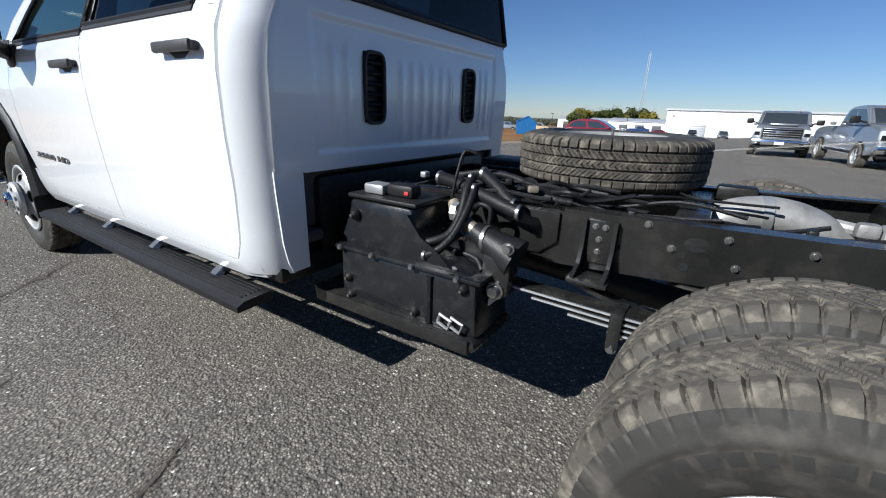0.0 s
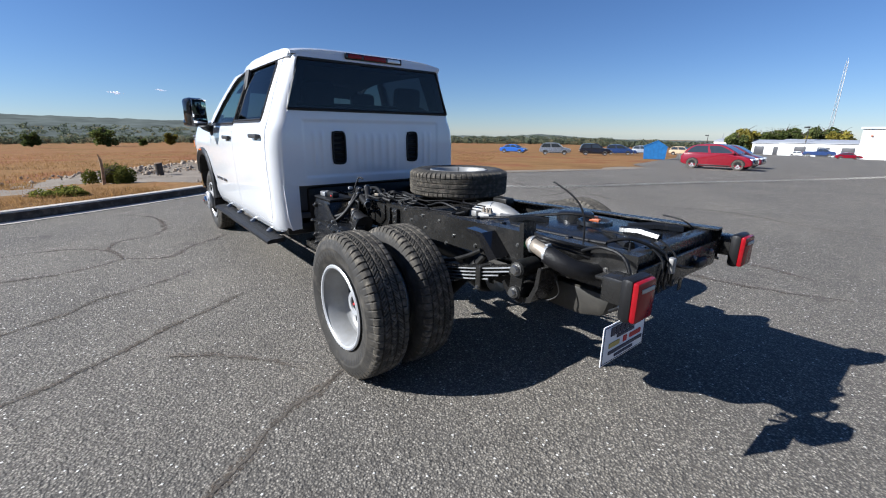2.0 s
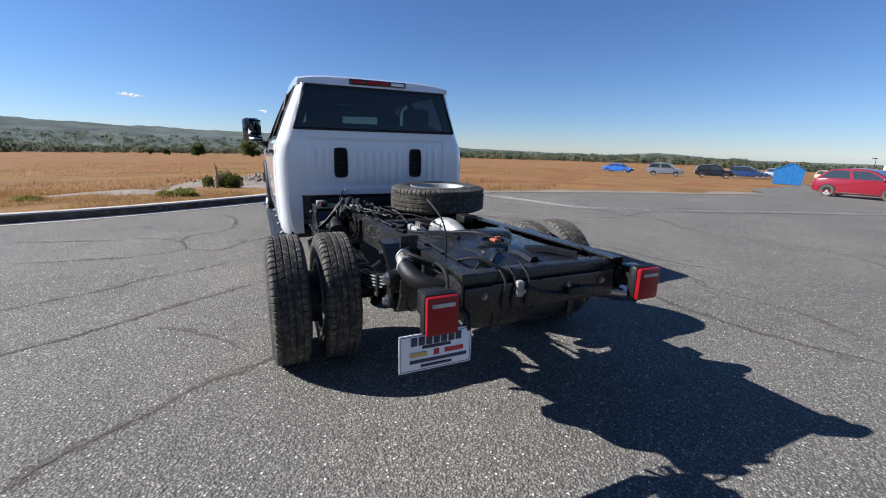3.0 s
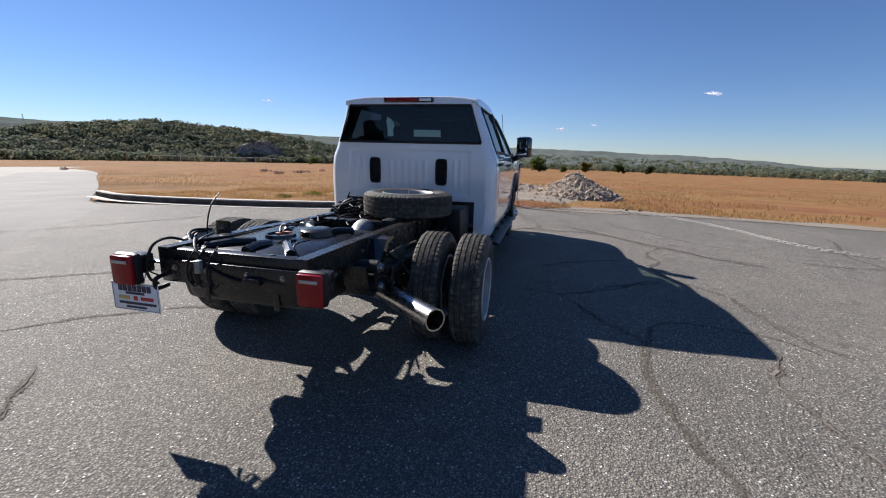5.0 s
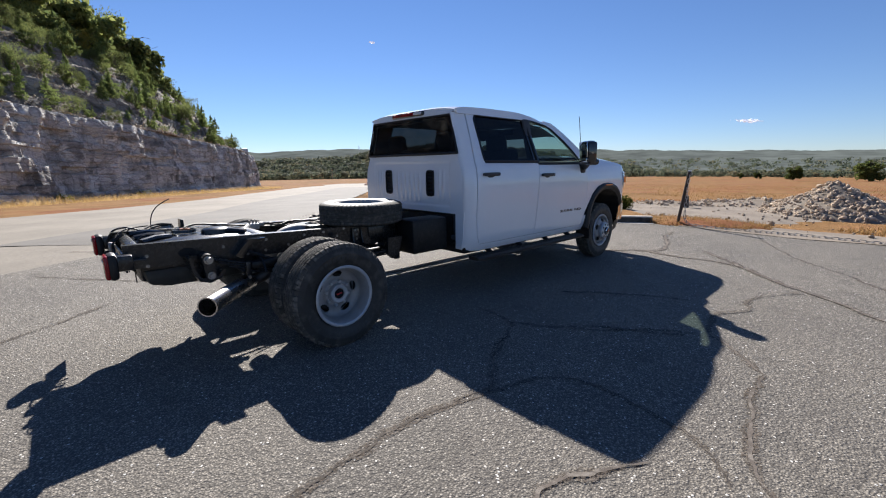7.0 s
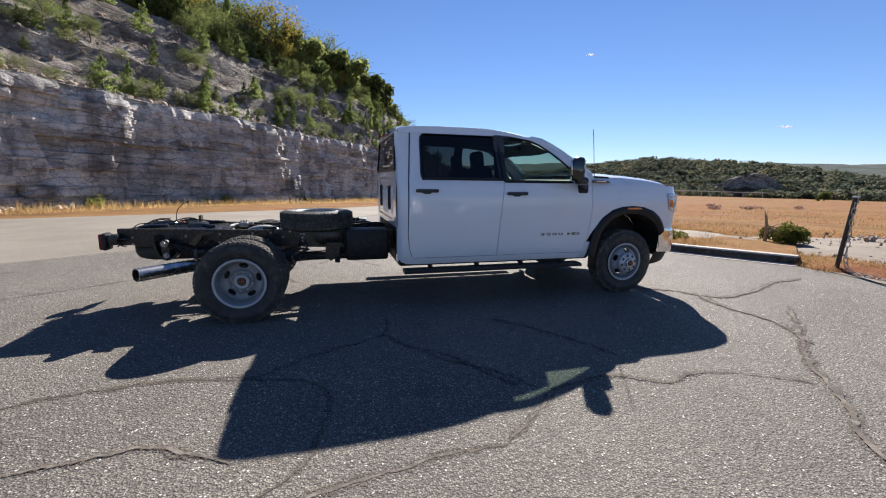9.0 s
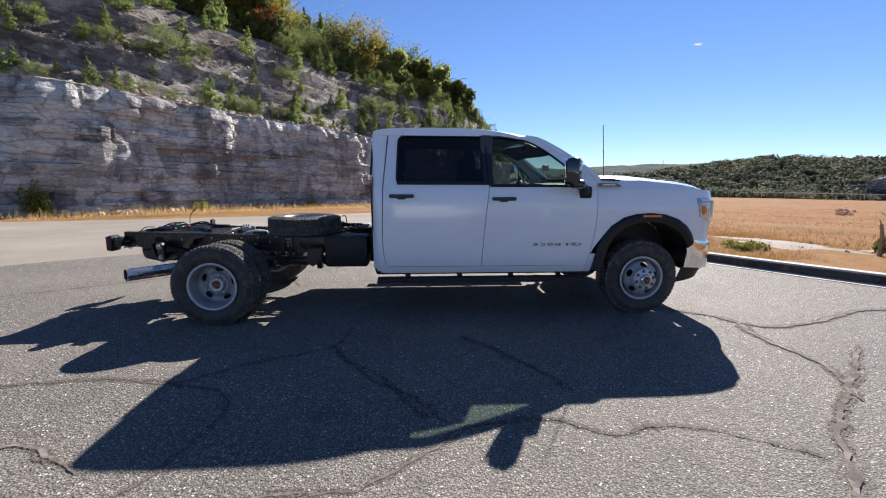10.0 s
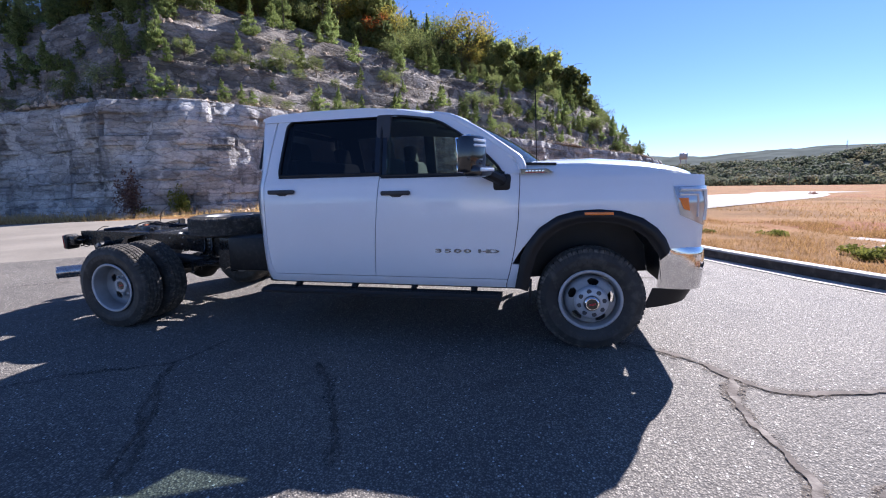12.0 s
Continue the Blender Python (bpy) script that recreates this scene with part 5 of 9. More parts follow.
    part("lamp_wire", Geo().tube(curve_points([(-1.20, yc - sg * 0.02, 0.70), (-1.17, yc - sg * 0.08, 0.67), (-1.20, yc - sg * 0.15, 0.72), (-1.15, sg * 0.36, 0.80), (-1.10, sg * 0.28, 0.88), (-0.98, sg * 0.30, 0.892)], 6), 0.0042, 8), CABLE, tl)

# cross members
for x, z, w, h in ((-1.16, 0.775, 0.07, 0.13), (-0.30, 0.76, 0.10, 0.12), (0.30, 0.74, 0.10, 0.12), (1.05, 0.70, 0.12, 0.12), (2.2, 0.57, 0.14, 0.10), (3.6, 0.54, 0.14, 0.10), (4.75, 0.56, 0.10, 0.12)):
    part("cross_member", Geo().box((x, 0, z), (w, 0.85, h), 0.012), FRAME, truck)
cm = part("rear_plate", Geo().box((-1.222, 0.02, 0.73), (0.016, 0.80, 0.12), 0.004), FRAME, truck)
for y in (-0.30, -0.1, 0.14, 0.33):
    bolt(cm, -1.231, y, 0.75, 90, 0.8)
part("tow_hook", Geo().tube(curve_points([(-1.20, 0.42, 0.70), (-1.27, 0.42, 0.69), (-1.27, 0.42, 0.64), (-1.20, 0.42, 0.64)], 5), 0.011, 8), CAST, cm)

# rear axle, differential, drive shaft
axle = part("rear_axle", Geo().tube([(0, -0.95, 0.394), (0, 0.95, 0.394)], 0.055, 16), CAST, truck, "black rear axle with differential housing")
part("differential", Geo().lathe([(0.0, -0.16), (0.07, -0.155), (0.14, -0.10), (0.165, -0.02), (0.15, 0.07), (0.09, 0.14), (0.05, 0.20), (0.0, 0.20)], 24, axis="x", centre=(0, 0.02, 0.394)), CAST, axle)
part("diff_cover", Geo().lathe([(0.0, -0.185), (0.09, -0.175), (0.13, -0.14), (0.135, -0.12)], 20, axis="x", centre=(0, 0.02, 0.394)), ALUMINIUM, axle)
part("drive_shaft", Geo().tube([(0.2, 0.02, 0.41), (2.1, 0.0, 0.53)], 0.055, 14), CAST, truck)
part("front_axle", Geo().tube([(4.37, -0.78, 0.394), (4.37, 0.78, 0.394)], 0.05, 12), CAST, truck)
part("engine_sump", Geo().box((4.1, 0, 0.62), (0.9, 0.6, 0.34), 0.08), CAST, truck)
part("gearbox", Geo().box((2.9, 0, 0.54), (1.2, 0.40, 0.22), 0.08), CAST, truck)

# fuel tank between the rails, ribbed top, straps
tank = part("fuel_tank", Geo().box((-0.74, 0.02, 0.695), (0.82, 0.70, 0.29), 0.06), TANKBLACK, truck, "black plastic fuel tank with ribbed top")
part("tank_skirt", Geo().block([(-1.13, 0.655), (-1.10, 0.545), (-0.98, 0.515), (-0.42, 0.515), (-0.38, 0.56), (-0.38, 0.655)], -0.35, 0.41, "y", 0.03), TANKSIDE, tank, "dusty lower side of the fuel tank")
for k, (x0, y0, x1, y1) in enumerate(((-1.10, 0.26, -0.90, 0.10), (-1.10, -0.26, -0.90, -0.10), (-0.40, 0.26, -0.56, 0.12), (-0.40, -0.26, -0.56, -0.12), (-1.11, 0.0, -0.92, 0.0))):
    part("tank_rib", Geo().tube([(x0, y0, 0.842), ((x0 + x1) / 2, (y0 + y1) / 2, 0.853), (x1, y1, 0.842)], 0.026, 8), TANKBLACK, tank)
part("tank_cap", Geo().lathe([(0.0, 0.882), (0.085, 0.882), (0.10, 0.872), (0.105, 0.84)], 28, axis="z", centre=(-0.58, -0.10, 0)), TANKBLACK, tank)
part("lock_ring", Geo().lathe([(0.06, 0.860), (0.075, 0.876), (0.085, 0.876), (0.09, 0.855)], 28, axis="z", centre=(-0.78, 0.02, 0)), TANKBLACK, tank)
part("fuel_connector", Geo().box((-0.78, 0.02, 0.876), (0.060, 0.028, 0.018), 0.006).box((-0.755, -0.015, 0.880), (0.024, 0.040, 0.012), 0.004), ORANGE, tank, "orange fuel pump connector")
part("fuel_pipe", Geo().tube(curve_points([(-0.78, 0.02, 0.885), (-0.68, 0.08, 0.90), (-0.50, 0.16, 0.872), (-0.25, 0.26, 0.83), (0.05, 0.30, 0.79)], 8), 0.008, 8), CABLE, tank)
for y in (-0.20, 0.22):
    part("tank_strap", Geo().box((-1.155, y, 0.70), (0.006, 0.035, 0.30), 0.002), FRAME, tank)
tank.location.z = -0.006
# silver heat shield and canister in front of the tank
can = part("silver_pipe", Geo().tube(curve_points([(0.34, 0.04, 0.63), (0.27, 0.03, 0.73), (0.18, 0.02, 0.795), (0.07, 0.0, 0.812), (-0.04, -0.02, 0.785), (-0.14, -0.04, 0.71), (-0.20, -0.05, 0.63)], 7), 0.066, 24), ALUMINIUM, truck, "dull silver pipe arching over the axle between the rails")
part("side_pipe", Geo().tube(curve_points([(-0.11, -0.04, 0.80), (-0.22, 0.04, 0.80), (-0.30, 0.18, 0.84), (-0.24, 0.28, 0.86)], 6), 0.022, 10), ALUMINIUM, can)
part("pipe_strap", Geo().lathe([(0.066, 0.02), (0.071, 0.02), (0.071, 0.05), (0.066, 0.05)], 24, True, axis="x").moved(pose(0.06, 0.0, 0.811, 0, 4, 10)), GALV, can)
can.location = (0, -0.11, -0.040)
vb = part("valve_block", Geo().box((-0.18, 0.22, 0.845), (0.10, 0.07, 0.06), 0.012).box((-0.10, 0.24, 0.86), (0.05, 0.04, 0.04), 0.01), ALUMINIUM, truck)
for k in range(3):
    part("fitting", Geo().lathe([(0.0, 0.03), (0.008, 0.03), (0.010, 0.0)], 8, axis="z", centre=(-0.21 + 0.03 * k, 0.22, 0.875)), BRASS, vb)
vb.location.z = -0.035
part("valve_block", Geo().box((0.18, -0.30, 0.81), (0.14, 0.09, 0.06), 0.012), CAST, truck)

# wiring looms inside the rails
rnd = random.Random(4)
loom = part("wiring_loom", Geo().tube(curve_points([(1.45, 0.38, 0.83), (1.1, 0.30, 0.815), (0.7, 0.27, 0.810), (0.3, 0.31, 0.805), (-0.1, 0.28, 0.825), (-0.45, 0.31, 0.855), (-0.8, 0.33, 0.868), (-1.05, 0.36, 0.885)], 8), 0.0085, 8), CABLE, truck, "black corrugated wiring loom")
for k in range(11):
    x0 = 1.42 - rnd.random() * 0.5
    y0 = 0.05 + rnd.random() * 0.34
    pts = [(x0, y0, 0.805 + rnd.random() * 0.06)]
    for q in range(5):
        p = pts[-1]
        pts.append((p[0] - 0.10 - rnd.random() * 0.15, max(-0.36, min(0.40, p[1] + (rnd.random() - 0.5) * 0.22)), 0.800 + rnd.random() * 0.055))
    part("cable", Geo().tube(curve_points(pts, 6), rnd.choice([0.004, 0.005, 0.007, 0.010]), 7), CABLE, loom)
for k in range(9):
    part("loom_clip", Geo().box((0.9 - 0.22 * k, 0.34 + 0.02 * math.sin(k), rail_top(0.9 - 0.22 * k) + 0.025), (0.022, 0.034, 0.022), 0.004), PLASTIC, loom)
part("rear_loom", Geo().tube(curve_points([(-1.05, 0.36, 0.892), (-1.12, 0.30, 0.91), (-1.20, 0.22, 0.87), (-1.235, 0.10, 0.79), (-1.24, -0.06, 0.745), (-1.235, -0.20, 0.76), (-1.22, -0.36, 0.74), (-1.22, -0.46, 0.71)], 7), 0.007, 8), CABLE, loom)
for k, y in enumerate((0.24, 0.19, 0.12)):
    part("hanging_wire", Geo().tube(curve_points([(-1.16, y, 0.89), (-1.235, y - 0.005, 0.83), (-1.238, y + 0.01, 0.74), (-1.232, y - 0.02, 0.69), (-1.225, y - 0.05, 0.72)], 6), 0.005, 7), CABLE, loom)
part("plug", Geo().box((-1.245, 0.17, 0.80), (0.03, 0.035, 0.07), 0.008), ALUMINIUM, loom)
part("plug", Geo().box((-1.245, -0.14, 0.755), (0.04, 0.10, 0.035), 0.010), PLASTIC, loom)
part("hoop_hose", Geo().tube(curve_points([(-1.00, 0.46, 0.86), (-1.10, 0.485, 0.90), (-1.20, 0.49, 0.88), (-1.245, 0.50, 0.78), (-1.225, 0.51, 0.70), (-1.18, 0.51, 0.66)], 8), 0.0075, 8), CABLE, loom)
# upright brake-line whip bound to the left rail
part("spare_whip", Geo().tube(curve_points([(-0.95, 0.38, 0.85), (-0.948, 0.378, 0.94), (-0.93, 0.378, 1.01), (-0.89, 0.388, 1.065), (-0.83, 0.402, 1.105), (-0.79, 0.410, 1.125)], 7), 0.0042, 7), CABLE, loom, "thin black upright cable end")
loom.location.z = -0.030

# filler neck on the outside of the left rail
fn = part("filler_neck", Geo().tube(curve_points([(-0.775, 0.515, 0.825), (-0.83, 0.545, 0.822), (-0.90, 0.558, 0.806)], 6), 0.031, 16), BRASS, truck, "bare metal filler neck with woven sleeve")
for cx, cy, cz in ((-0.90, 0.558, 0.806), (-0.80, 0.530, 0.824)):
    part("clamp", Geo().lathe([(0.030, -0.009), (0.040, -0.006), (0.040, 0.006), (0.030, 0.009)], 18, True, axis="x", centre=(cx, cy, cz)), GALV, fn)
part("clamp_screw", Geo().box((-0.90, 0.560, 0.848), (0.016, 0.030, 0.012), 0.003), GALV, fn)
part("woven_sleeve", Geo().tube(curve_points([(-0.895, 0.558, 0.806), (-0.95, 0.552, 0.788), (-1.00, 0.525, 0.765), (-1.04, 0.47, 0.748), (-1.06, 0.40, 0.740)], 7), 0.040, 16), CABLE, fn)
for k in range(3):
    part("vent_hose", Geo().tube(curve_points([(-0.78, 0.50 + 0.01 * k, 0.865 - 0.012 * k), (-0.86, 0.545, 0.872 - 0.016 * k), (-0.94, 0.52 - 0.02 * k, 0.862 - 0.02 * k), (-1.02, 0.43, 0.835 - 0.02 * k)], 6), 0.008 - 0.001 * k, 8), CABLE, fn)
part("green_tag", Geo().box((-0.745, 0.485, 0.80), (0.016, 0.004, 0.03), 0.001), GREENTAG, fn)
part("plate_bracket", Geo().prism([(-0.70, 0.72), (-0.70, 0.90), (-0.725, 0.91), (-0.735, 0.72)], 0.434, 0.52), FRAME, fn)
part("drain_wire", Geo().tube(curve_points([(-0.84, 0.50, 0.76), (-0.90, 0.50, 0.70), (-0.93, 0.50, 0.62), (-0.87, 0.52, 0.575), (-0.78, 0.52, 0.585)], 6), 0.004, 7), CAST, fn)

# fluid tank and hoses behind the cab's left corner
bt = part("fluid_tank", Geo().block([(1.42, 0.37), (1.42, 0.588), (0.815, 0.588), (0.805, 0.37)], 0.455, 0.702, "y", 0.030), TANKBLACK, truck, "black moulded fluid tank with fittings behind the cab")
part("tank_upper", Geo().block([(1.412, 0.586), (1.375, 0.630), (1.362, 0.782), (1.075, 0.782), (1.060, 0.680), (0.985, 0.640), (0.90, 0.622), (0.825, 0.586)], 0.470, 0.695, "y", 0.022), TANKBLACK, bt)
part("tank_lid", Geo().box((1.215, 0.585, 0.791), (0.31, 0.215, 0.016), 0.006), PLASTIC, bt)
part("tank_seam", Geo().box((1.115, 0.58, 0.588), (0.635, 0.262, 0.016), 0.006), TANKBLACK, bt)
for x in (1.40, 1.24, 1.06, 0.88):
    part("seam_screw", Geo().lathe([(0.0, 0.012), (0.008, 0.012), (0.012, 0.004), (0.012, 0.0)], 10).moved(Matrix.Translation((x, 0.711, 0.588))), ZINC, bt)
part("tray", Geo().block([(1.57, 0.395), (0.86, 0.395), (0.80, 0.385), (0.795, 0.352), (0.83, 0.335), (1.55, 0.335)], 0.43, 0.722, "y", 0.018), FRAME, bt)
part("tray_lip", Geo().box((1.18, 0.725, 0.365), (0.72, 0.010, 0.052), 0.004), FRAME, bt)
part("sensor", Geo().box((1.275, 0.625, 0.818), (0.090, 0.070, 0.036), 0.008), GALV, bt)
part("sensor", Geo().box((1.17, 0.615, 0.822), (0.115, 0.060, 0.044), 0.012), PLASTIC, bt)
part("sensor_dot", Geo().box((1.135, 0.647, 0.818), (0.018, 0.004, 0.012), 0.001), SIGNRED, bt)
part("seam_label", Geo().box((0.803, 0.60, 0.50), (0.004, 0.06, 0.024)), SIGNWHITE, bt)
part("tank_rib", Geo().tube([(0.99, 0.702, 0.40), (0.99, 0.703, 0.57)], 0.014, 8), TANKBLACK, bt)
for x, z in ((1.325, 0.725), (1.37, 0.47), (1.36, 0.40), (1.05, 0.42), (0.86, 0.555)):
    boss = part("stud", Geo().lathe([(0.0, 0.020), (0.010, 0.020), (0.019, 0.012), (0.022, 0.0)], 14).moved(Matrix.Translation((x, 0.698, z))), CAST, bt)
    part("stud_pin", Geo().lathe([(0.0, 0.028), (0.005, 0.028), (0.006, 0.018)], 8).moved(Matrix.Translation((x, 0.698, z))), ZINC, boss)
for x in (0.90, 0.945):
    part("bracket", Geo().tube([(x, 0.716, 0.42), (x - 0.045, 0.722, 0.408), (x - 0.055, 0.722, 0.440), (x - 0.01, 0.718, 0.452), (x, 0.716, 0.42)], 0.006, 6), GALV, bt)
hoses = [([(1.07, 0.665, 0.664), (1.02, 0.66, 0.672), (0.97, 0.62, 0.70), (0.96, 0.57, 0.76), (0.97, 0.52, 0.83), (0.98, 0.47, 0.87)], 0.016),
         ([(1.02, 0.69, 0.632), (0.98, 0.675, 0.655), (0.95, 0.63, 0.70), (0.94, 0.56, 0.78), (0.95, 0.50, 0.84)], 0.014),
         ([(1.16, 0.40, 0.842), (1.06, 0.44, 0.838), (0.95, 0.48, 0.822), (0.84, 0.51, 0.800), (0.77, 0.52, 0.785)], 0.024),
         ([(0.96, 0.42, 0.880), (0.88, 0.46, 0.845), (0.80, 0.50, 0.800)], 0.022),
         ([(1.12, 0.33, 0.850), (0.98, 0.34, 0.875), (0.84, 0.38, 0.868), (0.72, 0.41, 0.828), (0.64, 0.40, 0.818)], 0.013),
         ([(1.04, 0.50, 0.80), (1.03, 0.49, 0.88), (1.02, 0.46, 0.955), (0.98, 0.44, 0.950)], 0.006),
         ([(0.93, 0.53, 0.77), (0.90, 0.55, 0.80), (0.86, 0.55, 0.79), (0.86, 0.55, 0.74)], 0.009),
         ([(1.10, 0.60, 0.66), (0.98, 0.60, 0.64), (0.88, 0.60, 0.63), (0.84, 0.62, 0.60)], 0.010)]
for pts, r in hoses:
    hose = part("hose", Geo().tube(curve_points(pts, 7), r, 12), CABLE, bt)
    if r > 0.013:
        for e in (0, -1):
            part("hose_clamp", Geo().lathe([(r, -0.007), (r + 0.004, -0.005), (r + 0.004, 0.005), (r, 0.007)], 14, True, axis="x", centre=pts[e]), ZINC, hose)
for k in range(9):
    x0, y0 = 1.34 - 0.55 * rnd.random(), 0.26 + 0.22 * rnd.random()
    pts = [(x0, y0, 0.80 + 0.04 * rnd.random())]
    for q in range(4):
        p = pts[-1]
        pts.append((p[0] - 0.05 - 0.08 * rnd.random(), min(0.54, max(0.24, p[1] + 0.16 * (rnd.random() - 0.5))), 0.81 + 0.055 * rnd.random()))
    part("wire", Geo().tube(curve_points(pts, 6), rnd.choice([0.004, 0.006, 0.008]), 7), CABLE, bt)
for k in range(5):
    part("wire_plug", Geo().box((1.20 - 0.11 * k, 0.36 + 0.14 * rnd.random(), 0.835 + 0.03 * rnd.random()), (0.035, 0.025, 0.022), 0.005, Matrix.Rotation(rnd.random() * 3, 3, "Z")), (GALV, PLASTIC, ALUMINIUM, PLASTIC, BRASS)[k], bt)
part("elbow_pipe", Geo().tube(curve_points([(1.03, 0.50, 0.775), (1.00, 0.53, 0.755), (0.95, 0.555, 0.730), (0.885, 0.565, 0.705)], 6), 0.024, 14), BRASS, bt, "weathered metal pipe")
part("elbow_nut", Geo().lathe([(0.024, -0.016), (0.036, -0.012), (0.036, 0.012), (0.024, 0.016)], 8, True, axis="x", centre=(1.00, 0.53, 0.755)), GALV, bt)
part("cone_boot", Geo().tube([(0.905, 0.565, 0.712), (0.82, 0.57, 0.675), (0.745, 0.57, 0.645)], 0.034, 18, taper=0.070), PLASTIC, bt)
part("boot_strap", Geo().lathe([(0.044, -0.006), (0.049, -0.006), (0.049, 0.006), (0.044, 0.006)], 18, True, axis="x", centre=(0.855, 0.568, 0.690)), ZINC, bt)
part("side_bracket", Geo().block([(0.84, 0.66), (0.74, 0.64), (0.745, 0.53), (0.80, 0.505), (0.84, 0.56)], 0.56, 0.625, "y", 0.008), FRAME, bt)
bolt(bt, 0.785, 0.626, 0.545, 0, 1.6)
bolt(bt, 0.745, 0.640, 0.700, 0, 1.1)
# right-hand box and hangers behind the cab
rb = part("battery_box", Geo().box((1.22, -0.585, 0.665), (0.46, 0.27, 0.34), 0.03), CAST, truck, "black box hung beside the right rail")
part("box_bracket", Geo().box((0.90, -0.52, 0.56), (0.06, 0.12, 0.22), 0.012), FRAME, rb)
part("cab_mount", Geo().box((1.40, -0.50, 0.70), (0.12, 0.20, 0.12), 0.02), CAST, rb)
part("cab_mount", Geo().box((1.42, 0.40, 0.72), (0.12, 0.14, 0.12), 0.02), CAST, bt)
part("under_cab_block", Geo().box((1.62, 0, 0.66), (0.16, 1.36, 0.36), 0.04), CAST, truck)
# exhaust on the right: pipe over the axle and a polished tip
TIP_A, TIP_B = Vector((-0.48, -0.49, 0.476)), Vector((-0.885, -0.968, 0.484))
ex = part("exhaust_pipe", Geo().tube(curve_points([(1.2, -0.30, 0.50), (0.6, -0.34, 0.50), (0.25, -0.47, 0.56), (-0.05, -0.51, 0.58), (-0.27, -0.50, 0.55), (-0.40, -0.475, 0.49), TIP_A], 8), 0.050, 16), DARKPIPE, truck, "exhaust pipe with polished tip")
part("exhaust_tip", Geo().tube([TIP_A, TIP_B], 0.062, 28, False).tube([TIP_B.lerp(TIP_A, 0.004), TIP_A], 0.058, 28, False), POLISHED, ex)
part("tip_lip", Geo().lathe([(0.056, -0.004), (0.064, -0.004), (0.064, 0.004), (0.056, 0.004)], 24, True).moved(look(TIP_B, TIP_A) @ pose(0, 0, 0, 90)), POLISHED, ex)
part("tip_inside", Geo().lathe([(0.0, 0.0), (0.057, 0.0)], 20).moved(look(TIP_B.lerp(TIP_A, 0.5), TIP_A) @ pose(0, 0, 0, 90)), DOORDARK, ex)
part("hanger", Geo().tube([(-0.40, -0.67, 0.57), (-0.40, -0.60, 0.66), (-0.40, -0.44, 0.70)], 0.008, 7), CAST, ex)
part("rear_pipe_cover", Geo().box((-0.35, -0.55, 0.62), (0.26, 0.10, 0.06), 0.02), CAST, ex)

# spare wheel lying on the rails
spare = part("spare_wheel", REAR_RIM, STEEL, None)
spare.matrix_world = pose(0.69, -0.285, 0.915, 90, 0, 10) @ Matrix.Diagonal((1, 0.96, 1, 1))
tagged(spare, "spare wheel with black tyre laid flat on the chassis rails", "wheel")
part("tyre", TYRE, RUBBER, spare, "new black tyre with blocky tread")
part("hold_down_stud", Geo().tube([(0, -0.10, 0), (0, 0.12, 0)], 0.006, 8), ZINC, spare)

# dealer plate hanging under the left tail lamp
plate = thing("hanging_plate", "white metal advertising plate wired under the tail lamp", "sign", pose(-1.275, 0.560, 0.578, 0, 0, 0))
board_ = part("plate_board", Geo().box((0, 0, 0), (0.004, 0.305, 0.155), 0.0018), SIGNWHITE, plate)
part("border", Geo().tube([(-0.003, -0.146, -0.071), (-0.003, 0.146, -0.071), (-0.003, 0.146, 0.071), (-0.003, -0.146, 0.071), (-0.003, -0.146, -0.071)], 0.0012, 5), SIGNINK, board_)
for k in range(7):
    part("print_bar", Geo().box((-0.004, 0.093 - 0.031 * k, 0.048), (0.003, 0.024, 0.034)), SIGNINK, board_)
part("print_bar", Geo().box((-0.004, 0.0, 0.021), (0.003, 0.12, 0.012)), SIGNINK, board_)
part("print_shape", Geo().box((-0.004, 0.075, -0.006), (0.003, 0.07, 0.018)), SIGNGOLD, board_)
part("print_shape", Geo().box((-0.004, 0.0, -0.006), (0.003, 0.022, 0.024)), SIGNRED, board_)
part("print_shape", Geo().box((-0.004, -0.075, -0.006), (0.003, 0.08, 0.018)), SIGNRED, board_)
part("print_bar", Geo().box((-0.004, -0.01, -0.035), (0.003, 0.24, 0.013)), SIGNINK, board_)
part("print_bar", Geo().box((-0.004, 0.0, -0.056), (0.003, 0.13, 0.010)), SIGNINK, board_)
part("tie_wire", Geo().tube([(0, 0.04, 0.07), (0.03, 0.02, 0.13), (0.06, -0.02, 0.19)], 0.0025, 5), GALV, plate)
part("tie_wire", Geo().tube([(0, -0.06, 0.07), (0.03, -0.05, 0.13), (0.06, -0.04, 0.19)], 0.0025, 5), GALV, plate)


# ---- ground, pavement, road, kerb ----
def polar(rs, seg, h, drop):
    g = Geo()
    for r in rs:
        for k in range(seg):
            a = 2 * math.pi * k / seg
            x, y = 2 + r * math.cos(a), r * math.sin(a)
            g.v.append((x, y, h(x, y) - drop))
    for i in range(len(rs) - 1):
        for k in range(seg):
            g.f.append((i * seg + k, (i + 1) * seg + k, (i + 1) * seg + (k + 1) % seg, i * seg + (k + 1) % seg))
    return g


ground = part("ground", polar([0.01, 2, 4, 6, 8, 10, 13, 17, 22, 28, 36, 46, 60, 80, 105, 130, 150, 180, 220, 260, 300, 380, 520, 800, 1400, 2600, 4200], 144, land, 0.045), FIELD, None, "dry golden grass field reaching to wooded hills", 60)
tagged(ground, category="ground", kind="structure")

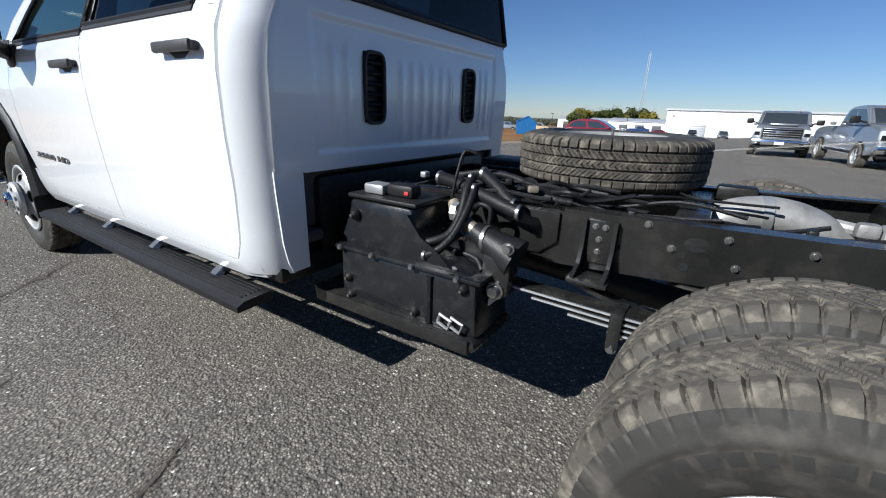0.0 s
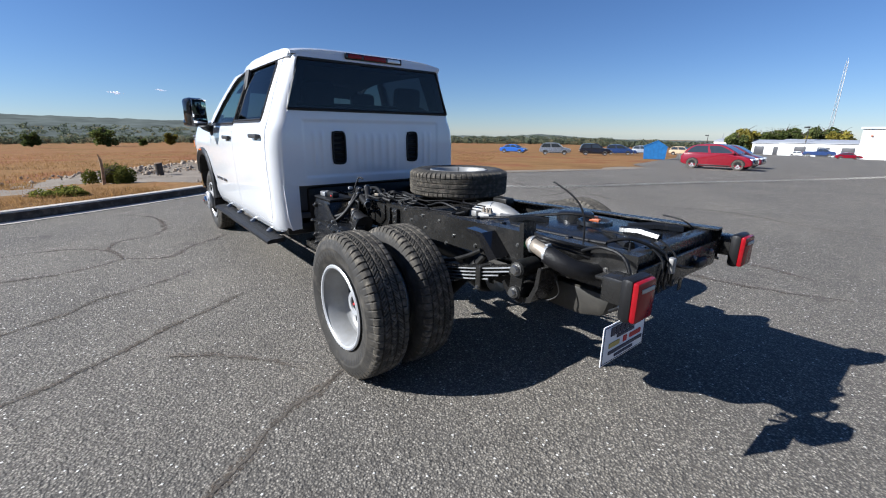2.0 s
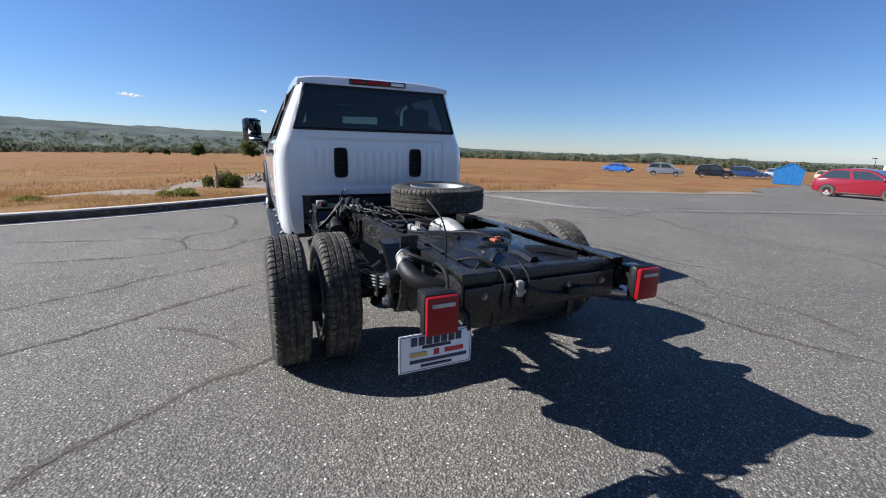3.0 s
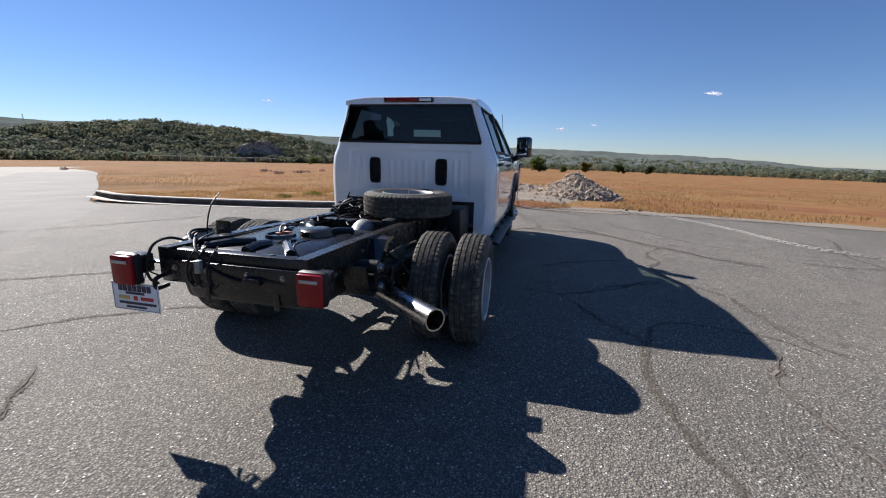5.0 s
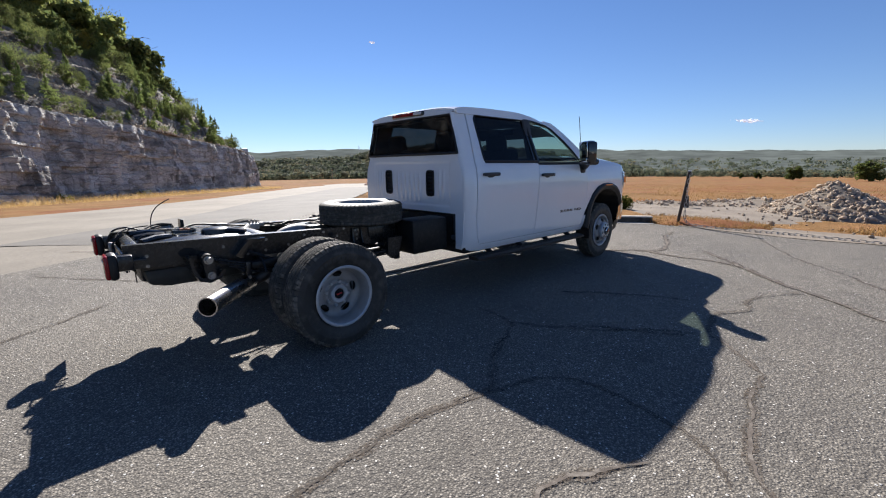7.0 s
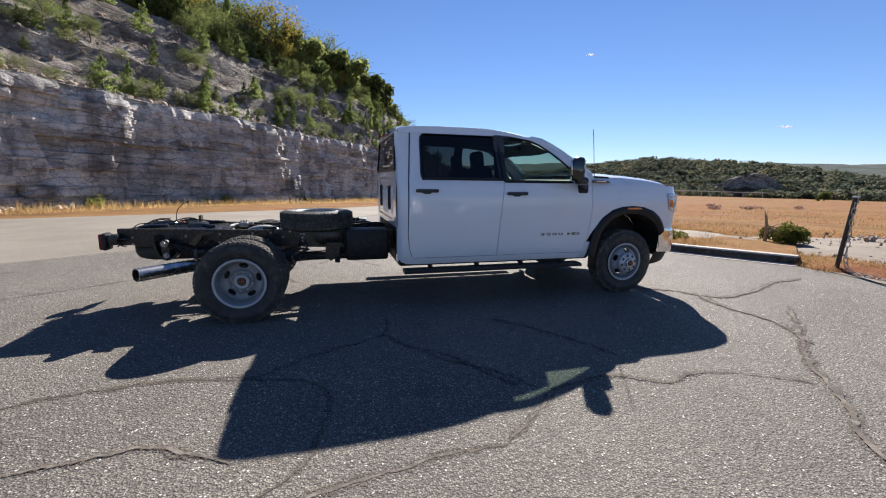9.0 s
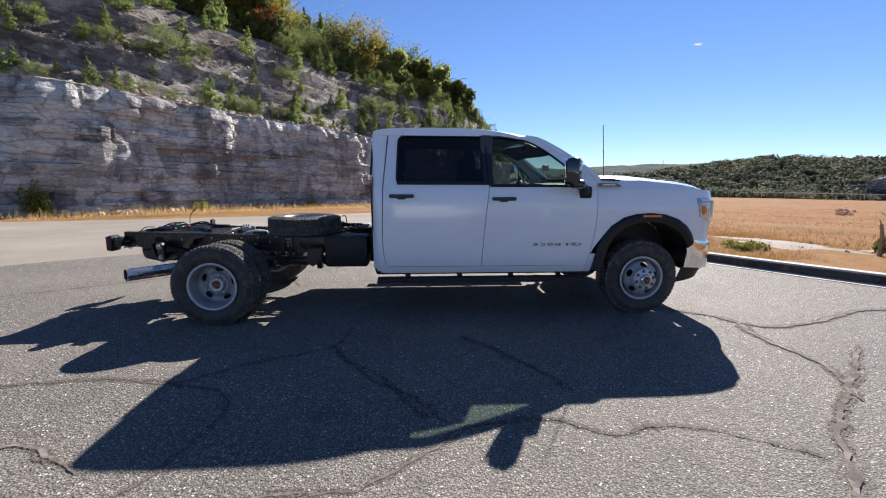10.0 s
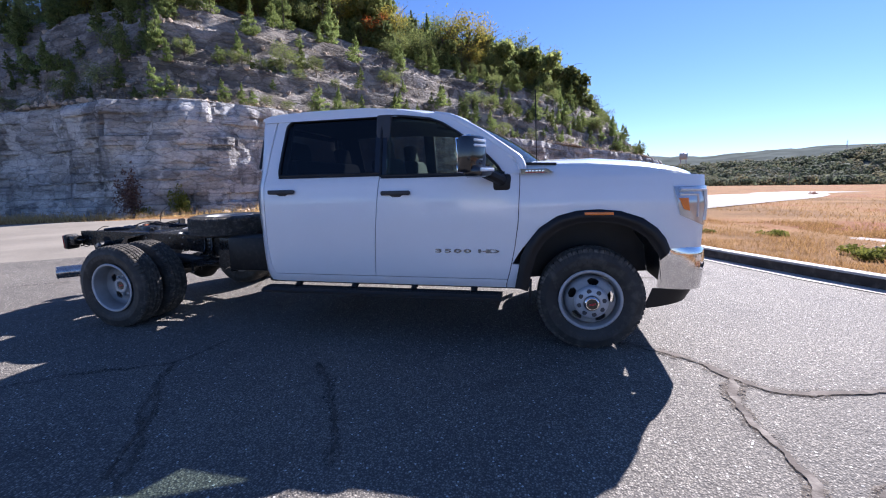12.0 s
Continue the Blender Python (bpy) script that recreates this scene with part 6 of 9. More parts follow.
KERB_LINE = curve_points([(8.62, -0.10, 0), (7.75, 1.15, 0), (7.05, 2.30, 0), (6.45, 3.45, 0), (5.98, 4.8, 0), (5.65, 6.3, 0), (5.45, 8.0, 0), (5.50, 9.3, 0), (5.95, 10.6, 0)], 10)
ROAD_RIGHT = [(-70, -34), (-30, -12.5), (-12, -2.2), (-5.2, 1.9), (-3.5, 3.2), (-0.3, 5.25), (3.1, 7.1), (4.9, 9.1), (6.0, 10.9), (10.8, 17), (20, 29.5), (33, 47), (45, 66), (58, 88), (80, 112)]
ROAD_LEFT = [(-70, 4), (-30, 9.5), (-20, 11.4), (-12.8, 13.0), (-6.9, 15.2), (-2.5, 18.0), (1.2, 21.3), (5.5, 26.5), (11.7, 36.7), (19, 48.5), (28.4, 63.8), (34, 72), (41, 80), (50, 98), (70, 124)]


def strip(a, b, n, z, cross=6):
    g = Geo()
    pa = curve_points([(x, y, 0) for x, y in a], n)
    pb = curve_points([(x, y, 0) for x, y in b], n)
    m = min(len(pa), len(pb))

    def fn(u, v):
        i = min(m - 1, int(round(u * (m - 1))))
        p = pa[i].lerp(pb[i], v)
        return (p.x, p.y, land(p.x, p.y) + z)
    return g.grid(fn, m - 1, cross)


tagged(part("road", strip(ROAD_RIGHT, ROAD_LEFT, 6, -0.012), CONCRETE, None, "pale worn concrete road passing the rock cut", 60), category="road", kind="structure")
LANE = concrete_material("worn_asphalt_lane", (0.105, 0.098, 0.088), (0.20, 0.187, 0.165), 0.5)
lane_mid = [(-2.6, 7.4), (0.4, 10.2), (2.4, 12.6), (3.9, 15.2), (8.0, 21.6), (16.2, 33.0), (28.4, 51.0)]
tagged(part("road_lane", strip(ROAD_RIGHT[5:12], lane_mid, 6, -0.006), LANE, None, "darker worn asphalt lane beside the pale road", 60), category="road", kind="structure")
# the asphalt lot: bounded by the kerb, the grass edge and the road
EDGE = [(8.62, -0.10), (8.25, -2.6), (8.45, -5.0), (8.5, -9.0), (8.3, -12.5), (8.0, -17), (8.6, -20), (11.0, -23), (14.5, -34), (19, -48), (30, -75), (48, -115), (80, -200)]
lot = Geo()
east = [(p.x, p.y) for p in reversed(KERB_LINE)] + EDGE[1:]


def lot_row(y):
    """West and east limits of the lot at y."""
    ex = None
    for (x0, y0), (x1, y1) in zip(east, east[1:]):
        if (y0 - y) * (y1 - y) <= 0 and y0 != y1:
            ex = x0 + (x1 - x0) * (y - y0) / (y1 - y0)
            break
    wx = -70.0
    for (x0, y0), (x1, y1) in zip(ROAD_RIGHT, ROAD_RIGHT[1:]):
        if y0 <= y <= y1:
            wx = x0 + (x1 - x0) * (y - y0) / (y1 - y0)
            break
    if y < -34:
        wx = -70.0
    return wx, ex


rows_y = [10.55 - 0.25 * k for k in range(60)] + [-4.5 - 1.0 * k for k in range(30)] + [-36 - 4.0 * k for k in range(40)]
NX = 40
for y in rows_y:
    wx, ex = lot_row(y)
    for k in range(NX + 1):
        x = wx + (ex - wx) * k / NX
        lot.v.append((x, y, land(x, y)))
for i in range(len(rows_y) - 1):
    for k in range(NX):
        a = i * (NX + 1) + k
        lot.f.append((a, a + NX + 1, a + NX + 2, a + 1))
tagged(part("pavement", lot, ASPHALT, None, "worn coarse grey asphalt lot with patched cracks", 60), category="pavement", kind="structure")


def kerb():
    sec = [(0.0, 0.0), (0.0, 0.125), (0.015, 0.150), (0.15, 0.155), (0.16, -0.05), (0.0, -0.05)]
    g, m = Geo(), len(sec)
    for i, p in enumerate(KERB_LINE):
        d = (KERB_LINE[min(i + 1, len(KERB_LINE) - 1)] - KERB_LINE[max(i - 1, 0)]).normalized()
        nrm = Vector((d.y, -d.x, 0))
        if nrm.x < 0:
            nrm = -nrm
        for a, z in sec:
            q = p + nrm * a
            g.v.append((q.x, q.y, z))
    for i in range(len(KERB_LINE) - 1):
        for k in range(m):
            g.f.append((i * m + k, i * m + (k + 1) % m, (i + 1) * m + (k + 1) % m, (i + 1) * m + k))
    g.f += [tuple(range(m - 1, -1, -1)), tuple((len(KERB_LINE) - 1) * m + k for k in range(m))]
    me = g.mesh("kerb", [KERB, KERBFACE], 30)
    # upright faces get the darker colour that carries their shade
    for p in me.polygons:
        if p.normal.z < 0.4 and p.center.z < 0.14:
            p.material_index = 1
    return me


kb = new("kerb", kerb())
tagged(kb, "concrete kerb with brown stained face, darkened as in shade", "kerb", kind="structure")
gut = Geo()
for i, p in enumerate(KERB_LINE):
    d = (KERB_LINE[min(i + 1, len(KERB_LINE) - 1)] - KERB_LINE[max(i - 1, 0)]).normalized()
    nrm = Vector((-d.y, d.x, 0))
    if nrm.x > 0:
        nrm = -nrm
    for a, z in ((0.005, 0.008), (0.23 + 0.03 * rough(p.x, p.y, 0, 2.0), 0.008)):
        q = p + nrm * a
        gut.v.append((q.x, q.y, z))
gut.f = [(2 * i, 2 * i + 1, 2 * i + 3, 2 * i + 2) for i in range(len(KERB_LINE) - 1)]
tagged(part("gutter", gut, KERB, None, "narrow pale concrete gutter along the kerb"), category="gutter", kind="structure")

# verge behind the kerb and along the lot's edge: raised soil sinking to the field
def verge(line, side_x, raise_h, name, mat, label, wide=5.0, noise_h=0.04):
    g = Geo()
    n = 14
    for i, p in enumerate(line):
        d = (line[min(i + 1, len(line) - 1)] - line[max(i - 1, 0)]).normalized()
        nrm = Vector((d.y, -d.x, 0))
        if nrm.x < 0:
            nrm = -nrm
        for k in range(n + 1):
            w = side_x + wide * (k / n) ** 1.6
            q = p + nrm * w
            h = raise_h * (1 - (k / n) ** 1.2) + noise_h * rough(q.x, q.y, 3, 1.1) * (0.3 + k / n) * (1 if k < n else 0)
            g.v.append((q.x, q.y, land(q.x, q.y) + h - (0.06 if k == n else 0)))
    for i in range(len(line) - 1):
        for k in range(n):
            a = i * (n + 1) + k
            g.f.append((a, a + 1, a + n + 2, a + n + 1))
    return tagged(part(name, g, mat, None, label, 60), category="verge", kind="structure")


verge(KERB_LINE, 0.155, 0.135, "verge_kerb", FIELD, "dry grass verge behind the kerb")

# pale disturbed soil between the kerb end and the rubble
def blob(cx, cy, rx, ry, n, seed, z, rings=7):
    g = Geo()
    for i in range(rings + 1):
        for k in range(n):
            a = 2 * math.pi * k / n
            f = (i + 0.02) / rings * (1 + 0.28 * rough(math.cos(a) * 1.7 + seed, math.sin(a) * 1.7, seed) + 0.12 * rough(math.cos(a) * 6 + seed, math.sin(a) * 6, seed))
            x, y = cx + rx * f * math.cos(a), cy + ry * f * math.sin(a)
            g.v.append((x, y, land(x, y) - 0.045 + (z + 0.05 * rough(x, y, seed, 1.3)) * (1 - (i / rings) ** 3) - (0.03 if i == rings else 0)))
    g.f = [(i * n + k, (i + 1) * n + k, (i + 1) * n + (k + 1) % n, i * n + (k + 1) % n) for i in range(rings) for k in range(n)]
    return g


tagged(part("dirt_patch", blob(13.0, 0.6, 4.6, 3.3, 72, 1.0, 0.085), DIRT, None, "bare pale gravelly soil beside the lot", 60), category="dirt", kind="structure")
tagged(part("dirt_patch", blob(10.6, 4.0, 1.5, 2.2, 56, 2.3, 0.10), DIRT, None, "bare pale gravelly soil behind the kerb", 60), category="dirt", kind="structure")
tagged(part("grass_patch", blob(9.30, -0.75, 0.95, 1.5, 48, 4.1, 0.13), FIELD, None, "dry grass off the end of the kerb", 60), category="verge", kind="structure")
edge_line = [Vector((x + 0.05, y, 0)) for x, y in EDGE[:7]]
edge_line = curve_points(edge_line, 8)
g = Geo()
for i, p in enumerate(edge_line):
    for k in range(6):
        x = p.x - 0.10 + 0.10 * rough(p.x, p.y, 7, 1.4) + (1.6 + 0.7 * rough(p.y, 0, 5, 0.5)) * k / 5
        g.v.append((x, p.y, land(x, p.y) + (0.010 if k < 3 else -0.01 * k)))
g.f = [(i * 6 + k, i * 6 + k + 1, i * 6 + k + 7, i * 6 + k + 6) for i in range(len(edge_line) - 1) for k in range(5)]
tagged(part("dirt_edge", g, DIRT, None, "pale dusty margin along the asphalt", 60), category="dirt", kind="structure")


# cracks in the asphalt: ragged ribbons of dark filler
def crack(pts, w, seed, n=26, lift=0.0025):
    line = curve_points([(x, y, 0) for x, y in pts], n)
    g = Geo()
    for i, p in enumerate(line):
        d = (line[min(i + 1, len(line) - 1)] - line[max(i - 1, 0)]).normalized()
        s = Vector((-d.y, d.x, 0))
        off = 0.030 * rough(p.x, p.y, seed, 2.6) + 0.020 * rough(p.x, p.y, seed, 9.0) + 0.009 * rough(p.x, p.y, seed, 27.0)
        ww = 0.72 * w * (0.42 + 0.75 * abs(rough(p.x, p.y, seed + 5, 3.2)) + 0.35 * rough(p.x, p.y, seed + 9, 15.0)) * min(1, (i + 1) / 8, (len(line) - i) / 8)
        for e in (-1, 1):
            q = p + s * (off + e * ww)
            g.v.append((q.x, q.y, land(q.x, q.y) + lift))
    g.f = [(2 * i, 2 * i + 1, 2 * i + 3, 2 * i + 2) for i in range(len(line) - 1)]
    return g


def lay_crack(order, width, mat, pts):
    """A crack with the worn brown band round it, each a hair above the one before so that crossings stay clean."""
    lift = 0.0026 + 0.0006 * (order % 13)
    c = tagged(part("pavement_crack", crack(pts, width * (0.62 if mat is CRACK else 0.8), 3.7 * order, 26, lift), mat, None, "ragged dark crack in the asphalt" if mat is CRACK else "wide brown sealed crack in the asphalt"), category="crack", kind="structure")
    part("worn_band", crack(pts, 0.035 + 1.5 * width, 3.7 * order, 26, lift - 0.0003), WORN, c, "brown worn band beside the crack")



lay_crack(0, 0.024, CRACK, [(-1.9, 3.6), (-1.12, 2.56), (-0.60, 2.05), (-0.40, 1.8), (-0.16, 1.5), (0.0, 1.16), (0.4, 0.4)])
lay_crack(1, 0.022, CRACK, [(3.2, 3.7), (3.1, 2.7), (3.2, 2.2), (3.31, 2.0), (3.15, 1.62), (3.5, 1.38), (3.9, 0.9)])
lay_crack(2, 0.022, CRACK, [(4.4, 4.2), (4.2, 3.2), (4.15, 2.6), (3.84, 2.17), (3.31, 2.0)])
lay_crack(3, 0.022, CRACK, [(3.82, 2.16), (4.21, 2.04), (4.4, 1.66), (4.93, 1.52), (5.77, 1.61), (6.2, 1.94)])
lay_crack(4, 0.017, CRACK, [(1.5, 3.3), (1.86, 2.48), (2.13, 2.23), (2.22, 1.92), (2.5, 1.5)])
lay_crack(5, 0.017, CRACK, [(0.4, 3.1), (0.98, 2.16), (1.25, 1.82), (1.45, 1.49), (1.61, 1.26)])
lay_crack(6, 0.012, PATCH, [(0.8, 1.9), (0.62, 1.64), (0.41, 1.44), (0.15, 1.27)])
lay_crack(7, 0.02, CRACK, [(-1.6, 5.6), (-0.44, 4.33), (0.1, 3.53), (0.6, 2.9)])
lay_crack(8, 0.022, CRACK, [(0.2, 7.6), (1.1, 7.18), (1.95, 6.45), (2.68, 5.96), (4.2, 5.2)])
lay_crack(9, 0.060, PATCH, [(4.31, -0.62), (4.64, -0.76), (5.04, -1.0), (5.24, -1.3), (5.4, -1.43), (5.62, -1.45), (6.1, -1.3), (6.87, -1.02), (7.53, -0.91)])
lay_crack(10, 0.058, PATCH, [(5.21, -1.3), (5.12, -1.6), (5.1, -1.9), (5.11, -2.1), (5.1, -2.38), (4.85, -2.8)])
lay_crack(11, 0.050, PATCH, [(5.84, -1.92), (5.21, -2.43), (4.75, -2.81), (4.36, -3.11), (4.15, -3.36), (3.87, -3.65), (3.6, -3.9), (3.2, -4.5)])
lay_crack(12, 0.015, CRACK, [(2.21, -2.98), (2.5, -2.92), (2.77, -2.91), (2.92, -3.0), (3.1, -3.04), (3.3, -2.99), (3.56, -3.03), (3.85, -3.17), (4.1, -3.34)])
lay_crack(13, 0.024, PATCH, [(0.44, -3.75), (0.64, -3.56), (1.08, -3.49), (1.31, -3.42), (1.65, -3.41), (1.78, -3.34), (2.01, -3.17), (2.21, -2.98)])
lay_crack(14, 0.018, CRACK, [(0.02, -2.26), (0.33, -2.34), (0.59, -2.4), (0.75, -2.56), (0.79, -2.83), (0.74, -3.17), (0.64, -3.36), (0.42, -3.54)])
lay_crack(15, 0.017, CRACK, [(-1.6, -2.6), (-1.05, -2.36), (-0.58, -2.25), (-0.08, -2.24), (0.28, -2.27), (0.46, -2.18), (0.79, -1.97), (1.06, -1.84), (1.26, -1.7), (1.37, -1.24)])
lay_crack(16, 0.016, CRACK, [(1.26, -1.7), (1.61, -2.29), (1.97, -2.61), (2.15, -2.9)])
lay_crack(17, 0.024, CRACK, [(2.35, -1.51), (2.7, -1.95), (2.92, -2.34), (3.04, -2.58)])
lay_crack(18, 0.022, CRACK, [(1.55, -2.09), (1.75, -2.39), (1.9, -2.67), (2.04, -2.85)])
lay_crack(19, 0.026, PATCH, [(0.33, -3.24), (0.07, -3.07), (-0.12, -2.98), (-0.4, -3.04), (-0.8, -3.1), (-1.3, -3.0)])
lay_crack(20, 0.014, CRACK, [(7.92, -2.23), (6.23, -2.95), (5.32, -3.6), (4.83, -3.92), (4.2, -4.6)])
lay_crack(21, 0.014, CRACK, [(-4.2, -0.6), (-2.9, 0.2), (-1.9, 0.9), (-1.2, 1.5)])
lay_crack(22, 0.016, CRACK, [(3.0, -6.2), (4.4, -6.0), (6.0, -6.6), (8.0, -6.4)])
lay_crack(23, 0.018, CRACK, [(4.0, -4.6), (3.6, -5.6), (4.2, -8.2), (3.7, -11)])
lay_crack(24, 0.02, PATCH, [(-3.0, -6.6), (-1.0, -5.9), (0.4, -6.3), (2.0, -5.9), (3.4, -6.4)])

# rubble heap
def stone(r, seed):
    rr = random.Random(seed)
    bm = bmesh.new()
    bmesh.ops.create_icosphere(bm, subdivisions=1, radius=1)
    sx, sy, sz = (r * (0.7 + 0.6 * rr.random()) for _ in range(3))
    for v in bm.verts:
        k = 0.72 + 0.5 * rr.random()
        v.co = Vector((v.co.x * sx * k, v.co.y * sy * k, v.co.z * sz * k * 0.75))
    bm.verts.index_update()
    out = ([v.co.copy() for v in bm.verts], [[v.index for v in f.verts] for f in bm.faces])
    bm.free()
    return out


STONES = [stone(1.0, k) for k in range(14)]
STONE_MESH = []
for vs, fs in STONES:
    STONE_MESH.append(Geo().add(vs, fs).mesh("stone", RUBBLE, 0))


def heap(name, cx, cy, rx, ry, h, n, size, seed, label, turn=0.0):
    rr = random.Random(seed)
    base = land(cx, cy)
    top = thing(name, label, "rubble", pose(cx, cy, base, 0, 0, turn))

    def height(x, y):
        e = math.hypot(x / rx, y / ry)
        return max(-0.06, h * (1 - e) ** 0.9 * (1 + 0.25 * rough(x, y, seed, 1.5))) if e < 1 else -0.06
    gg = Geo().grid(lambda u, v: ((2 * u - 1) * rx, (2 * v - 1) * ry, height((2 * u - 1) * rx, (2 * v - 1) * ry) + 0.05 * rough(u * 20, v * 20, seed)), 34, 34)
    part("heap_core", gg, DIRT, top, smooth=60)
    pile = Geo()
    for k in range(n):
        a, e = rr.random() * 6.283, rr.random() ** 0.55
        x, y = rx * e * math.cos(a), ry * e * math.sin(a)
        big = k < 60
        s = size * (1.0 + 0.95 * rr.random() if big else 0.35 + 0.9 * rr.random() ** 2)
        m = pose(x, y, max(0, height(x, y)) + s * 0.25, rr.random() * 360, rr.random() * 360, rr.random() * 360) @ Matrix.Scale(s, 4)
        i = rr.randrange(14)
        if big:
            o = part("stone", STONE_MESH[i], RUBBLE, top)
            o.matrix_local = m
        else:
            vs, fs = STONES[i]
            pile.add([m @ v for v in vs], fs)
    tagged(part("loose_rubble", pile, RUBBLE, top, smooth=0), kind="stuff")
    return top


heap("rubble_heap", 14.8, -2.75, 1.75, 1.75, 0.92, 1500, 0.052, 3, "heap of pale broken limestone rubble on bare soil")
heap("rubble_heap", 17.6, -0.6, 1.6, 2.6, 0.30, 420, 0.055, 5, "low spread of broken stone behind the larger heap")
heap("rubble_heap", 15.4, 1.7, 0.9, 1.6, 0.16, 200, 0.045, 8, "low ridge of broken stone on bare soil")
loose = Geo()
rr = random.Random(9)
for k in range(380):
    x, y = 8.9 + rr.random() * 8, -4.5 + rr.random() * 9
    s = 0.012 + 0.05 * rr.random() ** 4
    vs, fs = STONES[rr.randrange(14)]
    m = pose(x, y, land(x, y) + 0.03, rr.random() * 360, rr.random() * 360, 0) @ Matrix.Scale(s, 4)
    loose.add([m @ v for v in vs], fs)
tagged(part("loose_stones", loose, RUBBLE, None, "scattered small stones on bare soil", smooth=0), category="stones", kind="stuff")

# chain post, stub post, chain
post = thing("chain_post", "leaning rusty black steel post with chain hung from its top", "post", pose(8.73, -0.60, -0.05))
part("post_tube", Geo().tube([(0, 0, 0), (-0.15, -0.19, 1.24)], 0.033, 12), POSTPAINT, post)
part("post_cap", Geo().box((-0.152, -0.193, 1.245), (0.075, 0.075, 0.03), 0.01), GALV, post)
part("chain_hook", Geo().tube([(-0.15, -0.19, 1.20), (-0.17, -0.25, 1.20), (-0.165, -0.24, 1.15)], 0.007, 6), GALV, post)
post2 = thing("chain_post", "upright black steel post holding the chain's far end", "post", pose(-6.0, -15.0, land(-6.0, -15.0)))
part("post_tube", Geo().tube([(0, 0, 0), (0, 0, 1.25)], 0.033, 12), POSTPAINT, post2)
stub = thing("stub_post", "short dark timber stub post set in bare soil", "post", pose(13.8, 0.80, land(13.8, 0.8)))
part("stub", Geo().tube([(0, 0, -0.05), (-0.03, 0.02, 0.42)], 0.105, 14), POSTPAINT, stub)
part("stub_top", Geo().lathe([(0.0, 0.425), (0.095, 0.422), (0.106, 0.41)], 14, axis="z", centre=(-0.03, 0.02, 0)), WOODOLD, stub)


def link_mesh():
    g = Geo()
    pts = [(0.036 * math.cos(a) + 0.020 * (1 if math.cos(a) > 0 else -1), 0.025 * math.sin(a), 0) for a in [2 * math.pi * (k + 0.5) / 8 for k in range(8)]]
    return g.tube(pts + [pts[0]], 0.0065, 5, False)


LINK = link_mesh()
line = curve_points([(8.57, -0.80, 1.15), (8.60, -0.78, 0.60), (8.62, -0.80, 0.12), (8.58, -1.10, 0.03), (8.50, -2.1, 0.03), (8.50, -3.0, 0.03), (8.28, -4.2, 0.02), (7.4, -4.9, 0.02), (6.5, -5.3, 0.02), (5.1, -5.75, 0.02), (4.3, -6.7, 0.02), (3.6, -8.6, 0.01), (3.2, -11.0, -0.06), (2.4, -14.5, -0.16), (1.0, -16.6, -0.1), (-1.2, -16.6, 0.2), (-3.4, -15.7, 0.55), (-6.0, -15.0, 0.95)], 40)
cg = Geo()
acc, nxt, flip = 0.0, 0.0, 0
for a, b in zip(line, line[1:]):
    d = (b - a).length
    while nxt <= acc + d:
        p = a.lerp(b, (nxt - acc) / d)
        q = (b - a).to_track_quat("X", "Z").to_matrix().to_4x4()
        m = Matrix.Translation(p) @ q @ pose(0, 0, 0, 90 * (flip % 2) + 20)
        cg.add([m @ Vector(v) for v in LINK.v], LINK.f)
        nxt += 0.086
        flip += 1
    acc += d
tagged(part("chain", cg, plain("chain_plastic", (0.36, 0.345, 0.32), 0.55, vary=0.2), None, "pale link chain sagging onto the asphalt"), category="chain")


# ---- plants ----
def quads(centres, sizes, rr, droop=0.0, slim=0.6):
    """Small leaf blades as separate four-cornered faces."""
    g = Geo()
    for c, s in zip(centres, sizes):
        n = Vector((rr.gauss(0, 1), rr.gauss(0, 1), rr.gauss(0.4, 0.8))).normalized()
        t = n.orthogonal().normalized()
        t = (Matrix.Rotation(rr.random() * 6.283, 3, n) @ t)
        b = n.cross(t)
        c = Vector(c)
        g.add([c - t * s, c + b * s * slim, c + t * s + Vector((0, 0, -droop * s)), c - b * s * slim], [(0, 1, 2, 3)])
    return g


def cedar_mesh(seed, h=3.0, r=0.9, n=1500):
    """A pointed cedar: sprays on whorled branches that shorten towards the tip."""
    rr = random.Random(seed)
    cs, ss = [], []
    lean = (rr.gauss(0, 0.04), rr.gauss(0, 0.04))
    boughs = [(rr.random() * 6.283, 0.04 + 0.90 * (k / 44), 0.60 + 0.70 * rr.random() ** 1.4) for k in range(44)]
    for k in range(n):
        a0, zf, w = boughs[rr.randrange(44)]
        out = rr.random() ** 0.55
        reach = r * w * (1 - zf) ** 0.85 * (0.75 + 0.25 * min(1, zf / 0.12))
        zz = zf + 0.10 * out * reach / h + rr.gauss(0, 0.018)
        a = a0 + rr.gauss(0, 0.20 + 0.25 * (1 - out))
        cs.append((out * reach * math.cos(a) + lean[0] * zz * h, out * reach * math.sin(a) + lean[1] * zz * h, max(0.05, zz) * h))
        ss.append(h * (0.016 + 0.020 * rr.random()) * (1.15 - 0.5 * zz))
    for k in range(n // 14):
        zz = 0.80 + 0.22 * rr.random()
        cs.append((lean[0] * zz * h + rr.gauss(0, 0.05 * (1.1 - zz) * h), lean[1] * zz * h + rr.gauss(0, 0.05 * (1.1 - zz) * h), zz * h))
        ss.append(h * 0.016)
    return quads(cs, ss, rr, -0.9, 0.42)


